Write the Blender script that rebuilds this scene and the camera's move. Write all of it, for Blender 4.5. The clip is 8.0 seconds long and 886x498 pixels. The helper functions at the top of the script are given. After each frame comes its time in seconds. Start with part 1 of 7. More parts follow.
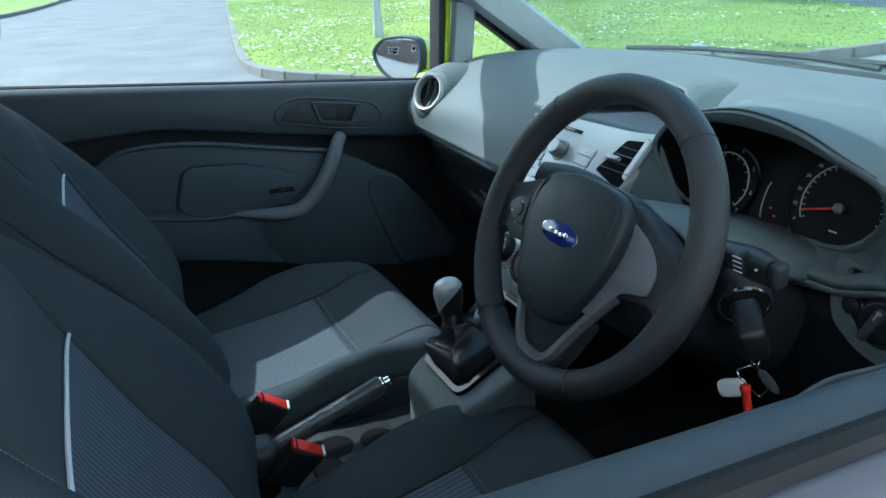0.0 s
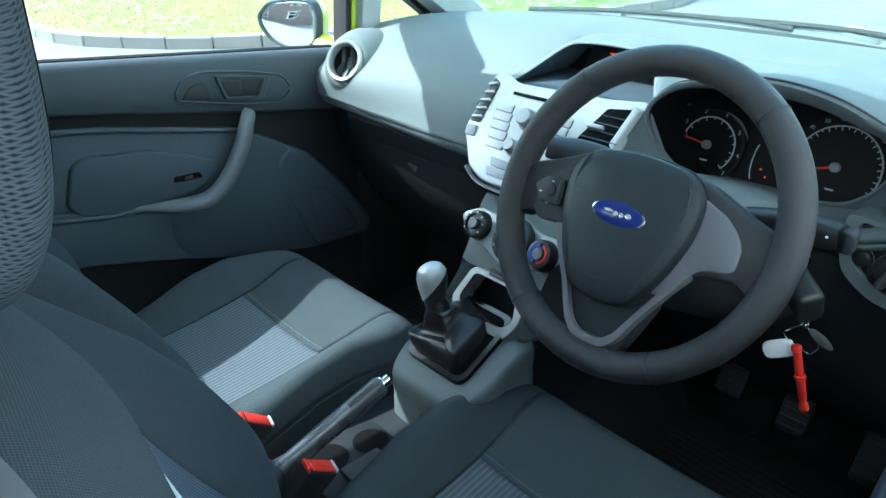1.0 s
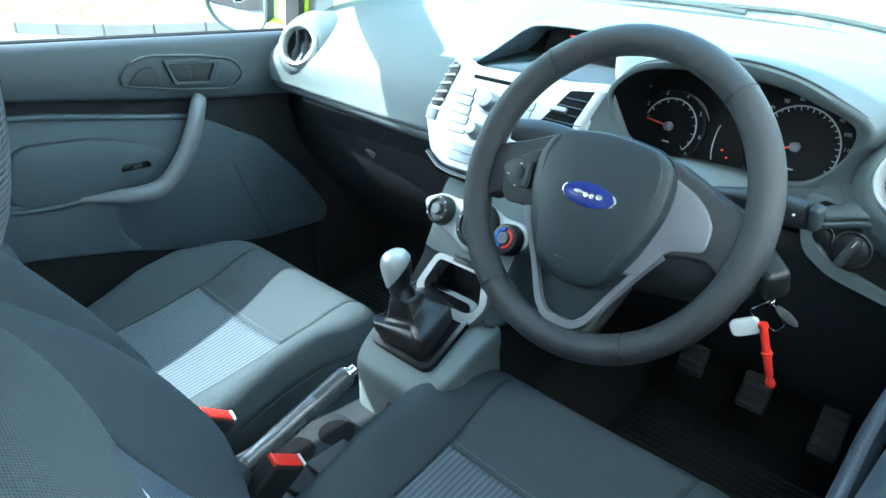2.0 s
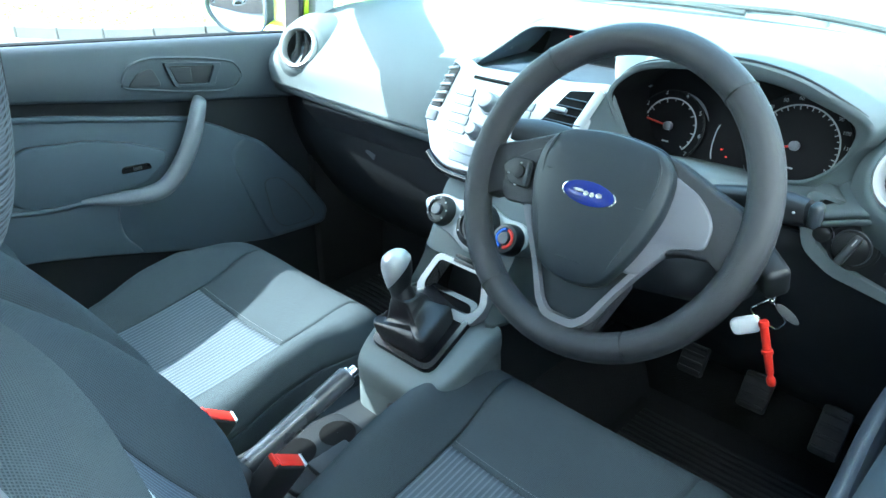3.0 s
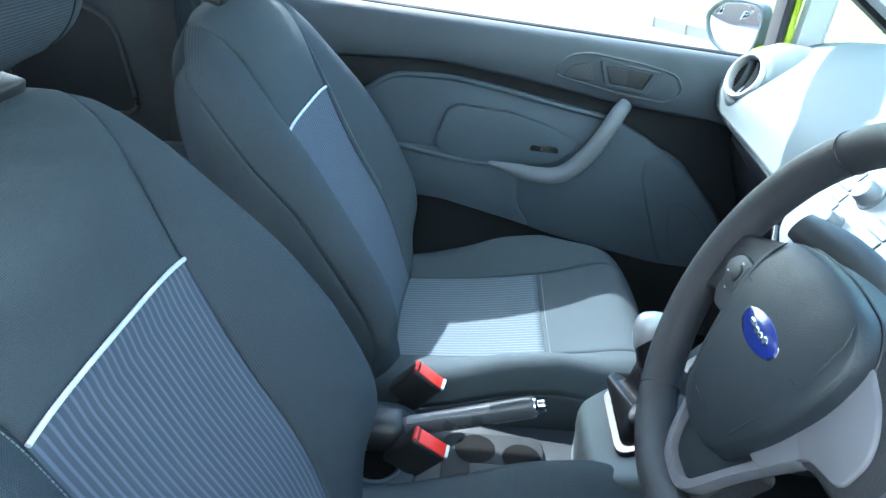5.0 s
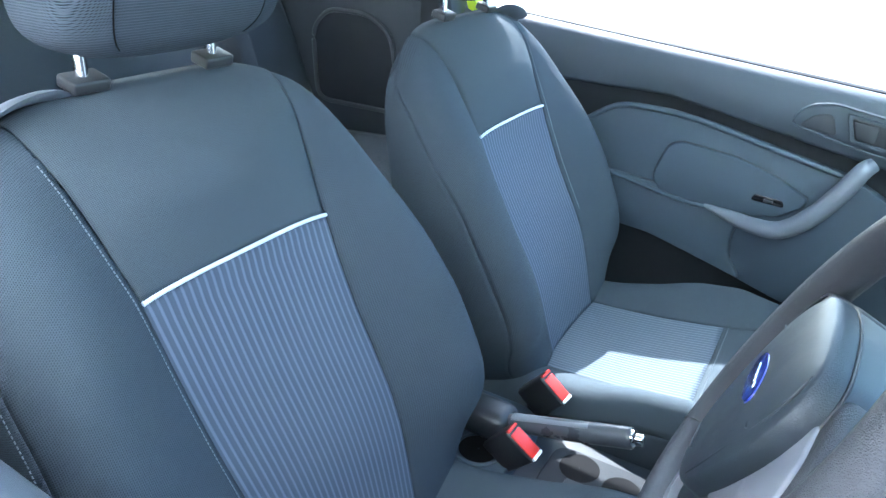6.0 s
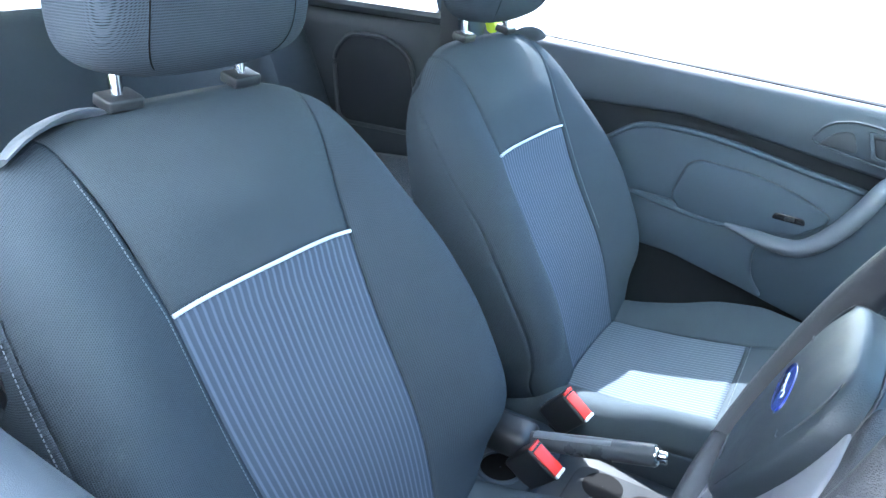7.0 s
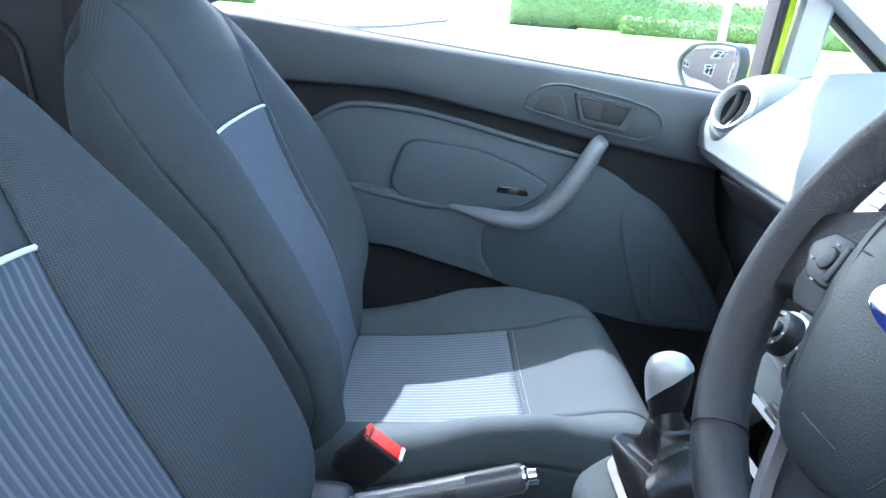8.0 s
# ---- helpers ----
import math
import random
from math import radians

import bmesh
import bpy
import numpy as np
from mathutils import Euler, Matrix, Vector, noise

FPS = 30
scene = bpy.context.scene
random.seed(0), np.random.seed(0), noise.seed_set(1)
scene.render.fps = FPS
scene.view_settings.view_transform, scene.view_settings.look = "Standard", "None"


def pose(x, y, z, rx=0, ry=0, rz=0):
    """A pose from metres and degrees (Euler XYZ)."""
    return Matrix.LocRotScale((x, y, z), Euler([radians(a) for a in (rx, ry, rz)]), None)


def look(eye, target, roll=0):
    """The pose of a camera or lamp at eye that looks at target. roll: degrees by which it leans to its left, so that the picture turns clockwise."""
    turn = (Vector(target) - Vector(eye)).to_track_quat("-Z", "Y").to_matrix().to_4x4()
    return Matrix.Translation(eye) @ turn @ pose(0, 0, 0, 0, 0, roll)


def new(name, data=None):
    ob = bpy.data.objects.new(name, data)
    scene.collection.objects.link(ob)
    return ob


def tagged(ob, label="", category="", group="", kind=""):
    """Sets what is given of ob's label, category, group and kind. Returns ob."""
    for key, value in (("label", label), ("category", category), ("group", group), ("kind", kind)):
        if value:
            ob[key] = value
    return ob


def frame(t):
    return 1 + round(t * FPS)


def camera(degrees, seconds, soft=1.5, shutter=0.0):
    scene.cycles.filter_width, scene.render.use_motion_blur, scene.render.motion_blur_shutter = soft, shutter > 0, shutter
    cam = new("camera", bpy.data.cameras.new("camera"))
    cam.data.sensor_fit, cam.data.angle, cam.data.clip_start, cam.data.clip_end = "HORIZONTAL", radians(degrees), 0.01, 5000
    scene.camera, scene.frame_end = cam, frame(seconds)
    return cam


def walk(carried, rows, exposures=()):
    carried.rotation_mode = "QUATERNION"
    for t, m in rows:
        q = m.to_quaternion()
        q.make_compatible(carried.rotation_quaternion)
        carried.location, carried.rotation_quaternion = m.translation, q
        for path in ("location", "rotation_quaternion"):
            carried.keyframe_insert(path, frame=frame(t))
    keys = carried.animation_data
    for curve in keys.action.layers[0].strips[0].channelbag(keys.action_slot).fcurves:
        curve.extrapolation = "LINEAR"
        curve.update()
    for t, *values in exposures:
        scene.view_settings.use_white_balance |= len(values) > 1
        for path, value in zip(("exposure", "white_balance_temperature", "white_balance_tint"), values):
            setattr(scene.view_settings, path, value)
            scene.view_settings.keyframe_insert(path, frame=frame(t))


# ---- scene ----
import functools

cam = camera(64.0, 8.0)
PATH = [
    (0, (0.963, 0.007, 1.27), (-0.699, 0.807, 0.497), -2.7),
    (0.5, (0.803, -0.116, 1.296), (-0.717, 0.885, 0.467), -1.0),
    (1, (0.755, -0.163, 1.285), (-0.587, 1.022, 0.394), -1.2),
    (1.5, (0.731, -0.166, 1.277), (-0.51, 1.099, 0.349), -0.1),
    (3, (0.733, -0.17, 1.269), (-0.508, 1.106, 0.357), -0.5),
    (3.5, (0.734, -0.167, 1.271), (-0.504, 1.11, 0.355), -0.4),
    (4, (0.737, -0.107, 1.263), (-0.634, 1.017, 0.338), 0.8),
    (4.2, (0.735, -0.03, 1.256), (-0.796, 0.894, 0.36), 1.0),
    (4.5, (0.757, 0.086, 1.261), (-0.943, 0.624, 0.355), 1.9),
    (4.8, (0.792, 0.162, 1.259), (-0.982, 0.341, 0.352), 3.1),
    (5, (0.821, 0.221, 1.268), (-0.955, 0.146, 0.351), 2.6),
    (5.2, (0.831, 0.286, 1.277), (-0.917, -0.059, 0.369), 2.2),
    (6.3, (0.844, 0.465, 1.266), (-0.711, -0.468, 0.424), 2.4),
    (6.5, (0.848, 0.464, 1.266), (-0.706, -0.488, 0.443), 1.8),
    (7, (0.854, 0.449, 1.262), (-0.724, -0.478, 0.455), 2.2),
    (7.5, (0.836, 0.321, 1.231), (-0.919, -0.24, 0.453), 4.3),
    (7.7, (0.801, 0.255, 1.182), (-1.057, 0.045, 0.473), 3.3),
    (8, (0.672, 0.202, 1.104), (-1.215, 0.261, 0.441), 4.5),
]
walk(cam, [(t, look(eye, target, roll)) for t, eye, target, roll in PATH],
     [(0.0, 1.70, 5500, -4), (0.5, 2.10, 5550, -5), (1.0, 2.70, 5600, -8), (1.5, 3.30, 5600, -10), (3.5, 3.75, 5600, -7), (4.5, 3.60, 5600, -4), (5.2, 3.70, 5600, 1), (6.3, 4.15, 5600, 7), (7.0, 4.15, 5550, 7), (8.0, 3.78, 5800, 10)])

# ---- world, sun ----
SUN = Vector((-0.77, -0.55, 1.0)).normalized()
world = bpy.data.worlds.new("world")
scene.world = world
world.use_nodes = True
wn = world.node_tree.nodes
sky = wn.new("ShaderNodeTexSky")
sky.sky_type, sky.sun_disc = "NISHITA", False
sky.sun_elevation = math.asin(SUN.z)
sky.sun_rotation = math.atan2(SUN.x, SUN.y)
sky.air_density, sky.dust_density, sky.ozone_density = 1.0, 1.8, 1.2
world.node_tree.links.new(sky.outputs[0], wn["Background"].inputs[0])
wn["Background"].inputs[1].default_value = 0.15
sun = new("sun", bpy.data.lights.new("sun", "SUN"))
sun.data.energy, sun.data.angle, sun.data.color = 2.0, radians(0.53), (1.0, 0.98, 0.95)
sun.matrix_world = look(SUN * 30, (0, 0, 0))


# ---- materials ----
def node(nt, kind, **values):
    nd = nt.nodes.new(kind)
    for k, val in values.items():
        nd.inputs[k.replace("_", " ")].default_value = val
    return nd


def material(name, color, rough=0.5, metal=0.0, grain=900.0, bump=0.25, depth=0.0006, vary=0.12, blotch=9.0,
             rough_vary=0.08, sheen=0.0, coat=0.0, ior=1.45, weave=0.0, island=0.0, space="UV", thread=0.35, spec=0.5):
    """A surface with fine relief, grain-size and hand-size variation in colour and gloss."""
    m = bpy.data.materials.new(name)
    m.use_nodes = True
    nt = m.node_tree
    b = nt.nodes["Principled BSDF"]
    tc = nt.nodes.new("ShaderNodeTexCoord")
    n1 = node(nt, "ShaderNodeTexNoise", Scale=blotch, Detail=5.0, Roughness=0.6)
    n2 = node(nt, "ShaderNodeTexNoise", Scale=grain, Detail=2.0)
    for nd in (n1, n2):
        nt.links.new(tc.outputs["Object"], nd.inputs["Vector"])
    mixed = nt.nodes.new("ShaderNodeMath")
    mixed.operation = "MULTIPLY_ADD"
    nt.links.new(n1.outputs[0], mixed.inputs[0])
    mixed.inputs[1].default_value = 0.7
    half = nt.nodes.new("ShaderNodeMath")
    half.operation = "MULTIPLY"
    nt.links.new(n2.outputs[0], half.inputs[0])
    half.inputs[1].default_value = 0.3
    nt.links.new(half.outputs[0], mixed.inputs[2])
    source = mixed.outputs[0]
    if island:
        geo = nt.nodes.new("ShaderNodeNewGeometry")
        info = nt.nodes.new("ShaderNodeObjectInfo")
        add = nt.nodes.new("ShaderNodeMath")
        add.operation = "ADD"
        nt.links.new(geo.outputs["Random Per Island"], add.inputs[0])
        nt.links.new(info.outputs["Random"], add.inputs[1])
        f = nt.nodes.new("ShaderNodeMath")
        f.operation = "MULTIPLY_ADD"
        nt.links.new(add.outputs[0], f.inputs[0])
        f.inputs[1].default_value = island * 0.5
        nt.links.new(mixed.outputs[0], f.inputs[2])
        source = f.outputs[0]
    ramp = nt.nodes.new("ShaderNodeMapRange")
    ramp.inputs[1].default_value, ramp.inputs[2].default_value = 0.3, 0.7 + island * 0.5
    ramp.inputs[3].default_value, ramp.inputs[4].default_value = 0.0, 1.0
    nt.links.new(source, ramp.inputs[0])
    mix = nt.nodes.new("ShaderNodeMix")
    mix.data_type = "RGBA"
    nt.links.new(ramp.outputs[0], mix.inputs[0])
    mix.inputs[6].default_value = (*[c * (1 - vary) for c in color], 1)
    mix.inputs[7].default_value = (*[min(1, c * (1 + vary)) for c in color], 1)
    nt.links.new(mix.outputs[2], b.inputs["Base Color"])
    rr = nt.nodes.new("ShaderNodeMapRange")
    rr.inputs[1].default_value, rr.inputs[2].default_value = 0.3, 0.7
    rr.inputs[3].default_value, rr.inputs[4].default_value = max(0.02, rough - rough_vary), min(1, rough + rough_vary)
    nt.links.new(n1.outputs[0], rr.inputs[0])
    nt.links.new(rr.outputs[0], b.inputs["Roughness"])
    b.inputs["Metallic"].default_value, b.inputs["IOR"].default_value = metal, ior
    b.inputs["Specular IOR Level"].default_value = spec
    b.inputs["Sheen Weight"].default_value, b.inputs["Sheen Roughness"].default_value = sheen, 0.4
    b.inputs["Coat Weight"].default_value, b.inputs["Coat Roughness"].default_value = coat, 0.05
    if bump:
        bp = nt.nodes.new("ShaderNodeBump")
        bp.inputs["Strength"].default_value, bp.inputs["Distance"].default_value = bump, depth
        height = n2.outputs[0]
        if weave:
            w1 = node(nt, "ShaderNodeTexWave", Scale=weave * (1 if space == "UV" else 2), Distortion=1.2)
            w1.bands_direction = "X" if space == "UV" else "DIAGONAL"
            w2 = node(nt, "ShaderNodeTexWave", Scale=weave, Distortion=1.2)
            w2.bands_direction = "Y" if space == "UV" else "Z"
            mul = nt.nodes.new("ShaderNodeMath")
            mul.operation = "MAXIMUM"
            for nd, k in ((w1, 0), (w2, 1)):
                nt.links.new(tc.outputs[space], nd.inputs["Vector"])
                nt.links.new(nd.outputs["Fac"], mul.inputs[k])
            height = mul.outputs[0]
            tone = nt.nodes.new("ShaderNodeMapRange")
            tone.inputs[3].default_value, tone.inputs[4].default_value = 1 - thread, 1 + thread * 0.5
            nt.links.new(height, tone.inputs[0])
            yarn = nt.nodes.new("ShaderNodeVectorMath")
            yarn.operation = "SCALE"
            nt.links.new(mix.outputs[2], yarn.inputs[0])
            nt.links.new(tone.outputs[0], yarn.inputs["Scale"])
            nt.links.new(yarn.outputs[0], b.inputs["Base Color"])
        nt.links.new(height, bp.inputs["Height"])
        nt.links.new(bp.outputs[0], b.inputs["Normal"])
    return m


def striped(name, dark, light, rough=0.85):
    """Ribbed cloth: pale threads between darker ribs, by the mesh's own lengthwise coordinate."""
    m = material(name, dark, rough, grain=1500, bump=0.3, vary=0.1, spec=0.15)
    nt = m.node_tree
    b = nt.nodes["Principled BSDF"]
    old = b.inputs["Base Color"].links[0].from_socket
    uv = nt.nodes.new("ShaderNodeUVMap")
    sep = nt.nodes.new("ShaderNodeSeparateXYZ")
    nt.links.new(uv.outputs[0], sep.inputs[0])
    fr = nt.nodes.new("ShaderNodeMath")
    fr.operation = "FRACT"
    nt.links.new(sep.outputs[0], fr.inputs[0])
    pp = nt.nodes.new("ShaderNodeMath")
    pp.operation = "PINGPONG"
    pp.inputs[1].default_value = 0.5
    nt.links.new(fr.outputs[0], pp.inputs[0])
    mr = nt.nodes.new("ShaderNodeMapRange")
    mr.interpolation_type = "SMOOTHSTEP"
    mr.inputs[1].default_value, mr.inputs[2].default_value = 0.1, 0.24
    mr.inputs[3].default_value, mr.inputs[4].default_value = 0.0, 1.0
    nt.links.new(pp.outputs[0], mr.inputs[0])
    mix = nt.nodes.new("ShaderNodeMix")
    mix.data_type = "RGBA"
    nt.links.new(mr.outputs[0], mix.inputs[0])
    mix.inputs[6].default_value = (*light, 1)
    nt.links.new(old, mix.inputs[7])
    nt.links.new(mix.outputs[2], b.inputs["Base Color"])
    return m


def glass_material(name, tint=(1, 1, 1), gloss=1.0):
    m = bpy.data.materials.new(name)
    m.use_nodes = True
    nt = m.node_tree
    nt.nodes.remove(nt.nodes["Principled BSDF"])
    clear, shine = nt.nodes.new("ShaderNodeBsdfTransparent"), nt.nodes.new("ShaderNodeBsdfGlossy")
    clear.inputs[0].default_value = (*tint, 1)
    shine.inputs["Roughness"].default_value = 0.01
    facing_w = nt.nodes.new("ShaderNodeLayerWeight")
    facing_w.inputs[0].default_value = 0.5
    power = nt.nodes.new("ShaderNodeMath")
    power.operation = "POWER"
    nt.links.new(facing_w.outputs["Facing"], power.inputs[0])
    power.inputs[1].default_value = 4.0
    fres = nt.nodes.new("ShaderNodeMath")
    fres.operation = "MULTIPLY_ADD"
    nt.links.new(power.outputs[0], fres.inputs[0])
    fres.inputs[1].default_value, fres.inputs[2].default_value = 0.5 * gloss, 0.025 * gloss
    mix = nt.nodes.new("ShaderNodeMixShader")
    nt.links.new(fres.outputs[0], mix.inputs[0])
    nt.links.new(clear.outputs[0], mix.inputs[1])
    nt.links.new(shine.outputs[0], mix.inputs[2])
    nt.links.new(mix.outputs[0], nt.nodes["Material Output"].inputs[0])
    return m


def glow(name, color, power):
    m = bpy.data.materials.new(name)
    m.use_nodes = True
    b = m.node_tree.nodes["Principled BSDF"]
    b.inputs["Base Color"].default_value = (*color, 1)
    b.inputs["Emission Color"].default_value, b.inputs["Emission Strength"].default_value = (*color, 1), power
    return m


DASH = material("dash_plastic", (0.098, 0.120, 0.128), 0.68, grain=1400, bump=0.35, blotch=14)
LEVER = material("lever_plastic", (0.05, 0.055, 0.062), 0.32, grain=1500, bump=0.1)
TRIM = material("door_plastic", (0.035, 0.050, 0.068), 0.62, grain=1400, bump=0.35, blotch=12)
UPPERTRIM = material("upper_door_plastic", (0.030, 0.039, 0.050), 0.62, grain=1400, bump=0.35, blotch=12)
LOWER = material("lower_plastic", (0.017, 0.02, 0.024), 0.55, grain=1200, bump=0.35)
DOORLOW = material("lower_door_plastic", (0.010, 0.012, 0.015), 0.75, grain=1200, bump=0.35, spec=0.3)
DARK = material("black_plastic", (0.014, 0.015, 0.017), 0.45, grain=1500, bump=0.2)
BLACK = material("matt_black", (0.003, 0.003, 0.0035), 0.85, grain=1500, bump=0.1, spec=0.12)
DIAL = material("dial_black", (0.004, 0.004, 0.005), 0.5, grain=1500, bump=0.05, spec=0.2)
GLOSSY = material("gloss_black", (0.008, 0.008, 0.01), 0.12, bump=0)
SEAL = material("seal_rubber", (0.006, 0.006, 0.007), 0.7, grain=700, spec=0.3)
MOULDING = material("moulding_plastic", (0.06, 0.06, 0.075), 0.5, grain=1400, bump=0.2)
RUBBER = material("black_rubber", (0.02, 0.02, 0.022), 0.7, grain=700)
LEATHER = material("rim_leather", (0.024, 0.025, 0.029), 0.40, grain=1150, bump=1.0, depth=0.0010, blotch=20, spec=0.42)
BOOT = material("boot_leather", (0.012, 0.012, 0.014), 0.36, grain=300, bump=0.4, depth=0.001)
COVER = material("airbag_plastic", (0.015, 0.020, 0.025), 0.48, grain=900, bump=0.5, depth=0.0006, blotch=18, spec=0.42)
GREYPAINT = material("satin_grey_paint", (0.16, 0.17, 0.19), 0.36, metal=0.35, grain=2500, bump=0.08)
PULL = material("pull_paint", (0.095, 0.105, 0.125), 0.42, metal=0.15, grain=2500, bump=0.06)
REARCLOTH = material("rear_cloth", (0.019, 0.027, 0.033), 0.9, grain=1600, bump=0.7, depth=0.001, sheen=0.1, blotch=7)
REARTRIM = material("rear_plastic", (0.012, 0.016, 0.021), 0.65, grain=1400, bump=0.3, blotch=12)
KNOBCAP = material("knob_cap_paint", (0.4, 0.41, 0.43), 0.36, metal=0.35, grain=2500, bump=0.05)
# pale finish of the unseen wall that throws light into the cabin
BOUNCEWALL = material("bounce_wall_pale", (0.82, 0.82, 0.82), 0.9, grain=60, bump=0.6, depth=0.004, blotch=0.8)
# kept pale so that the unseen pavement lights the roof lining
BOUNCEPAVE = material("bounce_pavement_pale", (0.68, 0.68, 0.67), 0.9, grain=70, bump=0.5, depth=0.003, blotch=1.5)
SATIN = material("satin_spoke_paint", (0.125, 0.128, 0.145), 0.42, metal=0.1, grain=2500, bump=0.06)
SILVER = material("silver_paint", (0.34, 0.35, 0.36), 0.4, metal=0.4, grain=2500, bump=0.08, vary=0.05)
CHROME = material("chrome", (0.82, 0.83, 0.85), 0.09, metal=1.0, bump=0, vary=0.04, rough_vary=0.04)
CLOTH = material("seat_cloth", (0.043, 0.053, 0.061), 0.95, grain=1800, bump=0.5, depth=0.0006, weave=200, thread=0.5, blotch=7, spec=0.1)
MESHCLOTH = material("bolster_cloth", (0.040, 0.050, 0.060), 0.95, grain=1600, bump=0.6, depth=0.0008, weave=150, thread=0.45, blotch=7, spec=0.1)
STRIPE = striped("ribbed_cloth", (0.053, 0.066, 0.087), (0.094, 0.113, 0.148))
FINESTRIPE = striped("fine_ribbed_cloth", (0.062, 0.076, 0.092), (0.10, 0.12, 0.143))
PIPING = material("pale_piping", (0.5, 0.53, 0.58), 0.6, grain=900)
HEADCLOTH = material("headrest_cloth", (0.033, 0.040, 0.049), 0.95, grain=1500, bump=0.7, depth=0.0008, spec=0.1, weave=125, space="Object", thread=0.8, blotch=7)
THREAD = material("thread", (0.13, 0.145, 0.16), 0.8, grain=900)
CARPET = material("black_carpet", (0.014, 0.014, 0.016), 0.95, grain=350, bump=0.9, depth=0.003, vary=0.3)
LINING = material("roof_lining", (0.8, 0.79, 0.77), 0.9, grain=800, bump=0.3)
PILLAR = material("pillar_plastic", (0.36, 0.38, 0.4), 0.55, grain=1200, bump=0.25)
RED = material("red_plastic", (0.62, 0.03, 0.02), 0.35, grain=800, bump=0.1)
WHITE = material("white_plastic", (0.7, 0.72, 0.75), 0.4, grain=800, bump=0.1)
COLD = material("blue_print", (0.03, 0.12, 0.55), 0.4, bump=0)
BLUE = material("blue_enamel", (0.01, 0.02, 0.16), 0.15, bump=0, coat=0.5)
MARK = material("dial_marks", (0.4, 0.4, 0.42), 0.5, bump=0)
LIME = material("lime_paint", (0.36, 0.47, 0.02), 0.25, grain=2500, bump=0.05, coat=0.8, vary=0.05)
MIRROR = material("mirror_silver", (0.86, 0.88, 0.88), 0.015, metal=1.0, bump=0, vary=0.02, rough_vary=0.005)
GLASS = glass_material("window_glass", (0.96, 0.985, 0.975))
TINTED = glass_material("windscreen_glass", (0.88, 0.96, 0.93))
WARN = glow("warning_lamp", (1.0, 0.05, 0.03), 0.12)
ASPHALT = material("asphalt", (0.165, 0.168, 0.172), 0.85, grain=90, bump=0.8, depth=0.006, vary=0.35, blotch=1.1)
KERB = material("kerb_concrete", (0.19, 0.185, 0.17), 0.9, grain=60, bump=0.6, depth=0.006, vary=0.25, blotch=3, island=0.4)
GRASS = material("grass", (0.2, 0.275, 0.055), 0.9, grain=25, bump=0.8, depth=0.03, vary=0.35, blotch=0.8)
BLADE = material("grass_blade", (0.2, 0.285, 0.055), 0.8, bump=0, vary=0.15, island=0.25)
PETAL = material("daisy", (0.8, 0.8, 0.78), 0.7, bump=0)
BARK = material("bark", (0.09, 0.07, 0.055), 0.95, grain=40, bump=0.9, depth=0.02, vary=0.3, blotch=4)
HEDGELEAF = material("hedge_leaf", (0.2, 0.3, 0.1), 0.6, bump=0, vary=0.25, island=0.35)
LEAF = material("leaf", (0.15, 0.25, 0.065), 0.6, bump=0, vary=0.35, island=0.8)
BRICK = material("brown_brick", (0.15, 0.115, 0.1), 0.9, grain=60, bump=0.5, depth=0.004, vary=0.3, blotch=2, island=0.6)
MORTAR = material("mortar", (0.2, 0.18, 0.17), 0.95, grain=90, bump=0.5, depth=0.003, blotch=2)
ROOFTILE = material("roof_tile", (0.09, 0.07, 0.065), 0.85, grain=40, bump=0.5, depth=0.005, vary=0.3)
UPVC = material("white_frame", (0.75, 0.76, 0.76), 0.4, grain=300, bump=0.1)
STEEL = material("galvanised_steel", (0.36, 0.38, 0.4), 0.5, metal=0.5, grain=300, bump=0.2)


# ---- mesh helpers ----
def thing(name, at, label, category, group="", kind=""):
    ob = new(name)
    ob.location, ob.empty_display_size = at, 0.05
    return tagged(ob, label, category, group, kind)


def part(name, bm, mat, parent=None, label="", angle=40, solid=0.0):
    """Links a bmesh, given in world coordinates, as one mesh object."""
    bmesh.ops.recalc_face_normals(bm, faces=bm.faces) if not solid else None
    me = bpy.data.meshes.new(name)
    bm.to_mesh(me)
    bm.free()
    me.materials.append(mat)
    me.shade_smooth()
    me.set_sharp_from_angle(angle=radians(angle))
    ob = new(name, me)
    if parent is not None:
        ob.parent = parent
        if parent.type == "EMPTY":
            ob.matrix_parent_inverse = Matrix.Translation(parent.location).inverted()
    if solid:
        md = ob.modifiers.new("thickness", "SOLIDIFY")
        md.thickness, md.offset = solid, -1
    return tagged(ob, label)


def structure(name, bm, mat, label, category, angle=40):
    return tagged(part(name, bm, mat, None, label, angle), label, category, "", "structure")


def join(*parts):
    out = bmesh.new()
    for b in parts:
        me = bpy.data.meshes.new("t")
        b.to_mesh(me)
        b.free()
        out.from_mesh(me)
        bpy.data.meshes.remove(me)
    return out


def moved(bm, m):
    bm.transform(m)
    return bm


def sheet(fn, nu, nv, close=False, uv=None):
    """A grid of quads over u, v in 0..1; close joins the last u to the first."""
    bm = bmesh.new()
    cols = nu if close else nu + 1
    vs = [[bm.verts.new(fn(i / nu, j / nv)) for j in range(nv + 1)] for i in range(cols)]
    layer = bm.loops.layers.uv.new("UVMap") if uv else None
    for i in range(nu):
        k = (i + 1) % cols
        for j in range(nv):
            f = bm.faces.new((vs[i][j], vs[k][j], vs[k][j + 1], vs[i][j + 1]))
            if uv:
                for lp, (a, c) in zip(f.loops, ((i, j), (i + 1, j), (i + 1, j + 1), (i, j + 1))):
                    lp[layer].uv = uv(a / nu, c / nv)
    return bm


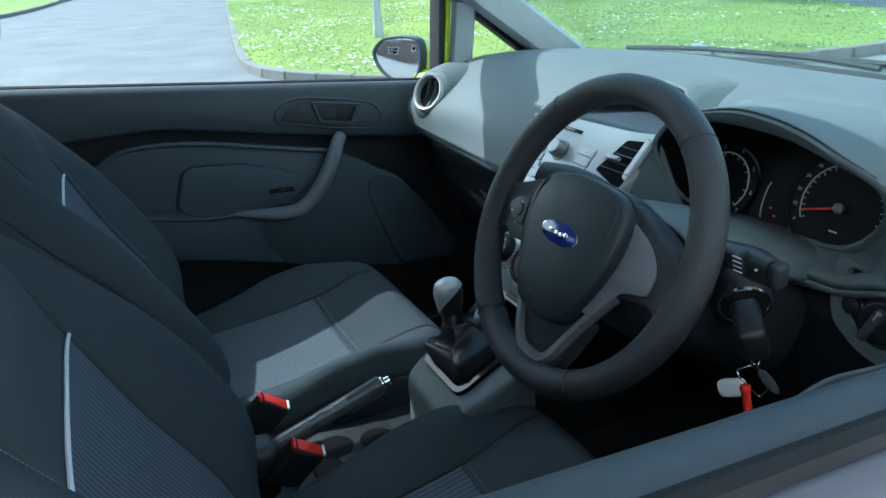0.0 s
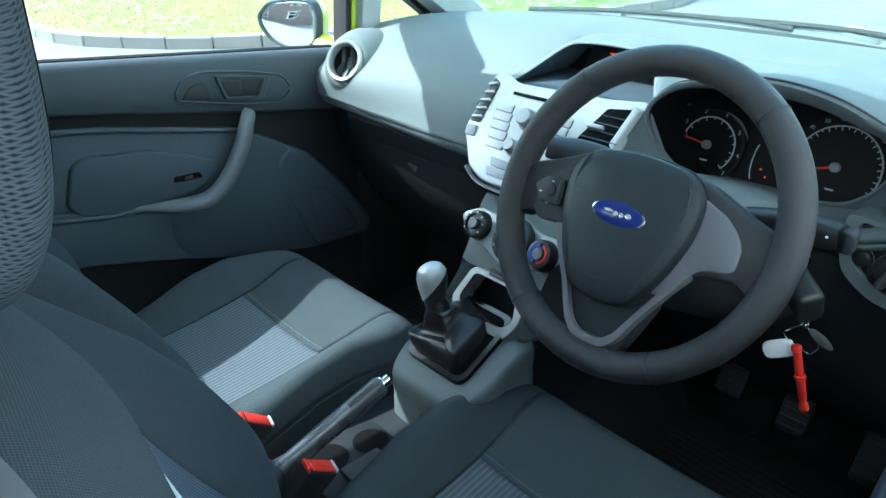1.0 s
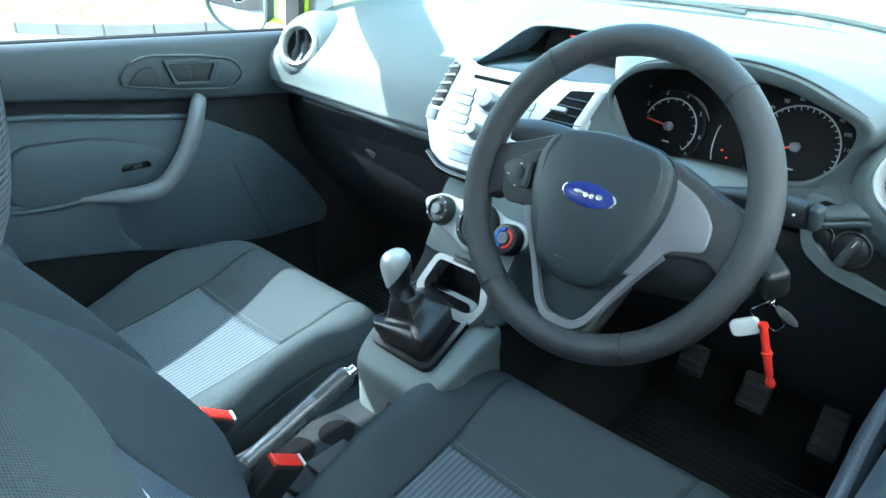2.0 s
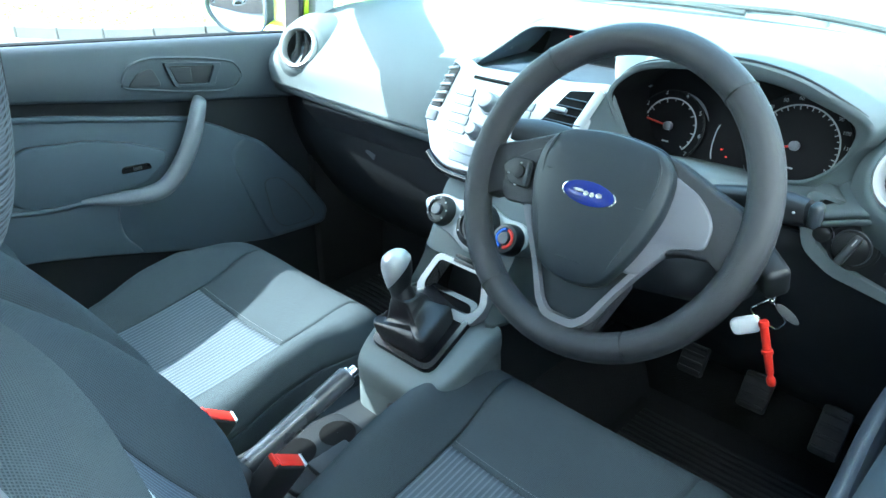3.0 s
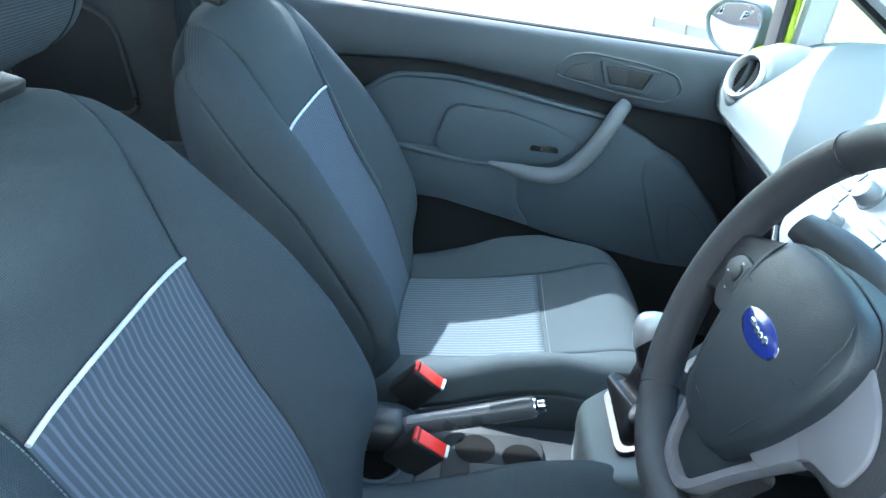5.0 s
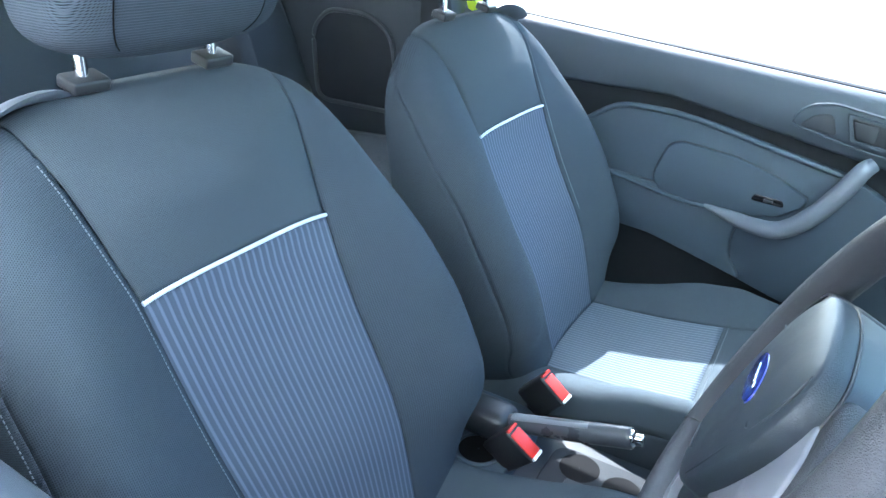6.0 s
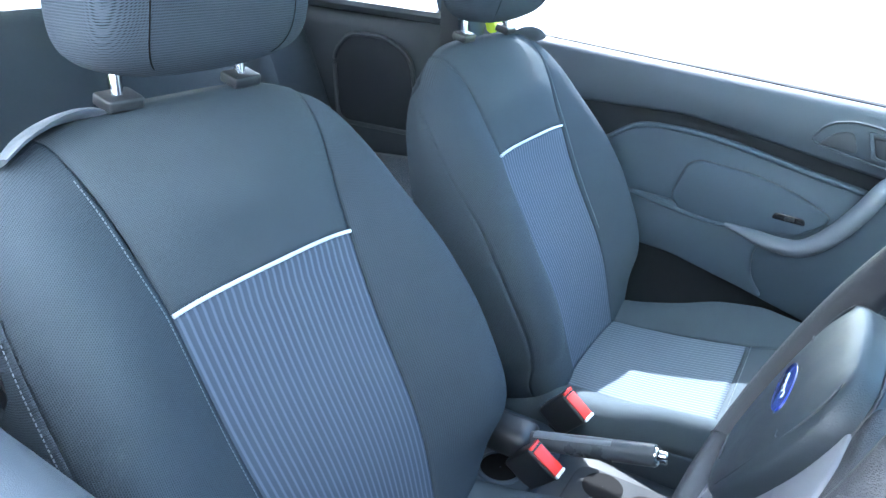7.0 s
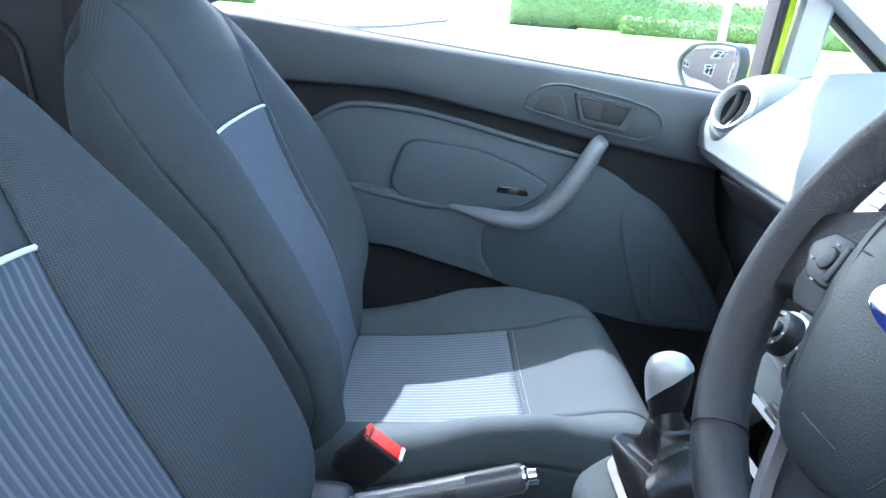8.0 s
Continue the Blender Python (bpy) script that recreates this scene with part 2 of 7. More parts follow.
def rings(loops, cap=True):
    """A skin over loops of equal length; cap closes both ends."""
    bm = bmesh.new()
    vs = [[bm.verts.new(p) for p in lp] for lp in loops]
    n = len(vs[0])
    for a, c in zip(vs, vs[1:]):
        for i in range(n):
            bm.faces.new((a[i], a[(i + 1) % n], c[(i + 1) % n], c[i]))
    if cap:
        bm.faces.new(vs[0][::-1])
        bm.faces.new(vs[-1])
    return bm


def rbox(at, size, bevel=0.004, seg=2, turn=None):
    bm = bmesh.new()
    bmesh.ops.create_cube(bm, size=1)
    bmesh.ops.scale(bm, vec=size, verts=bm.verts)
    if bevel:
        bmesh.ops.bevel(bm, geom=bm.edges[:], offset=bevel, segments=seg, profile=0.5, affect="EDGES")
    m = Matrix.Translation(at)
    if turn is not None:
        m = m @ turn.to_4x4()
    bm.transform(m)
    return bm


def turned(profile, m=Matrix(), seg=32, cap=True):
    """A body of revolution about the local z: profile of (radius, height)."""
    loops = [[Vector((r * math.cos(2 * math.pi * i / seg), r * math.sin(2 * math.pi * i / seg), h)) for i in range(seg)] for r, h in profile]
    return moved(rings(loops, cap), m)


def smooth_path(points, n):
    """n + 1 points on a curve through the given ones."""
    p = [Vector(q) for q in points]
    p = [p[0] * 2 - p[1]] + p + [p[-1] * 2 - p[-2]]
    out, spans = [], len(p) - 3
    for k in range(n + 1):
        x = k / n * spans
        i = min(int(x), spans - 1)
        t = x - i
        a, b, c, d = p[i:i + 4]
        out.append(0.5 * (2 * b + (c - a) * t + (2 * a - 5 * b + 4 * c - d) * t * t + (3 * b - a - 3 * c + d) * t ** 3))
    return out


def tube(points, radius, seg=10, n=None, flat=1.0, up=(0, 0, 1), loop=False, taper=None):
    """A swept rod. flat squashes it along up; taper gives a factor for each place 0..1."""
    pts = smooth_path(points, n) if n else [Vector(q) for q in points]
    loops = []
    for k, p in enumerate(pts):
        a = pts[k - 1] if (k or loop) else p
        b = pts[(k + 1) % len(pts)] if (k < len(pts) - 1 or loop) else p
        d = (b - a).normalized()
        s = d.cross(Vector(up))
        s = s.normalized() if s.length > 1e-4 else d.orthogonal().normalized()
        w = s.cross(d)
        r = radius * (taper(k / (len(pts) - 1)) if taper else 1)
        loops.append([p + r * (s * math.cos(q) + w * flat * math.sin(q)) for q in (2 * math.pi * i / seg for i in range(seg))])
    if loop:
        loops.append(loops[0])
        bm = rings(loops, False)
        bmesh.ops.remove_doubles(bm, verts=bm.verts, dist=1e-6)
        return bm
    return rings(loops)


def rounded(pts, r, seg=4):
    """The 2D outline with its corners rounded by r."""
    out, n = [], len(pts)
    for i in range(n):
        p, a, b = Vector(pts[i]), Vector(pts[i - 1]), Vector(pts[(i + 1) % n])
        da, db = a - p, b - p
        k = min(r, da.length * 0.45, db.length * 0.45)
        s, e = p + da.normalized() * k, p + db.normalized() * k
        for j in range(seg + 1):
            t = j / seg
            out.append((1 - t) ** 2 * s + 2 * t * (1 - t) * p + t * t * e)
    return out


def plate(outline, m, thick, edge=0.002, dome=0.0, levels=3):
    """A slab with the 2D outline in the local xy, from -thick up to 0, its rim rolled by edge, its face domed."""
    pts = [Vector(p) for p in outline]
    c = sum(pts, Vector((0, 0))) / len(pts)
    rad = sum((p - c).length for p in pts) / len(pts)
    loops = [[(p.x, p.y, -thick) for p in pts], [(p.x, p.y, -edge) for p in pts]]
    for k in range(1, levels + 1):
        a = k / levels * math.pi / 2
        s = 1 - edge * (1 - math.cos(a)) / rad
        loops.append([(*(c + (p - c) * s), -edge + edge * math.sin(a)) for p in pts])
    if dome:
        for s in (0.85, 0.65, 0.4, 0.15):
            loops.append([(*(c + (p - c) * s), dome * (1 - s * s)) for p in pts])
    return moved(rings(loops), m)


def hollow(outer, inner, m, thick, edge=0.0015):
    """A frame between two outlines of equal length, thick deep, its face at 0."""
    o, i = [Vector(p) for p in outer], [Vector(p) for p in inner]
    mid = [(a + b) / 2 for a, b in zip(o, i)]
    loops = [[(p.x, p.y, -thick) for p in o], [(p.x, p.y, -edge) for p in o], [(*(a * 0.8 + b * 0.2), 0) for a, b in zip(o, mid)],
             [(*(b * 0.8 + a * 0.2), 0) for a, b in zip(mid, i)], [(p.x, p.y, -edge) for p in i], [(p.x, p.y, -thick) for p in i]]
    loops.append(loops[0])
    bm = rings(loops, False)
    bmesh.ops.remove_doubles(bm, verts=bm.verts, dist=1e-7)
    return moved(bm, m)


def oval(rx, ry, n=40, cx=0, cy=0, power=2.0):
    out = []
    for i in range(n):
        a = 2 * math.pi * i / n
        c, s = math.cos(a), math.sin(a)
        out.append(Vector((cx + rx * math.copysign(abs(c) ** (2 / power), c), cy + ry * math.copysign(abs(s) ** (2 / power), s))))
    return out


def facing(at, normal, up=(0, 0, 1)):
    """A frame whose local z is the normal and whose y points up."""
    n = Vector(normal).normalized()
    x = Vector(up).cross(n).normalized()
    y = n.cross(x)
    m = Matrix((x, y, n)).transposed().to_4x4()
    m.translation = at
    return m


def lettering(text, size, m, mat, parent, name="lettering"):
    cu = bpy.data.curves.new("text", "FONT")
    cu.body, cu.size, cu.align_x, cu.align_y, cu.extrude = text, size, "CENTER", "CENTER", 0.0002
    ob = new("text", cu)
    me = bpy.data.meshes.new_from_object(ob.evaluated_get(bpy.context.evaluated_depsgraph_get()))
    bpy.data.objects.remove(ob)
    bm = bmesh.new()
    bm.from_mesh(me)
    bpy.data.meshes.remove(me)
    return part(name, moved(bm, m), mat, parent)


def lerp(a, b, t):
    return a + (b - a) * t


def ease(t):
    t = max(0.0, min(1.0, t))
    return t * t * (3 - 2 * t)


def table(x, rows):
    """Smooth look-up in rows of (x, value), with no overshoot between them."""
    n = len(rows)
    if x <= rows[0][0]:
        return rows[0][1]
    if x >= rows[-1][0]:
        return rows[-1][1]
    i = max(k for k in range(n - 1) if rows[k][0] <= x)
    rise = [(rows[k + 1][1] - rows[k][1]) / (rows[k + 1][0] - rows[k][0]) for k in range(max(0, i - 1), min(n - 1, i + 2))]
    at = i - max(0, i - 1)

    def tangent(before, after):
        return 2 * before * after / (before + after) if before * after > 0 else 0.0
    here = rise[at]
    m0 = tangent(rise[at - 1], here) if i > 0 else here
    m1 = tangent(here, rise[at + 1]) if i < n - 2 else here
    (xa, va), (xb, vb) = rows[i], rows[i + 1]
    w = xb - xa
    t = (x - xa) / w
    return (2 * t ** 3 - 3 * t * t + 1) * va + (t ** 3 - 2 * t * t + t) * w * m0 + (3 * t * t - 2 * t ** 3) * vb + (t ** 3 - t * t) * w * m1


def bezier(p, t):
    a, b, c, d = p
    k = 1 - t
    return tuple(k ** 3 * a[i] + 3 * k * k * t * b[i] + 3 * k * t * t * c[i] + t ** 3 * d[i] for i in range(len(a)))


def tucked(fn, eu, ev, lu, lv, dip=0.0025, reach=0.0045):
    """fn(u, v) -> point, normal; the borders of the patch dip into a seam. eu, ev: which borders; lu, lv: lengths."""
    def out(u, v):
        p, n = fn(u, v)
        d = min(u * lu if eu[0] else 9, (1 - u) * lu if eu[1] else 9, v * lv if ev[0] else 9, (1 - v) * lv if ev[1] else 9)
        return p - n * dip * math.exp(-(d / reach) ** 2)
    return out


def with_normal(fn):
    def out(u, v):
        e = 0.004
        a, b = fn(min(1, u + e), v) - fn(max(0, u - e), v), fn(u, min(1, v + e)) - fn(u, max(0, v - e))
        n = a.cross(b)
        return fn(u, v), (n.normalized() if n.length > 1e-12 else Vector((0, 0, 1)))
    return out


# ---- the car's shell ----
def shell():
    floor = structure("floor", rbox((0.02, 0.1, 0.27), (1.42, 2.5, 0.06), 0.01), CARPET, "black carpeted car floor", "car floor")
    tunnel = structure("tunnel", sheet(lambda u, v: Vector((0.05 + lerp(-0.16, 0.16, u), lerp(-0.9, 1.0, v), 0.3 + 0.17 * math.sin(math.pi * u) ** 0.6)), 16, 4), CARPET, "black carpeted centre tunnel of the floor", "car floor")
    bulkhead = structure("bulkhead", sheet(lambda u, v: Vector((lerp(-0.72, 0.76, u), 1.02 + 0.22 * v ** 2 * 1.2, lerp(0.3, 0.99, v))), 6, 10), CARPET, "black carpet-lined front bulkhead of the footwell", "bulkhead")
    # roof with its lining
    def roof(dz):
        def f(u, v):
            x = lerp(-1, 1, u)
            half = lerp(0.60, 0.61, v)
            return Vector((0.02 + x * half, lerp(0.50, -1.35, v), 1.45 + 0.05 * math.sin(math.pi * (0.2 + 0.6 * v)) - 0.04 * x ** 4 - 0.005 + dz))
        return f
    structure("ceiling", sheet(roof(0), 16, 16), LINING, "pale grey cloth roof lining", "ceiling")
    structure("roof", sheet(roof(0.03), 16, 16), LIME, "lime green car roof", "car roof")


def pane(corners, name, label, thick=0.004):
    a, b, c, d = [Vector(p) for p in corners]
    n = (b - a).cross(d - a).normalized() * thick
    bm = rings([[a, b, c, d], [a + n, b + n, c + n, d + n]])
    ob = structure(name, bm, TINTED if name == "window_front" else GLASS, label, "car window")
    ob.visible_shadow = False
    return ob


def pillar(name, a, b, width, depth, inner, mat, label):
    """A bar between two points; inner: the direction that its face looks."""
    a, b = Vector(a), Vector(b)
    d = (b - a).normalized()
    n = Vector(inner)
    n = (n - d * n.dot(d)).normalized()
    s = d.cross(n)
    loops = []
    for k in range(9):
        p = a.lerp(b, k / 8)
        loops.append([p + s * width * x + n * depth * y for x, y in ((-0.5, -0.5), (-0.5, 0.2), (-0.38, 0.45), (0, 0.5), (0.38, 0.45), (0.5, 0.2), (0.5, -0.5))])
    return structure(name, rings(loops), mat, label, "pillar")


shell()
for s, side in ((-1, "passenger"), (1, "driver")):
    X = lambda x: 0.02 + s * x
    pillar("pillar_trim", (X(0.65), 1.19, 0.985), (X(0.577), 0.505, 1.434), 0.085, 0.06, (-s, -0.5, 0.2), PILLAR, "grey plastic windscreen pillar trim")
    pillar("pillar_trim", (X(0.69), 0.862, 0.95), (X(0.652), 0.862, 1.16), 0.055, 0.05, (-s, -0.3, 0), PILLAR, "grey plastic upright beside the quarter window")
    pillar("door_frame", (X(0.715), 0.826, 0.95), (X(0.672), 0.820, 1.19), 0.016, 0.05, (-s, 0, 0), LIME, "lime green painted window frame upright")
    pillar("window_seal", (X(0.712), 0.808, 0.95), (X(0.668), 0.802, 1.2), 0.018, 0.05, (-s, 0, 0), RUBBER, "black rubber window channel")
    pillar("window_seal", (X(0.70), 1.09, 0.995), (X(0.655), 0.86, 1.15), 0.014, 0.03, (-s, 0, 0), RUBBER, "black rubber quarter window seal")
    pillar("roof_rail", (X(0.60), 0.50, 1.43), (X(0.60), -1.2, 1.435), 0.05, 0.05, (-s, 0, -0.3), LINING, "pale grey cloth-covered roof rail")
    pillar("pillar_trim", (X(0.74), -0.40, 0.9), (X(0.61), -0.46, 1.39), 0.10, 0.06, (-s, 0, 0), TRIM, "dark plastic door pillar trim")
    pillar("door_frame", (X(0.755), -0.325, 0.95), (X(0.63), -0.385, 1.38), 0.03, 0.06, (-s, 0, 0), LIME, "lime green painted door frame edge")
    pillar("pillar_trim", (X(0.70), -1.05, 0.95), (X(0.57), -1.2, 1.40), 0.3, 0.06, (-s, 0.4, 0), PILLAR, "grey plastic rear pillar trim")
    pillar("body_pillar", (X(0.725), 1.16, 0.99), (X(0.65), 0.47, 1.45), 0.07, 0.06, (s, -0.3, 0.4), LIME, "lime green painted windscreen pillar")
    pillar("door_frame", (X(0.648), 0.50, 1.425), (X(0.655), -0.4, 1.425), 0.04, 0.04, (-s, 0, 0), DARK, "dark door frame along the roof")
    # sun visor folded up under the roof edge
    low = ((0.52, 0.32, 1.40), (0.16, 0.305, 1.418))
    hinge = ((0.54, 0.475, 1.408), (0.16, 0.455, 1.428))
    vis = []
    for k in range(13):
        u = k / 12
        p, q = [Vector((lerp(X(e[0][0]), X(e[1][0]), u), lerp(e[0][1], e[1][1], u), lerp(e[0][2], e[1][2], u))) for e in (low, hinge)]
        p = q + (p - q) * (1 - 0.25 * abs(2 * u - 1) ** 6)
        n = Vector((0, 0, 1)) * 0.007
        vis.append([p - n, p + (p - q) * 0.03, p + n, q + n, q + (q - p) * 0.03, q - n])
    vs = thing("sun_visor", (X(0.36), 0.475, 1.42), "pale grey sun visor under the roof edge", "sun visor", "sun visors")
    part("visor_board", rings(vis), LINING, vs)
    pane([(X(0.69), 0.885, 0.99), (X(0.69), 1.09, 0.985), (X(0.66), 0.93, 1.10), (X(0.66), 0.885, 1.13)], "window_quarter", "clear front quarter window glass")
pane([(-0.66, 1.27, 0.985), (0.70, 1.27, 0.985), (0.60, 0.49, 1.464), (-0.56, 0.49, 1.464)], "window_front", "green-tinted sloping windscreen glass")
pane([(-0.735, 0.79, 0.95), (-0.755, -0.33, 1.02), (-0.62, -0.38, 1.38), (-0.60, 0.60, 1.37)], "window_side", "clear closed passenger window glass")
pane([(-0.55, -1.30, 1.05), (0.59, -1.30, 1.05), (0.55, -1.18, 1.41), (-0.51, -1.18, 1.41)], "window_rear", "clear tailgate window glass")


# ---- seats ----
def seat(cx, swell, label, tag, shift=0.0, ahead=0.0):
    """A front seat: cushion and backrest of sewn panels, headrest on two posts."""
    th = thing("front_seat", (cx, 0.1, 0.3), label, "car seat", "front seats")
    rec = radians(23)
    up, fwd = Vector((0, -math.sin(rec), math.cos(rec))), Vector((0, math.cos(rec), math.sin(rec)))
    base = Vector((cx, -0.065, 0.925))
    top = 0.205

    def half(h):
        return table(h, [(-0.46, 0.19), (-0.36, 0.255), (-0.27, 0.279), (-0.12, 0.281), (0.02, 0.272), (0.12, 0.256), (top, 0.238)])

    def seam(h):
        return table(h, [(-0.46, 0.102), (-0.2, 0.124), (0.0, 0.134), (0.05, 0.141), (0.1, 0.149), (0.15, 0.158), (top, 0.166)])

    def crest(w):
        """The height of the rounded top edge."""
        return top + 0.004 - (0.066 if w * cx > 0 else 0.085) * (abs(w) / 0.244) ** 4

    def squash(d, v):
        """Draws the front and the back together into a rounded top edge."""
        q = max(0.0, (v - 0.84) / 0.16)
        return -0.055 + (d + 0.055) * max(0.0, 1 - q ** 2.6) ** 0.5

    def sunk(h):
        """How far the middle lies before the seat's plane."""
        return 0.018 * math.exp(-((h + 0.27) / 0.12) ** 2) - table(h, [(0.0, 0.0), (0.12, 0.008), (top, 0.018)])

    def bulge(h):
        return swell * table(h, [(-0.44, 0.004), (-0.36, 0.022), (-0.3, 0.047), (-0.22, 0.06), (-0.12, 0.065), (-0.04, 0.057), (0.03, 0.043), (0.1, 0.025), (0.15, 0.014), (top, 0.006)])

    def at(w, h, d):
        """Across, along and out of the seat's plane."""
        return base + Vector((w, 0, 0)) + up * h + fwd * d

    def high(v):
        return lerp(-0.42, top, v)

    def mirrored(fn, yes=True):
        """The same patch run the other way across, so that it faces out."""
        return (lambda u, v: fn(1 - u, v)) if yes else fn

    def crown(h):
        """How full the padding above the insert is."""
        return 0.031 * table(h, [(-0.03, 0.0), (0.03, 0.4), (0.09, 1.0), (0.14, 0.9), (top, 0.5)])

    def middle(lo, hi):
        def f(u, t):
            w = lerp(-1, 1, u)
            v = (lerp(lo, hi, t) + 0.42) / (top + 0.42)
            h0 = high(v)
            x = w * seam(h0)
            h = lerp(-0.42, crest(x), v)
            return at(x, h, squash(sunk(h0) + (crown(h0) - 0.006) * (1 - w * w) ** 0.85, v))
        return f

    def thickness(h):
        return table(h, [(-0.42, 0.1), (0.0, 0.085), (top, 0.06)])

    def reach(s, h):
        """The half width, drawn in low down beside the far door."""
        return half(h) + (0.005 if s > 0 else 0.0) - (0.024 * math.exp(-((h + 0.27) / 0.14) ** 2) if s < 0 and base.x < 0 else 0.0)

    def bolster(s):
        def f(u, v):
            h0 = high(v)
            a, b, z, g = seam(h0), reach(s, h0), sunk(h0), bulge(h0) + (0.010 * ease((0.12 - h0) / 0.12) if s > 0 else 0.0)
            w, d = bezier(((a, z), (lerp(a, b, 0.4), z + g * 0.6), (b - 0.014, z + g * 1.7), (b, z + g - 0.04)), u)
            return at(s * w, lerp(-0.42, crest(s * w), v), squash(d, v))
        return f

    def side(s):
        def f(u, v):
            h0 = high(v)
            b, z, g, k = reach(s, h0), sunk(h0), bulge(h0) + (0.010 * ease((0.12 - h0) / 0.12) if s > 0 else 0.0), thickness(h0)
            w, d = bezier(((b, z + g - 0.04), (b + 0.006, z + g - 0.065), (b + 0.004, -k - 0.01), (b - 0.02, -k - 0.035)), u)
            return at(s * w, lerp(-0.42, crest(s * w), v), squash(d, v))
        return f

    def back(u, v):
        w = lerp(-1, 1, u)
        h0 = high(v)
        ww = w * (half(h0) - 0.02)
        return at(ww, lerp(-0.42, crest(ww), v), squash(-thickness(h0) - 0.035 - 0.012 * (1 - w * w), v))

    br = part("backrest", sheet(lambda u, v: back(u, v), 16, 24), CLOTH, th, solid=0.008)
    f = with_normal(mirrored(middle(-0.42, 0.0)))
    ribs = tucked(f, (1, 1), (0, 1), 0.27, 0.42, 0.0012)
    count = 27

    def ribbed(u, v):
        p, n = f(u, v)
        return ribs(u, v) - n * 0.0004 * ease(min(1, u * 14, (1 - u) * 14)) * math.cos(2 * math.pi * u * count)
    part("backrest_insert", sheet(ribbed, 27 * 6, 40, uv=lambda u, v: (u * count + 0.5, v)), STRIPE, br, "blue-grey ribbed cloth insert", 80, solid=0.01)
    part("backrest_top", sheet(tucked(with_normal(mirrored(middle(0.0, top))), (1, 1), (1, 0), 0.28, 0.2, 0.0012), 32, 24, uv=lambda u, v: (u * 0.28, v * 0.2)), CLOTH, br, "", 80, solid=0.01)
    part("piping", tube([middle(-0.42, 0.0)(k / 20, 1) + fwd * 0.0006 for k in range(21)], 0.0024, 8), PIPING, br, "pale grey piping across the backrest")
    for s in (-1, 1):
        part("side_bolster", sheet(tucked(with_normal(mirrored(bolster(s), s > 0)), (s < 0, s > 0), (0, 0), 0.15, 0.6, 0.0012), 28, 48, uv=lambda u, v: (u * 0.15, v * 0.6)), MESHCLOTH, br, "", 80, solid=0.008)
        part("side_panel", sheet(mirrored(side(s), s > 0), 12, 48, uv=lambda u, v: (u * 0.12, v * 0.6)), MESHCLOTH, br, "", 80, solid=0.006)
        outer = s * cx > 0
        for line, u in ((bolster(s), 0.05), (side(s), 0.12))[:2 if outer else 0]:
            stitches = []
            for k in range(84):
                v = 0.32 + 0.6 * k / 84
                n = fwd * 0.0004 + Vector((s * (0.0004 if u < 0.1 else 0.001), 0, 0))
                stitches.append(tube([line(u, v) + n, line(u, v + 0.0046) + n], 0.0006, 5))
            part("stitching", join(*stitches), THREAD, br, "grey stitched seam")
    # cushion
    bx, cx = cx, cx + shift
    ymax = 0.575

    def cz(y):
        return table(y, [(-0.02, 0.535), (0.2, 0.546), (0.36, 0.566), (0.42, 0.579), (0.47, 0.593), (0.52, 0.602), (0.575, 0.6)])

    def chalf(y):
        return table(y, [(-0.02, 0.222), (0.2, 0.242), (0.45, 0.245), (0.575, 0.23)])

    def cseam(y):
        return table(y, [(-0.02, 0.132), (0.36, 0.14), (0.5, 0.155), (0.575, 0.155)])

    def cbulge(y):
        return table(y, [(-0.02, 0.026), (0.12, 0.032), (0.2, 0.044), (0.3, 0.062), (0.36, 0.061), (0.41, 0.046), (0.46, 0.026), (0.5, 0.012), (0.575, 0.0)])

    def rolled(w, y, z):
        """Rounds the front edge down and its corners off."""
        q = max(0.0, (y - 0.45) / (ymax - 0.45))
        low = 0.468
        if z > low:
            z = low + (z - low) * max(0.0, 1 - q ** 2.8) ** 0.5
        return Vector((cx + w * (1 - 0.03 * q ** 3), y + ahead - 0.035 * q * q * abs(w / 0.245) ** 4, z))

    def cmid(lo, hi):
        def f(u, v):
            y, w = lerp(lo, hi, v), lerp(-1, 1, u)
            return rolled(w * cseam(y), y, cz(y) - 0.006 * (1 - w * w))
        return f

    def cbol(s):
        def f(u, v):
            y = lerp(-0.02, ymax, v)
            a, b, z, g = cseam(y), chalf(y), cz(y), cbulge(y)
            w, h = bezier(((a, z), (lerp(a, b, 0.38), z + g * 0.42), (lerp(a, b, 0.86), z + g * 1.68 - 0.002), (b, z + g - 0.064)), u)
            return rolled(s * w, y, h)
        return f

    def cside(s):
        def f(u, v):
            y = lerp(-0.02, ymax, v)
            b, z, g = chalf(y), cz(y), cbulge(y)
            w, h = bezier(((b, z + g - 0.064), (b + 0.002, z + g - 0.085), (b - 0.01, 0.46), (b - 0.02, 0.4)), u)
            return rolled(s * w, y, h)
        return f

    def cfront(u, v):
        w = lerp(-1, 1, u) * (0.23 - 0.02 * v)
        p = rolled(w, ymax, lerp(0.468, 0.4, v))
        return p + Vector((0, 0.003 * math.sin(math.pi * v) - 0.012 * v, 0))
    cu = part("cushion", sheet(cfront, 24, 14), CLOTH, th, "", 80, solid=0.008)
    fm = with_normal(cmid(-0.02, 0.36))
    rm = tucked(fm, (1, 1), (0, 1), 0.25, 0.38, 0.0008)

    def cribbed(u, v):
        p, n = fm(u, v)
        return rm(u, v) + n * 0.0005 * -math.cos(2 * math.pi * u * 33)
    part("cushion_insert", sheet(cribbed, 33 * 6, 30, uv=lambda u, v: (u * 33 + 0.5, v)), FINESTRIPE, cu, "blue-grey ribbed cloth insert", 80, solid=0.01)
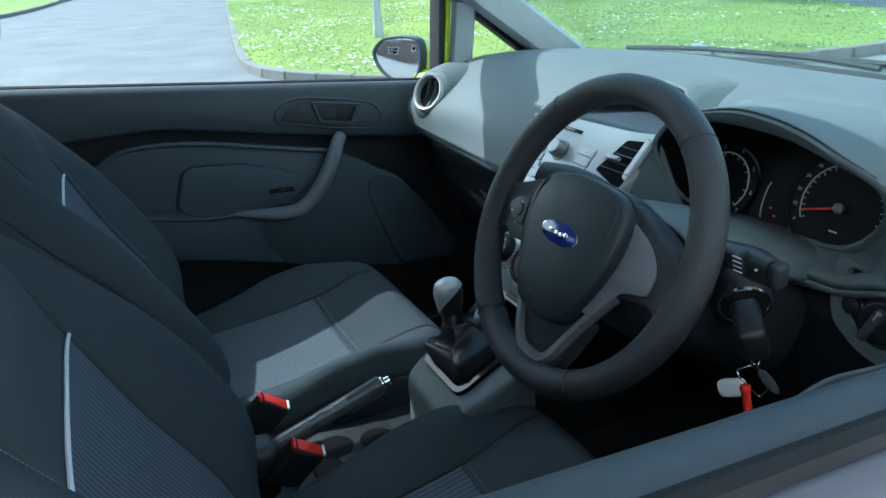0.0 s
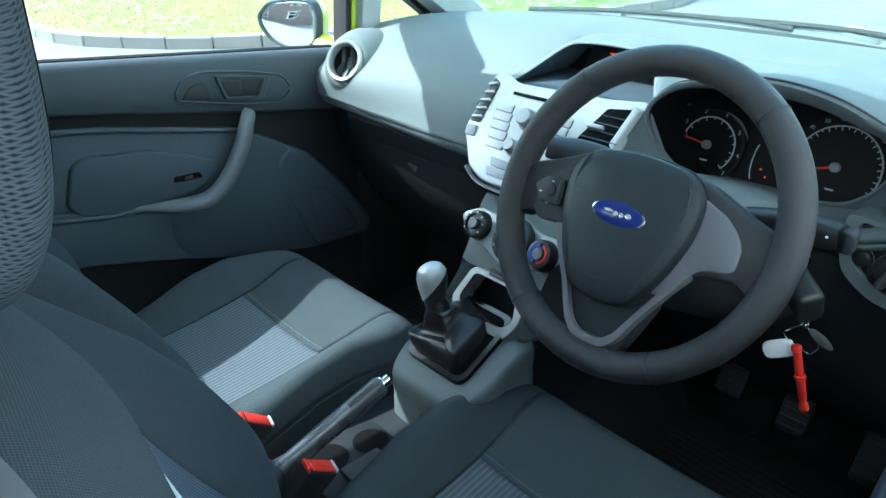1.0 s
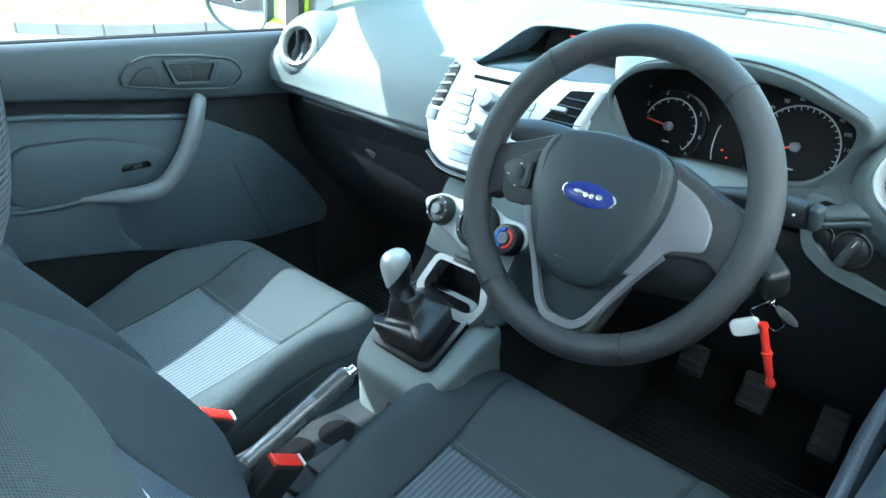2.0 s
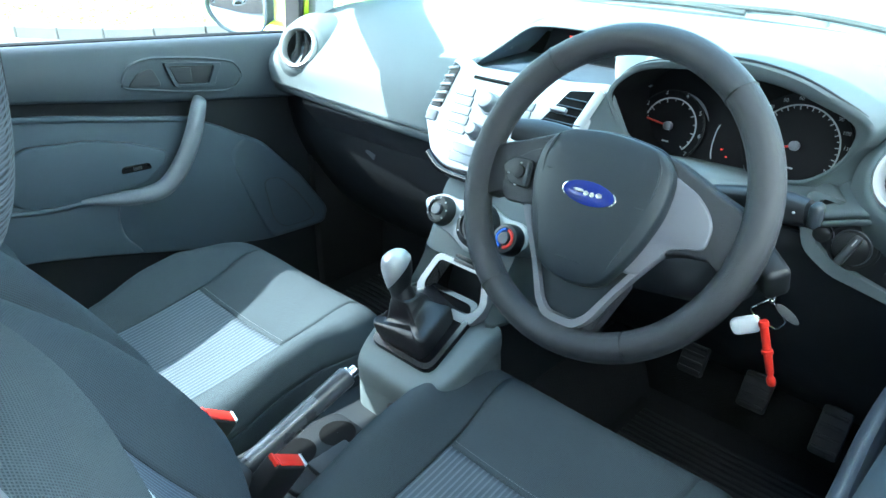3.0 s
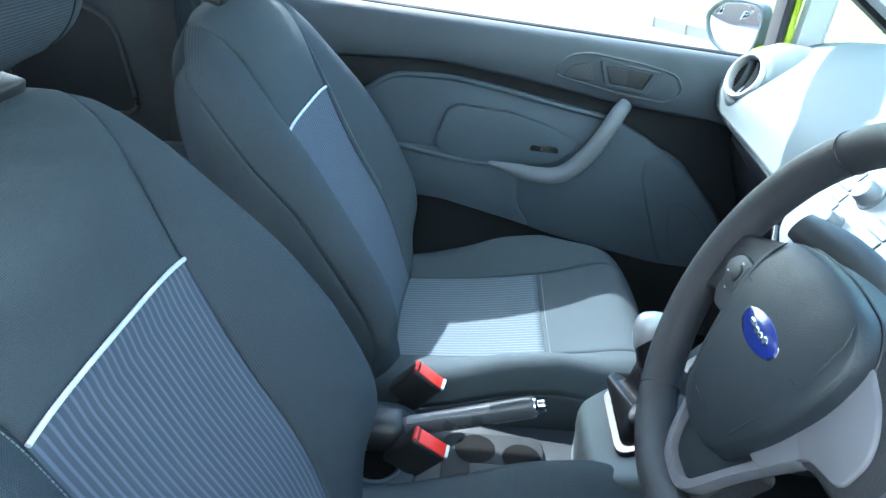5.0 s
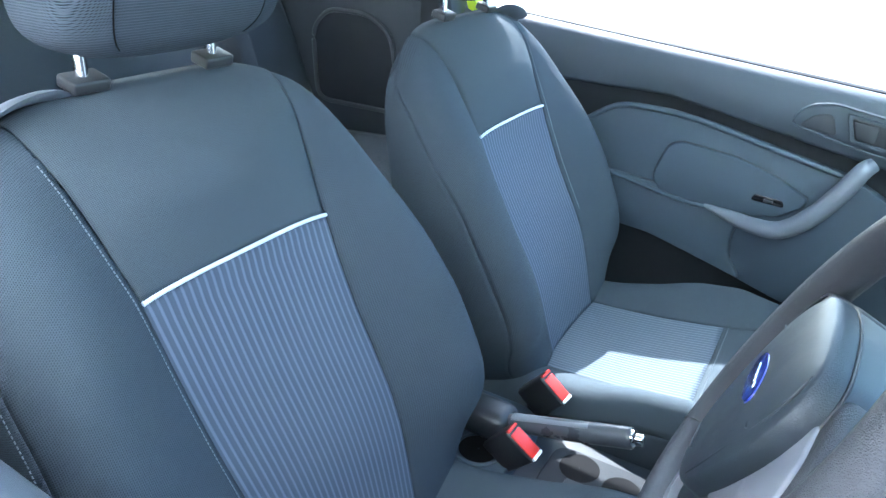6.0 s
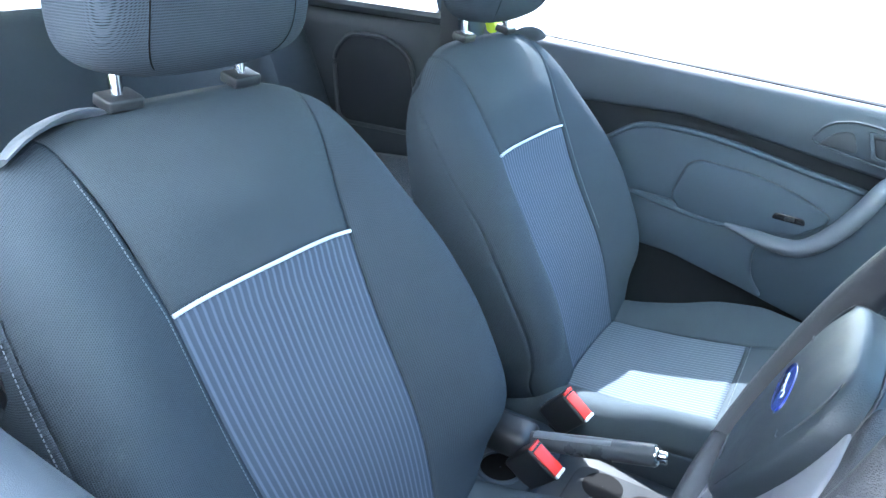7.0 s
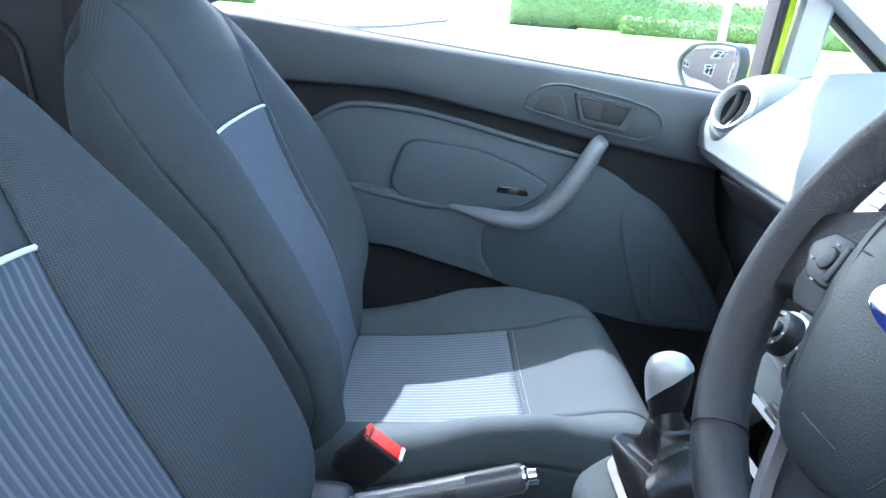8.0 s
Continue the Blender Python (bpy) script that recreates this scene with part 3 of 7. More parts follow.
    part("cushion_front", sheet(tucked(with_normal(cmid(0.36, ymax)), (1, 1), (1, 0), 0.24, 0.19, 0.0010), 28, 30, uv=lambda u, v: (u * 0.24, v * 0.19)), CLOTH, cu, "", 80, solid=0.008)
    for s in (-1, 1):
        part("cushion_bolster", sheet(tucked(with_normal(mirrored(cbol(s), s < 0)), (1, 1), (0, 0), 0.14, 0.56, 0.0009), 24, 56, uv=lambda u, v: (u * 0.14, v * 0.56)), CLOTH, cu, "", 80, solid=0.008)
        part("cushion_side", sheet(tucked(with_normal(mirrored(cside(s), s < 0)), (s > 0, s < 0), (0, 0), 0.16, 0.56, 0.0009), 14, 56, uv=lambda u, v: (u * 0.16, v * 0.56)), MESHCLOTH, cu, "", 80, solid=0.006)
    stitches = []
    for k in range(60):
        x = cx + lerp(-0.137, 0.137, k / 60)
        w = lerp(-1, 1, k / 60)
        z = cz(0.368) - 0.006 * (1 - w * w) + 0.0008
        stitches.append(tube([(x, 0.369 + ahead, z), (x + 0.0028, 0.369 + ahead, z)], 0.0005, 5))
    part("stitching", join(*stitches), THREAD, cu, "grey stitched seam")
    base_frame = join(rbox((cx, 0.22, 0.375), (0.4, 0.5, 0.06), 0.01), rbox((cx - 0.19, 0.2, 0.325), (0.04, 0.56, 0.06), 0.008), rbox((cx + 0.19, 0.2, 0.325), (0.04, 0.56, 0.06), 0.008))
    part("seat_base", base_frame, DARK, th, "black seat rails and base")
    # headrest
    cx = bx
    hc = Vector((cx, -0.157, 1.250))
    loops = []
    for k in range(35):
        t = math.sin(lerp(-90, 90, k / 34) * math.pi / 180)
        z = hc.z + 0.123 * t
        r = (1 - abs(t) ** 7) ** 0.5 if abs(t) < 1 else 0
        r = max(r, 0.05)
        hw, hd = (0.132 - 0.01 * t) * (0.55 + 0.45 * r) * (r ** 0.3), 0.056 * max(0.1, 1 - abs(t) ** (3 if t < 0 else 5)) ** 0.42
        loops.append([(cx + p.x, hc.y + 0.006 * t + p.y + (0.012 if p.y > 0 else 0) * r, z) for p in oval(hw, hd, 64, power=3.8)])
    hr = part("headrest", rings(loops), HEADCLOTH, th, "", 70)
    for s in (-1, 1):
        seamline = []
        for lp in loops[5:-5]:
            j = 11 if s > 0 else 21
            seamline.append(Vector(lp[j]) + Vector((0, 0.0002, 0)))
        part("headrest_seam", tube(seamline, 0.0008, 6), BLACK, hr)
        part("headrest_post", turned([(0.0065, 0), (0.0065, 0.115)], Matrix.Translation((cx + s * 0.08, -0.178, 1.085)), 16), CHROME, hr, "chrome headrest post")
        part("post_collar", rbox((cx + s * 0.08, -0.176, 1.1045), (0.040, 0.027, 0.013), 0.003, 3, Matrix.Rotation(radians(-16), 3, "X")), DARK, hr, "black plastic post collar")
    # shoulder lever
    o = 1 if cx > 0 else -1
    pts = [at(o * w, crest(o * w) + dh, d) for w, dh, d in ((0.10, -0.008, -0.05), (0.125, -0.001, -0.04), (0.155, 0.002, -0.034), (0.185, 0.003, -0.03), (0.21, 0.002, -0.03))]
    part("tilt_lever", tube(pts, 0.022, 14, 14, flat=0.2, up=(0, -0.4, 0.9), taper=lambda t: 0.45 + 0.6 * math.sin(math.pi * (0.12 + 0.8 * t)) ** 0.6), PULL, th, "blue-grey plastic folding lever")
    tm = at(0.272 * tag, 0.0, -0.055)
    tg = part("airbag_tag", rbox(tm, (0.003, 0.018, 0.05), 0.0006, 1, Matrix.Rotation(rec, 3, "X")), DARK, th, "black cloth safety tag")
    lettering("AIRBAG", 0.0105, facing(tm + Vector((0.0017 * tag, 0, 0)), (tag, 0, 0)) @ Matrix.Rotation(radians(90) - rec * tag, 4, "Z"), MARK, tg)
    return th


seat(0.345, 1.0, "dark grey cloth driver seat with blue-grey ribbed centre", 1, 0.0, 0.024)
seat(-0.335, 0.85, "dark grey cloth passenger seat with blue-grey ribbed centre", -1, 0.02)


# ---- steering wheel ----
WA = radians(25.7)
WHEEL = Matrix(((1, 0, 0, 0.353), (0, math.sin(WA), -math.cos(WA), 0.4756), (0, math.cos(WA), math.sin(WA), 0.965), (0, 0, 0, 1)))


def steering_wheel():
    th = thing("steering_wheel", (0.353, 0.476, 0.965), "black three-spoke steering wheel with leather-grained rim", "steering wheel")
    n = 96
    loops = []
    for k in range(n + 1):
        a = 2 * math.pi * k / n
        loops.append([(math.cos(a) * (0.1715 + 0.0172 * math.cos(q)), math.sin(a) * (0.1715 + 0.0172 * math.cos(q)), 0.0195 * math.sin(q)) for q in (2 * math.pi * i / 20 for i in range(20))])
    bm = rings(loops, False)
    bmesh.ops.remove_doubles(bm, verts=bm.verts, dist=1e-6)
    rim = part("rim", moved(bm, WHEEL), LEATHER, th)
    for a in (50, 130, 235, 300):
        c, s = math.cos(radians(a)), math.sin(radians(a))
        ring = [WHEEL @ Vector((c * (0.1715 + 0.0175 * math.cos(q)), s * (0.1715 + 0.0175 * math.cos(q)), 0.0198 * math.sin(q))) for q in (2 * math.pi * i / 24 for i in range(24))]
        part("rim_seam", tube(ring, 0.0008, 5, loop=True), DARK, rim)

    def flat(pts, z, thick, r=0.01, edge=0.004, dome=0.0):
        return plate(rounded(pts, r), WHEEL @ Matrix.Translation((0, 0, z)), thick, edge, dome)
    for s in (-1, 1):
        pts = [(s * 0.06, 0.058), (s * 0.08, 0.051), (s * 0.12, 0.034), (s * 0.145, 0.026), (s * 0.163, 0.016), (s * 0.163, -0.042), (s * 0.151, -0.046), (s * 0.137, -0.036), (s * 0.1, -0.04), (s * 0.06, -0.06)]
        sp = part("spoke", flat(pts[::s], 0.004, 0.03, 0.012, 0.008), LEATHER, th)
        pts = [(s * 0.076, 0.038), (s * 0.085, 0.034), (s * 0.105, 0.026), (s * 0.122, 0.012), (s * 0.131, -0.002), (s * 0.131, -0.027), (s * 0.112, -0.031), (s * 0.095, -0.036), (s * 0.083, -0.056), (s * 0.072, -0.074), (s * 0.05, -0.076), (s * 0.06, -0.02)]
        if s < 0:
            pts = [(-0.076, 0.034), (-0.1, 0.026), (-0.128, 0.004), (-0.13, -0.03), (-0.118, -0.043), (-0.07, -0.038)]
        part("spoke_trim", flat(pts[::s], 0.0068, 0.012, 0.008, 0.003), SATIN if s > 0 else LEATHER, sp, "satin grey spoke trim" if s > 0 else "")
        if s < 0:
            pts = [(-0.135, -0.003), (-0.118, 0.012), (-0.092, 0.012), (-0.089, -0.022), (-0.118, -0.022)]
            pad = part("button_pad", flat(pts[::-1], 0.0115, 0.006, 0.006, 0.002), DARK, sp, "black audio control pad")
            part("button", plate(oval(0.008, 0.008, 20, -0.108, -0.005), WHEEL @ Matrix.Translation((0, 0, 0.0135)), 0.003, 0.001), DARK, pad)
            part("button", plate(rounded([(-0.098, 0.008), (-0.093, 0.008), (-0.092, -0.018), (-0.098, -0.018)][::-1], 0.002), WHEEL @ Matrix.Translation((0, 0, 0.0132)), 0.003, 0.0008), COVER, pad)
            for du, dv, r in ((0, 0.0105, 0), (0, -0.0165, 0), (-0.014, -0.005, 0)):
                part("button_mark", plate(oval(0.0022, 0.0009, 12, -0.108 + du, -0.005 + dv), WHEEL @ Matrix.Translation((0, 0, 0.0122)), 0.0005, 0.0001), MARK, pad)
    # lower twin spoke with its satin frame
    out = [(-0.06, -0.085), (-0.036, -0.152), (-0.026, -0.168), (0.026, -0.168), (0.036, -0.152), (0.06, -0.085)]
    part("lower_spoke", flat(out, -0.006, 0.022, 0.01, 0.006), LEATHER, th)
    o = rounded([(-0.096, -0.038), (-0.077, -0.066), (-0.056, -0.1), (-0.036, -0.141), (-0.02, -0.156), (0.02, -0.156), (0.036, -0.141), (0.056, -0.1), (0.077, -0.066), (0.096, -0.038)], 0.012)
    i = rounded([(-0.08, -0.04), (-0.066, -0.067), (-0.047, -0.1), (-0.028, -0.135), (-0.016, -0.145), (0.016, -0.145), (0.028, -0.135), (0.047, -0.1), (0.066, -0.067), (0.08, -0.04)], 0.008)
    part("lower_frame", hollow(o, i, WHEEL @ Matrix.Translation((0, 0, 0.006)), 0.012, 0.003), SATIN, th, "satin grey lower spoke frame")
    part("lower_infill", plate(i, WHEEL @ Matrix.Translation((0, 0, -0.001)), 0.008, 0.001), COVER, th)
    # airbag cover
    prof = rounded([(-0.06, 0.058), (0, 0.066), (0.06, 0.058), (0.082, 0.035), (0.083, -0.005), (0.066, -0.058), (0.04, -0.1), (0, -0.107), (-0.04, -0.1), (-0.066, -0.058), (-0.083, -0.005), (-0.082, 0.035)], 0.03, 5)
    loops = []
    for sc, z in ((1.0, -0.03), (1.0, 0.009), (0.994, 0.0155), (0.978, 0.0200), (0.955, 0.0220), (0.8, 0.0256), (0.6, 0.0282), (0.35, 0.0297), (0.1, 0.03)):
        loops.append([(p.x * sc, (p.y + 0.012) * sc - 0.012, z) for p in prof])
    cover = part("airbag_cover", moved(rings(loops), WHEEL), COVER, th, "", 60)
    face = WHEEL @ Matrix.Translation((0, -0.006, 0.0297))
    for s in (-1, 1):
        crease = smooth_path([(s * 0.06, 0.051, 0.0236), (s * 0.067, 0.038, 0.0239), (s * 0.0695, 0.02, 0.0243), (s * 0.066, -0.005, 0.0241), (s * 0.056, -0.046, 0.0240), (s * 0.043, -0.082, 0.0232)], 40)
        part("cover_crease", tube([WHEEL @ p for p in crease], 0.0013, 8, taper=lambda t: 0.35 + 0.65 * min(1, 8 * t, 8 * (1 - t))), COVER, cover, "moulded crease line")
    part("cover_gap", tube([WHEEL @ Vector((p.x * 1.006, (p.y + 0.012) * 1.006 - 0.012, 0.0035)) for p in prof], 0.0014, 6, loop=True), DARK, cover)
    badge = part("badge", plate(oval(0.0345, 0.0155), face, 0.003, 0.0015), CHROME, cover, "blue oval badge with chrome rim")
    part("badge_field", plate(oval(0.0318, 0.0130), face @ Matrix.Translation((0, 0, 0.0009)), 0.0015, 0.0006), BLUE, badge)
    part("badge_mark", join(*[plate(oval(rx, ry, 16, dx, dy), face @ Matrix.Translation((0, 0, 0.0015)), 0.0008, 0.0002) for rx, ry, dx, dy in ((0.0065, 0.0022, -0.012, 0.001), (0.0035, 0.0028, -0.0025, -0.0005), (0.0032, 0.0028, 0.005, -0.0005), (0.0042, 0.003, 0.0135, 0.0005))]), CHROME, badge)
    for dx, dy, w in ((-0.06, 0.016, 0.012), (0.056, 0.0, 0.016), (0.0, -0.074, 0.034)):
        part("moulded_mark", rbox(WHEEL @ Vector((dx, dy - 0.006, 0.0275 if abs(dx) < 0.01 else 0.0268)), (w, 0.0012, 0.0012), 0.0004, 1, WHEEL.to_3x3()), COVER, cover)
    return th


steering_wheel()


# ---- dashboard ----
STATIONS = [
    (-0.70, ((1.2, 0.975), (1.05, 0.995), (0.95, 0.998), (0.87, 0.99), (0.806, 0.962), (0.728, 0.926), (0.724, 0.879))),
    (-0.60, ((1.24, 0.98), (1.08, 1.015), (0.96, 1.022), (0.87, 1.015), (0.801, 0.982), (0.723, 0.931), (0.714, 0.879))),
    (-0.42, ((1.27, 0.99), (1.1, 1.032), (0.97, 1.042), (0.88, 1.037), (0.802, 1.002), (0.729, 0.941), (0.71, 0.874))),
    (-0.20, ((1.27, 1.0), (1.12, 1.042), (1.0, 1.055), (0.9, 1.052), (0.814, 1.017), (0.734, 0.951), (0.697, 0.874))),
    (-0.10, ((1.27, 1.0), (1.12, 1.045), (1.02, 1.058), (0.92, 1.055), (0.814, 1.017), (0.741, 0.951), (0.702, 0.869))),
    (0.05, ((1.27, 1.0), (1.12, 1.045), (1.02, 1.055), (0.95, 1.05), (0.84, 1.0), (0.77, 0.945), (0.70, 0.87))),
    (0.18, ((1.27, 1.0), (1.12, 1.045), (1.02, 1.055), (0.93, 1.048), (0.83, 1.005), (0.76, 0.94), (0.71, 0.87))),
    (0.26, ((1.27, 1.0), (1.12, 1.045), (1.02, 1.055), (0.93, 1.048), (0.885, 1.0), (0.86, 0.925), (0.735, 0.882))),
    (0.49, ((1.27, 0.99), (1.12, 1.04), (1.02, 1.05), (0.93, 1.045), (0.885, 1.0), (0.85, 0.93), (0.735, 0.888))),
    (0.58, ((1.26, 0.985), (1.10, 1.03), (0.98, 1.04), (0.90, 1.035), (0.82, 1.0), (0.76, 0.957), (0.722, 0.917))),
    (0.74, ((1.22, 0.975), (1.06, 0.998), (0.96, 1.0), (0.88, 0.99), (0.80, 0.965), (0.73, 0.935), (0.708, 0.912))),
]


@functools.lru_cache(maxsize=None)
def dash_profile(x):
    return [Vector((x, *(table(x, [(at, pts[k][c]) for at, pts in STATIONS]) for c in (0, 1)))) for k in range(7)]


def dash_point(x, v):
    """A point of the dashboard's skin at x, from the windscreen (v = 0) down to its lower lip (v = 1)."""
    pts = dash_profile(round(x, 5))
    p = [pts[0] * 2 - pts[1]] + pts + [pts[-1] * 2 - pts[-2]]
    w = min(v, 0.99999) * 6
    i, t = int(w), w - int(w)
    a, b, c, d = p[i:i + 4]
    return 0.5 * (2 * b + (c - a) * t + (2 * a - 5 * b + 4 * c - d) * t * t + (3 * b - a - 3 * c + d) * t ** 3)


STACK = facing((0.035, 0.700, 0.945), (0, -0.79, 0.613))
SX = 0.035


def vent_ring(at, normal, radius, parent, slats, lean, mat):
    """A round air outlet: grey ring, dark bowl and curved slats."""
    m = facing(at, normal)
    ring = part("vent_ring", turned([(radius * 0.78, -0.012), (radius * 0.78, 0.004), (radius * 0.84, 0.009), (radius * 0.92, 0.010), (radius, 0.005), (radius * 1.03, -0.012)], m, 40, False), mat, parent, "grey round air vent ring")
    part("vent_bowl", turned([(radius * 0.8, 0.003), (radius * 0.76, -0.02), (radius * 0.5, -0.035), (0.001, -0.038)], m, 32, False), DARK, ring, "black vent bowl")
    for k in slats:
        t = [m @ Vector((k * radius * 0.75 + 0.006 * lean * (1 - (j / 4 - 1) ** 2), lerp(-0.7, 0.7, j / 8) * radius, -0.006)) for j in range(9)]
        part("vent_slat", tube(t, 0.0075, 8, flat=0.25, up=m.to_3x3() @ Vector((1, 0.0, 0.4))), LOWER, ring)
    return ring


def dashboard():
    th = thing("dashboard", (0.03, 0.95, 0.6), "dark grey soft plastic dashboard below the windscreen", "dashboard")
    skin_mesh = sheet(lambda u, v: dash_point(lerp(-0.695, 0.735, u), v), 240, 72)
    # the skin is open where the display's recess goes in
    hole = []
    for f in skin_mesh.faces:
        c = f.calc_center_median()
        if 0.765 < c.y < 0.892 and abs(c.x - 0.055) < lerp(0.156, 0.110, min(1, (c.y - 0.76) / 0.07)):
            hole.append(f)
    bmesh.ops.delete(skin_mesh, geom=hole, context="FACES")
    body = part("dash_body", skin_mesh, DASH, th, "", 60, solid=0.01)
    # rolled lower lip, then the recess and the glovebox
    def under(u, v):
        x = lerp(-0.69, 0.73, u)
        p = dash_point(x, 1.0)
        k = lerp(1.0, 0.4, ease((x - 0.40) / 0.1))
        y, z = bezier(((p.y, p.z), (p.y - 0.003 * k, p.z - 0.014 * k), (p.y + 0.014 * k, p.z - 0.03 * k), (p.y + 0.065, p.z - 0.028 * k)), v)
        return Vector((x, y, z))
    part("lower_lip", sheet(under, 80, 8), DASH, body, "", 60, solid=0.004)
    part("lower_panel", sheet(lambda u, v: Vector((lerp(-0.69, 0.73, u), lerp(0.775, 0.99, v ** 2), lerp(0.855, 0.46, v))), 24, 12), LOWER, th, "", 60, solid=0.01)
    glove = [(-0.58, 0.845), (-0.17, 0.845), (-0.15, 0.80), (-0.17, 0.62), (-0.22, 0.58), (-0.54, 0.58), (-0.59, 0.64)]
    m = facing((0, 0.722, 0.845), (0, -0.79, -0.61))
    box = part("glovebox_lid", plate(rounded([(x, z - 0.845) for x, z in glove][::-1], 0.02), m, 0.02, 0.008), LOWER, th, "dark glovebox lid")
    part("glovebox_catch", rbox((-0.43, 0.788, 0.754), (0.07, 0.012, 0.026), 0.004), DARK, box)
    part("catch_edge", rbox((-0.41, 0.78, 0.748), (0.03, 0.003, 0.014), 0.001, 1, Matrix.Rotation(radians(25), 3, "Y")), GREYPAINT, box)
    # seam lines of the padded top
    line = [dash_point(x, v) + Vector((0, 0, 0.0012)) for x, v in [(lerp(-0.05, 0.3, k / 24), 0.30 - 0.02 * math.sin(math.pi * k / 24)) for k in range(25)]]
    part("speaker_seam", tube(line, 0.0016, 6), DARK, body)
    def on_top(x, y):
        lo, hi = 0.0, 0.62
        for _ in range(24):
            v = (lo + hi) / 2
            lo, hi = (v, hi) if dash_point(x, v).y > y else (lo, v)
        return dash_point(x, lo)
    part("demister_slot", tube([on_top(lerp(0.06, 0.22, k / 16), 1.055 - 0.028 * (k / 16) ** 2) + Vector((0, 0, 0.0008)) for k in range(17)], 0.0035, 8, flat=0.4), DARK, body, "dark demister slot")
    part("demister_lip", tube([on_top(lerp(-0.02, 0.235, k / 20), 1.066 - 0.030 * (k / 20) ** 2) + Vector((0, 0, 0.0015)) for k in range(21)], 0.0028, 8, flat=0.6), DASH, body)
    for y0, y1, bow in ((0.955, 0.93, 0.05), (1.0, 0.985, 0.02)):
        part("moulded_crease", tube([on_top(lerp(-0.10 if bow > 0.03 else 0.18, 0.2 if bow > 0.03 else 0.62, k / 24), lerp(y0, y1, k / 24) + bow * math.sin(math.pi * k / 24)) + Vector((0, 0, -0.0005)) for k in range(25)], 0.005, 8, flat=0.5), DASH, body)
    # passenger vent pod
    pod = facing((-0.556, 0.722, 0.966), (0.30, -0.86, 0.42))
    part("vent_pod", turned([(0.105, -0.11), (0.088, -0.05), (0.07, -0.022), (0.058, -0.006), (0.05, 0.002), (0.04, 0.0), (0.038, -0.02)], pod, 40, False), DASH, body, "", 80)
    vent_ring(pod @ Vector((0, 0, 0.0)), (0.30, -0.86, 0.42), 0.046, th, (-0.35, 0.3), 1, SILVER)
    pod = facing((0.60, 0.722, 0.975), (-0.2, -0.88, 0.42))
    part("vent_pod", turned([(0.105, -0.11), (0.088, -0.05), (0.07, -0.022), (0.058, -0.006), (0.05, 0.002), (0.04, 0.0), (0.038, -0.02)], pod, 40, False), DASH, body, "", 80)
    vent_ring(pod @ Vector((0, 0, 0)), (-0.2, -0.88, 0.42), 0.045, th, (-0.35, 0.3), -1, SILVER)

    # centre stack: silver fascia with wings, on the sloping plane
    def P(x, v, z=0.0):
        return STACK @ Vector((x - SX, v, z))
    fascia = rounded([(x - SX, v) for x, v in [(-0.135, -0.035), (-0.122, 0.078), (-0.092, 0.078), (-0.062, 0.066), (0.125, 0.072), (0.19, 0.08), (0.195, 0.06), (0.172, -0.025), (0.13, -0.06), (0.10, -0.112), (-0.045, -0.115), (-0.085, -0.098)]][::-1], 0.012)
    panel = part("centre_fascia", plate(fascia, STACK, 0.05, 0.005), SILVER, th, "silver-painted audio fascia")
    # left outlet
    lv = rounded([(x - SX, v) for x, v in [(-0.128, -0.02), (-0.118, 0.066), (-0.1, 0.058), (-0.104, -0.02)]][::-1], 0.004)
    part("vent_opening", plate(lv, STACK @ Matrix.Translation((0, 0, 0.0015)), 0.004, 0.001), DARK, panel, "black slotted vent opening")
    for k in range(5):
        v = -0.012 + 0.016 * k
        part("vent_slat", tube([P(-0.126 + 0.0008 * k, v, 0.002), P(-0.103, v + 0.004, 0.003)], 0.0028, 6), SILVER, panel)
    lv = rounded([(x - SX, v) for x, v in [(-0.125, -0.046), (-0.128, -0.027), (-0.105, -0.026), (-0.102, -0.046)]][::-1], 0.003)
    part("vent_wheel", plate(lv, STACK @ Matrix.Translation((0, 0, 0.003)), 0.004, 0.001), GREYPAINT, panel)
    # right outlet
    rv = rounded([(x - SX, v) for x, v in [(0.098, -0.004), (0.128, 0.056), (0.186, 0.064), (0.164, -0.022)]][::-1], 0.005)
    opening = part("vent_opening", plate(rv, STACK @ Matrix.Translation((0, 0, 0.0015)), 0.004, 0.001), BLACK, panel, "black slotted vent opening")
    for k in range(4):
        v = 0.004 + 0.013 * k
        part("vent_slat", tube([P(0.104 + 0.0075 * k, v, 0.003), P(0.172 + 0.004 * k, v + 0.0, 0.003)], 0.0014, 6, flat=0.6), TRIM, panel)
    part("vent_tab", rbox(P(0.125, 0.022, 0.006), (0.03, 0.007, 0.008), 0.002, 2, STACK.to_3x3()), SILVER, panel)
    a, b, c, d = (Vector(q) for q in ((0.150, 0.686, 0.902), (0.190, 0.728, 1.0), (0.207, 0.724, 1.004), (0.250, 0.745, 0.9)))
    part("wing_panel", sheet(lambda u, v: a.lerp(b, v).lerp(d.lerp(c, v), u) + Vector((0, -0.004 * math.sin(math.pi * u), 0)), 10, 12), DASH, th, "", 60, solid=0.006)
    part("wing_strip", tube([a.lerp(b, k / 10) + Vector((-0.002, -0.003, 0.001)) for k in range(11)], 0.0095, 12, flat=0.35, up=(0, -0.8, 0.6)), SILVER, th, "silver strip beside the air vent")
    # slot, keys and knobs
    part("disc_slot", rbox(P(-0.02, 0.046, 0.0005), (0.085, 0.006, 0.004), 0.001, 1, STACK.to_3x3()), GLOSSY, panel, "black disc slot")
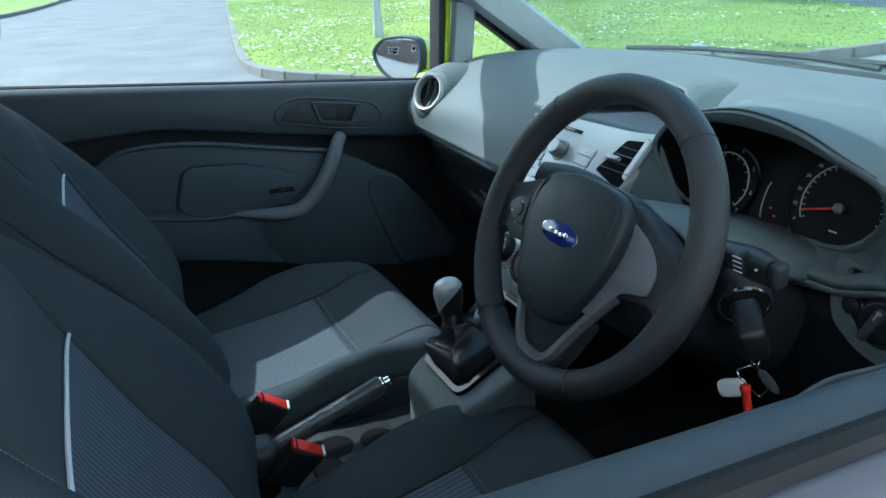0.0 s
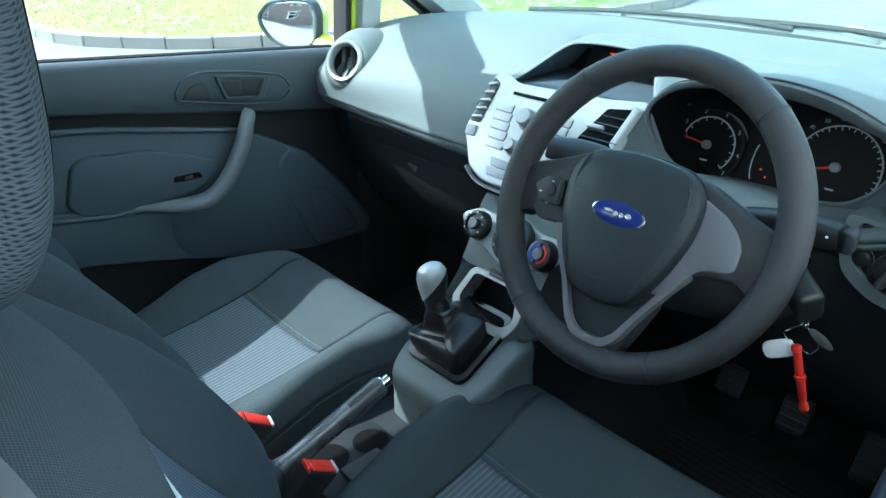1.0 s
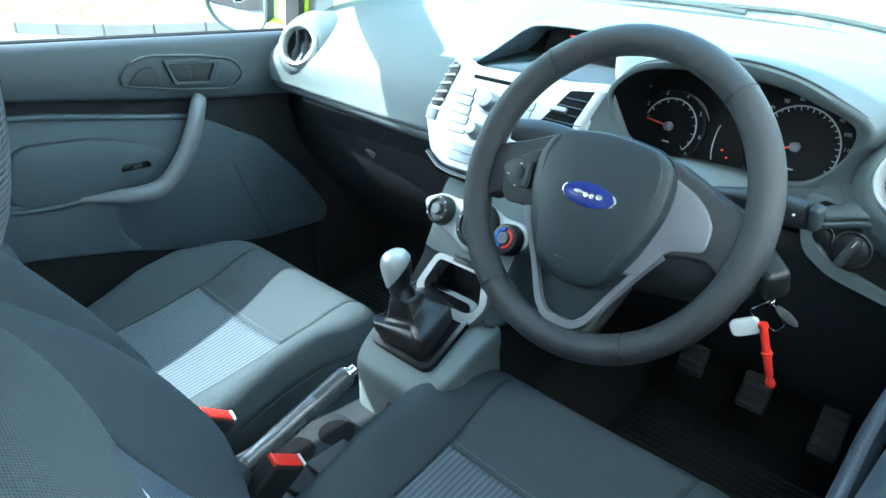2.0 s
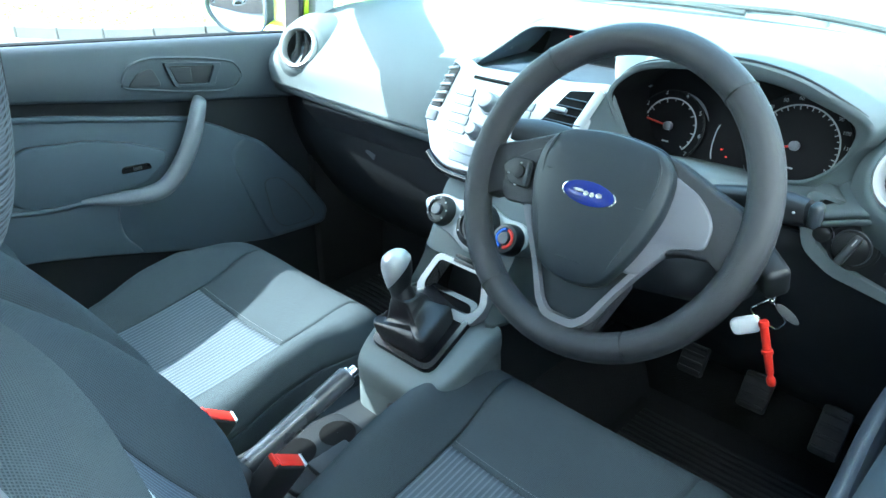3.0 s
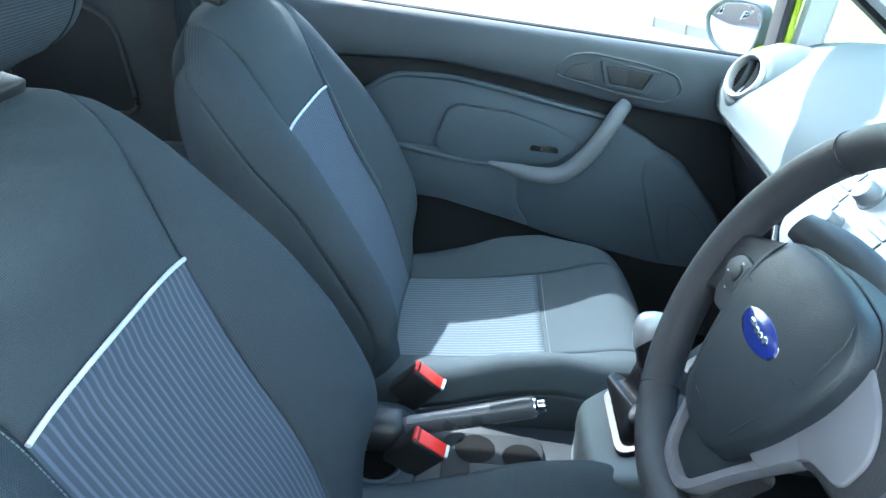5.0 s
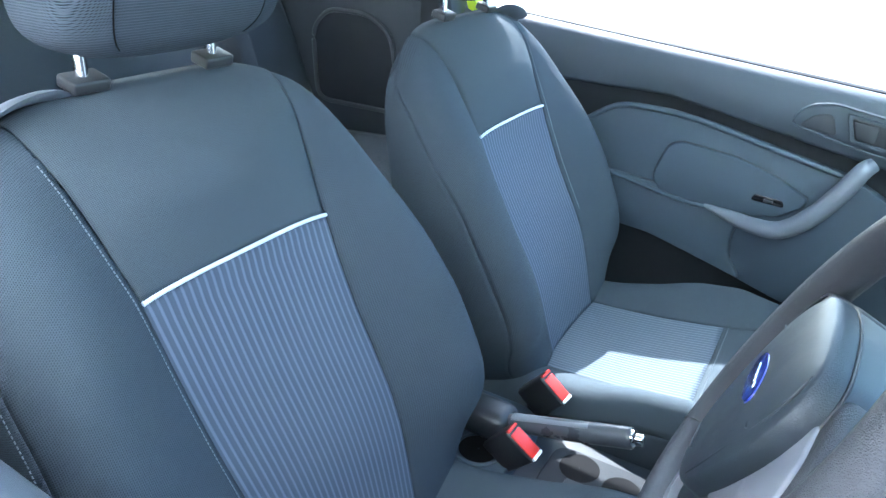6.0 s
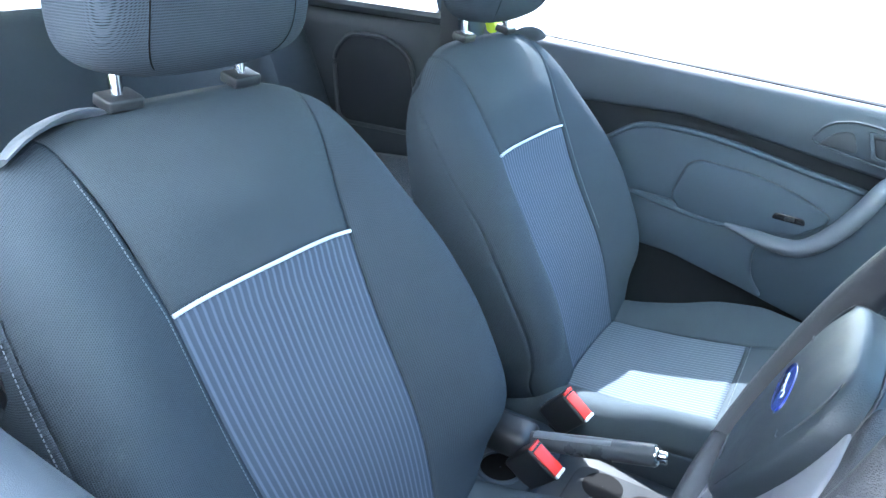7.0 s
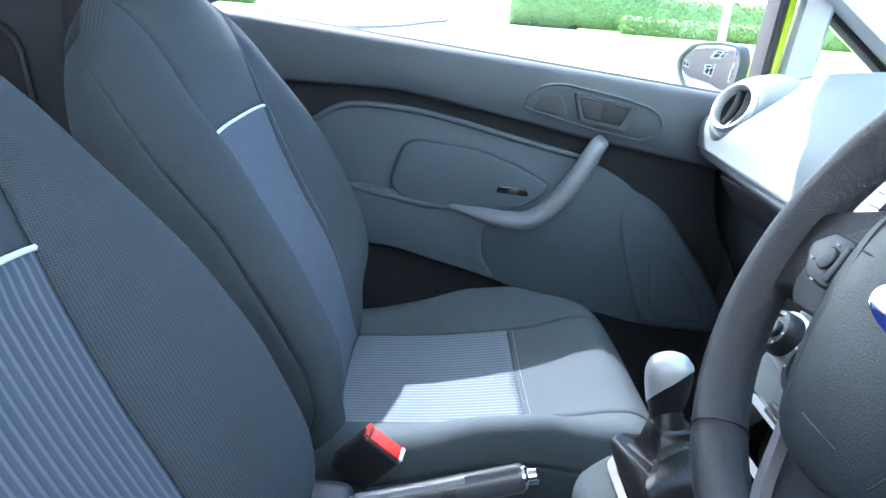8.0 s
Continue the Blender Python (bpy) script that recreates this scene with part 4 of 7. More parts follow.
    for col, x0 in ((0, -0.085), (1, 0.04)):
        for k in range(5):
            v = 0.026 - 0.0165 * k
            dx = 0.004 * k if col == 0 else -0.001 * k
            key = rounded([(x0 + dx - SX, v), (x0 + dx - SX, v - 0.0145), (x0 + dx + 0.038 - SX, v - 0.0155), (x0 + dx + 0.038 - SX, v - 0.001)], 0.003)
            c = sum(key, Vector((0, 0))) / len(key)
            part("key_gap", plate([c + (p - c) * 1.07 for p in key], STACK @ Matrix.Translation((0, 0, 0.0006)), 0.003, 0.0003), LOWER, panel)
            part("key", plate(key, STACK @ Matrix.Translation((0, 0, 0.0018)), 0.004, 0.0007), SILVER, panel)
    for x, v, r in ((-0.005, 0.006, 0.0155), (-0.008, -0.046, 0.012)):
        knob = part("knob", turned([(r * 1.25, -0.002), (r * 1.2, 0.002), (r, 0.003), (r * 0.97, 0.016), (r * 0.85, 0.019), (0.001, 0.0195)], STACK @ Matrix.Translation((x - SX, v, 0)), 28), GREYPAINT, panel, "satin grey audio knob")
        part("knob_face", turned([(r * 0.8, 0.0), (r * 0.78, 0.0008), (0.001, 0.001)], STACK @ Matrix.Translation((x - SX, v, 0.0192)), 24), SILVER, knob)
    for k in range(2):
        key = rounded([(-0.045 - SX, -0.07 - 0.017 * k), (-0.037 - SX, -0.085 - 0.017 * k), (0.013 - SX, -0.087 - 0.015 * k), (0.016 - SX, -0.072 - 0.015 * k)], 0.003)
        part("key", plate(key, STACK @ Matrix.Translation((0, 0, 0.003)), 0.005, 0.0012), GREYPAINT, panel, "grey function key")
    for k, (x, v) in enumerate(((0.07, -0.06), (0.085, -0.05), (0.1, -0.042))):
        part("key", plate(oval(0.006, 0.005, 16, x - SX, v), STACK @ Matrix.Translation((0, 0, 0.003)), 0.005, 0.0012), SILVER, panel)
    part("fascia_lip", tube([P(-0.09, -0.1, -0.004), P(-0.045, -0.121, -0.004), P(0.03, -0.123, -0.004), P(0.1, -0.117, -0.004)], 0.006, 10, 14), GLOSSY, panel, "glossy dark lower lip")
    # display in its hooded recess
    rim = smooth_path([(-0.088, 0.750, 0.990), (-0.06, 0.787, 1.018), (-0.036, 0.826, 1.045), (-0.016, 0.838, 1.053), (0.03, 0.842, 1.056), (0.08, 0.842, 1.056), (0.126, 0.838, 1.053), (0.146, 0.826, 1.045), (0.17, 0.787, 1.018), (0.198, 0.750, 0.990)], 60)
    def skin(x, z):
        lo, hi = 0.3, 0.9
        for _ in range(24):
            v = (lo + hi) / 2
            lo, hi = (v, hi) if dash_point(x, v).z > z else (lo, v)
        return dash_point(x, lo)
    def hood(u, v):
        p = rim[int(round(u * 60))]
        x = 0.055 + (p.x - 0.055) * (1 + 0.22 * v)
        q = skin(x, min(1.046, p.z - 0.002)) if p.z < 1.04 else Vector((x, 0.975, 1.05))
        a = p + Vector(((p.x - 0.055) * 0.06, 0.012, 0.010))
        return Vector(bezier((p, a, p.lerp(q, 0.6) + Vector((0, 0, 0.010)), q), v))
    part("display_hood", sheet(hood, 60, 14), DASH, th, "", 60, solid=-0.003)
    def inner(u, v):
        p = rim[int(round(u * 60))]
        return p.lerp(Vector((0.055 + (p.x - 0.055) * 0.9, 0.885, 0.999 + (p.z - 0.99) * 0.8)), v)
    part("display_lining", sheet(inner, 60, 6), TRIM, th, "", 60)
    part("display_shelf", sheet(lambda u, v: Vector((lerp(-0.088, 0.198, u) * (1 - 0.1 * v) + 0.0055 * v, lerp(0.750, 0.886, v), lerp(0.991, 0.9985, v))), 8, 4), TRIM, th, "", 60, solid=0.004)
    part("display_screen", plate(rounded([(-0.1, -0.022), (0.1, -0.022), (0.085, 0.035), (-0.085, 0.035)], 0.012), facing((0.066, 0.878, 1.018), (0, -0.97, 0.24)), 0.01, 0.002), DOORLOW, th, "dark unlit display screen")
    part("display_lamp", rbox((0.03, 0.8745, 1.038), (0.012, 0.002, 0.003), 0.0005, 1), WARN, th, "small red telltale lamp")
    return th


def cluster():
    th = thing("instrument_cluster", (0.36, 0.8, 0.9), "black instrument cluster with two dials under a curved hood", "instrument cluster")
    m = facing((0.36, 0.806, 0.95), (0, -0.96, 0.28))
    face = part("dial_panel", plate(rounded([(-0.175, -0.06), (-0.172, 0.05), (-0.12, 0.095), (-0.04, 0.1), (0.05, 0.1), (0.12, 0.09), (0.165, 0.04), (0.16, -0.05), (0.1, -0.065), (0.02, -0.07), (-0.1, -0.068)], 0.03), m, 0.01, 0.002), DIAL, th)
    for (cx, cy, r, n0, n1, step, size, red) in ((-0.098, -0.004, 0.041, 0, 7, 1, 0.009, 196), (0.082, 0.006, 0.054, 0, 130, 10, 0.0085, 190)):
        dm = m @ Matrix.Translation((cx, cy, 0.003))
        dial = part("dial", turned([(r * 1.32, 0), (r * 1.32, 0.002), (r * 1.28, 0.003), (r * 1.26, 0.0015), (0.001, 0.001)], dm, 48), DIAL, face, "black round dial")
        count = (n1 - n0) // step
        arc = []
        for k in range(count * 2 + 1):
            a = radians(225 - 270 * k / (count * 2)) if cx < 0 else radians(207 - 234 * k / (count * 2))
            d = Vector((math.cos(a), math.sin(a), 0))
            l = 0.006 if k % 2 == 0 else 0.004
            arc.append(tube([dm @ (d * (r - l) + Vector((0, 0, 0.0018))), dm @ (d * r + Vector((0, 0, 0.0018)))], 0.0007, 5))
        ang = (225, -45) if cx < 0 else (207, -27)
        arc.append(tube([dm @ Vector((math.cos(radians(lerp(ang[0], ang[1], k / 60))) * r, math.sin(radians(lerp(ang[0], ang[1], k / 60))) * r, 0.0018)) for k in range(61)], 0.0011, 5))
        part("dial_scale", join(*arc), MARK, dial, "pale dial ticks")
        for k in range(count + 1):
            a = radians(225 - 270 * k / count) if cx < 0 else radians(207 - 234 * k / count)
            q = r + 0.0085
            lettering(str(n0 + step * k), size * (1.0 if cx < 0 else 0.8), dm @ Matrix.Translation((math.cos(a) * q, math.sin(a) * q, 0.002)), MARK, dial, "numeral")
        a = radians(172) if cx < 0 else radians(197)
        tip = Vector((math.cos(a), math.sin(a), 0))
        part("needle", tube([dm @ (Vector((0, 0, 0.006))), dm @ (tip * r * 0.93 + Vector((0, 0, 0.005)))], 0.0014, 6), RED, dial, "red needle")
        part("needle_hub", turned([(0.0065, 0.002), (0.0065, 0.009), (0.005, 0.0105), (0.001, 0.011)], dm, 24), GREYPAINT, dial, "grey needle hub")
        lo = [dm @ Vector((math.cos(radians(lerp(215, 325, k / 20))) * r * 1.3, math.sin(radians(lerp(215, 325, k / 20))) * r * 1.3, 0.004)) for k in range(21)] if cx > 0 else [dm @ Vector((math.cos(radians(lerp(20, 75, k / 20))) * r * 1.5, math.sin(radians(lerp(20, 75, k / 20))) * r * 1.3, 0.004)) for k in range(21)]
        part("dial_edge", tube(lo, 0.0016, 6, taper=lambda t: 0.2 + math.sin(math.pi * t)), GREYPAINT, dial)
        part("unit_mark", rbox(dm @ Vector((0, -r * 0.55, 0.0018)), (0.011, 0.0022, 0.0008), 0.0002, 1, dm.to_3x3()), MARK, dial)
    for dx, dy in ((-0.012, -0.020), (-0.003, -0.029)):
        part("telltale", plate(oval(0.0014, 0.0012, 14, dx, dy), m @ Matrix.Translation((0, 0, 0.005)), 0.001, 0.0003), WARN, face, "lit red warning light")
    pts = [m @ Vector((-0.022 + 0.006 * math.cos(a), -0.012 + 0.026 * math.sin(a), 0.0025)) for a in [radians(lerp(110, 250, j / 10)) for j in range(11)]]
    part("fuel_arc", tube(pts, 0.0009, 5), MARK, face)
    # hood: a mouth with a rolled lip that runs back into the dashboard
    mouth = [(0.240, 0.748, 0.925, 0.0), (0.216, 0.730, 0.962, 0.0), (0.208, 0.716, 1.002, 0.001), (0.230, 0.713, 1.032, 0.002), (0.267, 0.708, 1.051, 0.006), (0.32, 0.703, 1.060, 0.010),
             (0.38, 0.70, 1.063, 0.020), (0.44, 0.70, 1.059, 0.025), (0.486, 0.706, 1.045, 0.027), (0.523, 0.735, 1.019, 0.022), (0.517, 0.772, 0.977, 0.003), (0.498, 0.782, 0.943, 0.0),
             (0.47, 0.782, 0.92, 0.0), (0.433, 0.782, 0.911, 0.0), (0.377, 0.784, 0.897, 0.0), (0.32, 0.780, 0.901, 0.0), (0.275, 0.768, 0.907, 0.0)]
    n = 96
    lip = smooth_path([q[:3] for q in mouth] + [mouth[0][:3]], n)
    band = [q.x for q in smooth_path([(q[3], 0, 0) for q in mouth] + [(0, 0, 0)], n)]
    mid = Vector((0.36, 0, 0.975))
    def dash_at(x, z):
        lo, hi = 0.5, 1.0
        for _ in range(24):
            v = (lo + hi) / 2
            lo, hi = (v, hi) if dash_point(x, v).z > z else (lo, v)
        return dash_point(x, lo)
    def brow(u, v):
        k = int(round(u * n))
        p, h = lip[k], max(0.0, band[k])
        out = Vector((p.x - mid.x, 0, p.z - mid.z)).normalized()
        face = p + out * h - Vector((0, 1.0 * h, 0))
        x = 0.36 + (p.x - 0.36) * 1.16 + (0.012 if p.x > 0.36 else -0.006)
        if p.z > 1.0:
            goal = dash_point(x, lerp(0.56, 0.44, ease((p.z - 1.0) / 0.05))) - Vector((0, 0, 0.004))
        else:
            goal = dash_at(x, max(0.892, p.z - 0.014)) + Vector((0, 0.006, -0.002))
        if v < 0.2:
            return p.lerp(face, v / 0.2) - Vector((0, 0.002 * math.sin(math.pi * v / 0.2), 0))
        t = (v - 0.2) / 0.8
        a = face + out * (0.003 if p.z > 1.0 else 0.008) + Vector((0, 0.024 if p.z > 1.0 else 0.012, 0))
        b = goal + (face - goal) * 0.35 + Vector((0, 0, -0.004 if p.z > 1.0 else 0.0))
        return Vector(bezier((face, a, b, goal), t))
    part("hood", sheet(brow, n, 22), DASH, th, "", 60, solid=-0.003)
    part("hood_seam", tube([brow(lerp(16, 50, k / 34) / n, 0.21) + Vector((0, 0, 0.0028)) for k in range(35)], 0.0014, 6), LOWER, th, "moulded hood seam")
    def wall(u, v):
        p = lip[int(round(u * n))]
        q = Vector((0.355 + (p.x - 0.355) * 0.93, 0.86, 0.965 + (p.z - 0.965) * 0.80))
        return p.lerp(q, v)
    lo, hi = 46 / n, 66 / n
    part("hood_wall", sheet(lambda u, v: wall(lerp(lo, hi, u), v), 20, 6), DASH, th, "grey hood side wall", 60)
    part("hood_lining", sheet(lambda u, v: wall((hi + (lo + 1 - hi) * u) % 1.0 if (hi + (lo + 1 - hi) * u) > 1 else hi + (lo + 1 - hi) * u, v), 76, 6), BLACK, th, "black hood lining", 60)
    return th


dashboard()
cluster()


# ---- steering column, stalks, key ----
def column():
    th = thing("steering_column", (0.353, 0.62, 0.86), "dark plastic steering column shroud with two stalks", "steering column")
    axis = Vector((0, math.cos(WA), -math.sin(WA)))
    c0 = Vector((0.353, 0.4756, 0.965))
    loops = []
    for t, rx, rz in ((0.045, 0.05, 0.045), (0.06, 0.066, 0.056), (0.11, 0.085, 0.066), (0.2, 0.1, 0.07), (0.3, 0.11, 0.075)):
        c = c0 + axis * t
        m = facing(c, -axis)
        loops.append([m @ Vector((p.x, p.y - 0.012 - 0.022 * (t > 0.06), 0)) for p in oval(rx, rz, 32, power=2.8)])
    body = part("shroud", rings(loops), LOWER, th)
    def cowl(u, v):
        a = lerp(-1, 1, u)
        y = lerp(0.575, 0.80, v)
        w = table(v, [(0, 0.075), (0.25, 0.094), (1, 0.118)])
        z = lerp(0.982, 0.908, v) - 0.012 * (1 - ease(v * 5))
        k = abs(a)
        return Vector((0.353 + math.copysign(w * math.sin(k * math.pi / 2) ** 0.9, a), y + 0.01 * k ** 4, z - 0.05 * (1 - math.cos(k * math.pi / 2)) ** 1.5))
    part("cowl", sheet(cowl, 40, 20), DASH, th, "grey upper column cowl", 60, solid=0.004)
    # right stalk: wiper lever
    line = smooth_path([(0.43, 0.592, 0.948), (0.47, 0.584, 0.957), (0.51, 0.575, 0.963), (0.541, 0.568, 0.966)], 14)
    loops = []
    for k, p in enumerate(line):
        r = table(k / 14, [(0, 0.011), (0.35, 0.0135), (0.7, 0.016), (1, 0.0135)])
        q = facing(p, (0.96, -0.2, 0.2))
        loops.append([q @ Vector((c.x * 0.85, c.y * 1.1, 0)) for c in rounded([(-r, -r * 0.55), (-r * 0.3, -r), (r * 0.6, -r), (r, 0), (r * 0.6, r), (-r * 0.3, r), (-r, r * 0.55)], r * 0.4, 3)])
    st = part("wiper_stalk", rings(loops), DARK, th, "black wiper stalk with thumb wheel")
    part("thumb_wheel", turned([(0.012, -0.007), (0.0132, -0.005), (0.0132, 0.005), (0.012, 0.007)], facing((0.505, 0.570, 0.965), (0.96, -0.2, 0.2)), 20), LOWER, st)
    for k in range(4):
        part("wheel_rib", rbox((0.507 - 0.0008 * k, 0.5565 - 0.0003 * k, 0.958 + 0.005 * k), (0.011, 0.0015, 0.0016), 0.0004, 1), MARK, st)
    part("stalk_end", rbox((0.5475, 0.5655, 0.967), (0.013, 0.02, 0.027), 0.0055, 3), COVER, st, "grey stalk end")
    part("stalk_symbol", plate(oval(0.0016, 0.0013, 14), facing((0.529, 0.5555, 0.968), (0.25, -0.93, 0.25)), 0.001, 0.0003), MARK, st)
    # left stalk: indicator lever, flat paddle
    pts = smooth_path([(0.285, 0.596, 0.945), (0.245, 0.58, 0.966), (0.21, 0.562, 0.978), (0.172, 0.543, 0.984)], 14)
    part("indicator_stalk", tube(pts, 0.022, 14, flat=0.55, up=(0, -0.6, 0.8), taper=lambda t: 0.55 + 0.5 * math.sin(math.pi * (0.15 + 0.75 * t)) ** 0.8), DARK, th, "black indicator stalk")
    # ignition barrel
    d = Vector((0.75, -0.55, -0.3)).normalized()
    m = facing(Vector((0.475, 0.612, 0.893)), d)
    part("ignition_lock", turned([(0.03, -0.04), (0.03, 0.0), (0.027, 0.004), (0.02, 0.005), (0.019, -0.004)], m, 28, False), DARK, th, "black ignition lock with chrome ring")
    part("lock_ring", turned([(0.024, 0.004), (0.0255, 0.006), (0.0275, 0.0055), (0.0285, 0.003)], m, 28, False), CHROME, th)
    part("lock_plate", turned([(0.021, 0.0), (0.02, 0.003), (0.001, 0.0035)], m, 24), DARK, th)
    return th


def key_set():
    th = thing("car_key", (0.515, 0.575, 0.90), "black car key in the ignition with tags hanging from it", "key")
    d = Vector((0.75, -0.55, -0.3)).normalized()
    m = facing(Vector((0.475, 0.612, 0.893)), d)
    fob = part("key_head", moved(rbox((0, 0, 0.04), (0.03, 0.044, 0.058), 0.008, 3), m @ Matrix.Rotation(radians(20), 4, "Z")), DARK, th)
    part("key_button", moved(rbox((0.0, -0.0225, 0.045), (0.016, 0.003, 0.022), 0.001, 1), m @ Matrix.Rotation(radians(20), 4, "Z")), GLOSSY, fob)
    hang = Vector((0.518, 0.588, 0.868))
    def ring(c, r, normal, thick, name, label, mat=CHROME):
        q = facing(c, normal)
        part(name, tube([q @ Vector((r * math.cos(a), r * math.sin(a), 0)) for a in [2 * math.pi * k / 24 for k in range(24)]], thick, 6, loop=True), mat, th, label)
    ring(hang, 0.0065, (0.6, -0.8, 0.2), 0.0012, "split_ring", "small chrome ring")
    q = facing(hang - Vector((-0.001, 0, 0.016)), (0.9, -0.3, 0.1))
    part("chain_link", tube([q @ Vector((0.005 * math.cos(a), 0.011 * math.sin(a), 0)) for a in [2 * math.pi * k / 20 for k in range(20)]], 0.0013, 6, loop=True), CHROME, th)
    q = facing(hang - Vector((0, 0, 0.037)), (0.1, -0.97, 0.2))
    tri = [q @ Vector((p.x, p.y, 0)) for p in rounded([(0, 0.014), (0.021, -0.008), (0.014, -0.02), (-0.012, -0.012), (-0.02, -0.004)], 0.004)]
    part("triangle_ring", tube(tri, 0.0009, 6, loop=True), CHROME, th, "bent chrome wire ring")
    w = facing(Vector((0.5, 0.578, 0.806)), (0.15, -0.97, 0.15)) @ Matrix.Rotation(radians(28), 4, "Z")
    part("white_tag", plate(rounded([(-0.018, -0.0105), (0.017, -0.0105), (0.017, 0.0105), (-0.018, 0.0105)], 0.009), w, 0.007, 0.003), WHITE, th, "white plastic key tag")
    r0 = Vector((0.5185, 0.577, 0.8215))
    dirn = Vector((0.032, 0.0, -0.1)).normalized()
    mm = facing(r0, -dirn, (0, 1, 0))
    prof = [(0.0065, 0.0), (0.0075, -0.002), (0.0075, -0.006), (0.006, -0.007), (0.0065, -0.036), (0.0085, -0.037), (0.0085, -0.041), (0.0065, -0.042), (0.006, -0.066), (0.0045, -0.068), (0.0045, -0.071), (0.0065, -0.073), (0.0068, -0.079), (0.0055, -0.082), (0.001, -0.083)]
    part("red_toggle", turned([(q * 0.78, h) for q, h in prof], mm, 20), RED, th, "red plastic stick key charm")
    part("dark_disc", plate(oval(0.016, 0.0055, 24), facing(Vector((0.539, 0.586, 0.835)), (0.3, -0.8, 0.5)) @ Matrix.Rotation(radians(-35), 4, "Z"), 0.002, 0.0008), LOWER, th, "thin dark token")
    return th


def light_switch():
    th = thing("light_switch_panel", (0.56, 0.765, 0.85), "black lighting switch panel in a grey surround", "switch panel")
    m = facing((0.579, 0.738, 0.857), (-0.03, -0.995, 0.06))
    o = rounded([(-0.094, 0.07), (-0.094, 0.02), (-0.084, -0.012), (-0.046, -0.036), (0.034, -0.05), (0.12, -0.056), (0.15, -0.03), (0.15, 0.045)], 0.014)
    i = rounded([(-0.076, 0.062), (-0.073, 0.018), (-0.064, -0.001), (-0.035, -0.016), (0.03, -0.033), (0.11, -0.04), (0.132, -0.02), (0.132, 0.03)], 0.012)
    rim = part("surround", hollow(o, i, m, 0.05, 0.004), DASH, th)
    face = part("switch_face", plate(i, m @ Matrix.Translation((0, 0, -0.006)), 0.01, 0.002), DARK, th)
    k = m @ Matrix.Translation((-0.026, 0.011, -0.004))
    part("bezel", turned([(0.031, 0), (0.031, 0.003), (0.029, 0.004), (0.027, 0.002), (0.001, 0.002)], k, 36), DARK, face, "round dial bezel")
    knob = part("rotary_knob", turned([(0.023, 0.002), (0.021, 0.013), (0.018, 0.015), (0.001, 0.015)], k, 32), DARK, face, "black rotary light knob")
    part("knob_grip", moved(rbox((0, 0, 0.019), (0.011, 0.044, 0.012), 0.004, 3), k @ Matrix.Rotation(radians(-22), 4, "Z")), LEVER, knob)
    part("knob_ring", tube([k @ Vector((0.0225 * math.cos(a), 0.0225 * math.sin(a), 0.006)) for a in [2 * math.pi * j / 36 for j in range(36)]], 0.0009, 6, loop=True), GREYPAINT, knob, "thin grey knob ring")
    part("grip_mark", moved(rbox((0, 0.015, 0.0253), (0.0016, 0.01, 0.0008), 0.0002, 1), k @ Matrix.Rotation(radians(-22), 4, "Z")), MARK, knob)
    for a in (70, 42, 18):
        part("switch_symbol", plate(oval(0.0032, 0.0022, 12), k @ Matrix.Translation((0.034 * math.cos(radians(a)), 0.034 * math.sin(radians(a)), 0.004)), 0.0008, 0.0002), MARK, face)
    for dx, dy in ((-0.064, 0.016), (0.026, -0.014)):
        q = m @ Matrix.Translation((dx, dy, -0.004))
        part("small_wheel", turned([(0.011, 0), (0.0105, 0.005), (0.008, 0.007), (0.001, 0.007)], q, 24), DARK, face)
        pts = [q @ Vector((0.0145 * math.cos(a), 0.0145 * math.sin(a), 0.003)) for a in [radians(lerp(-20, 110, j / 12)) for j in range(13)]]
        part("wheel_arc", tube(pts, 0.0007, 5), MARK, face)
    return th


column()
key_set()
light_switch()


# ---- centre column, gear lever, console ----
HV = facing((0.0635, 0.612, 0.778), (0, -math.cos(radians(31)), math.sin(radians(31))))


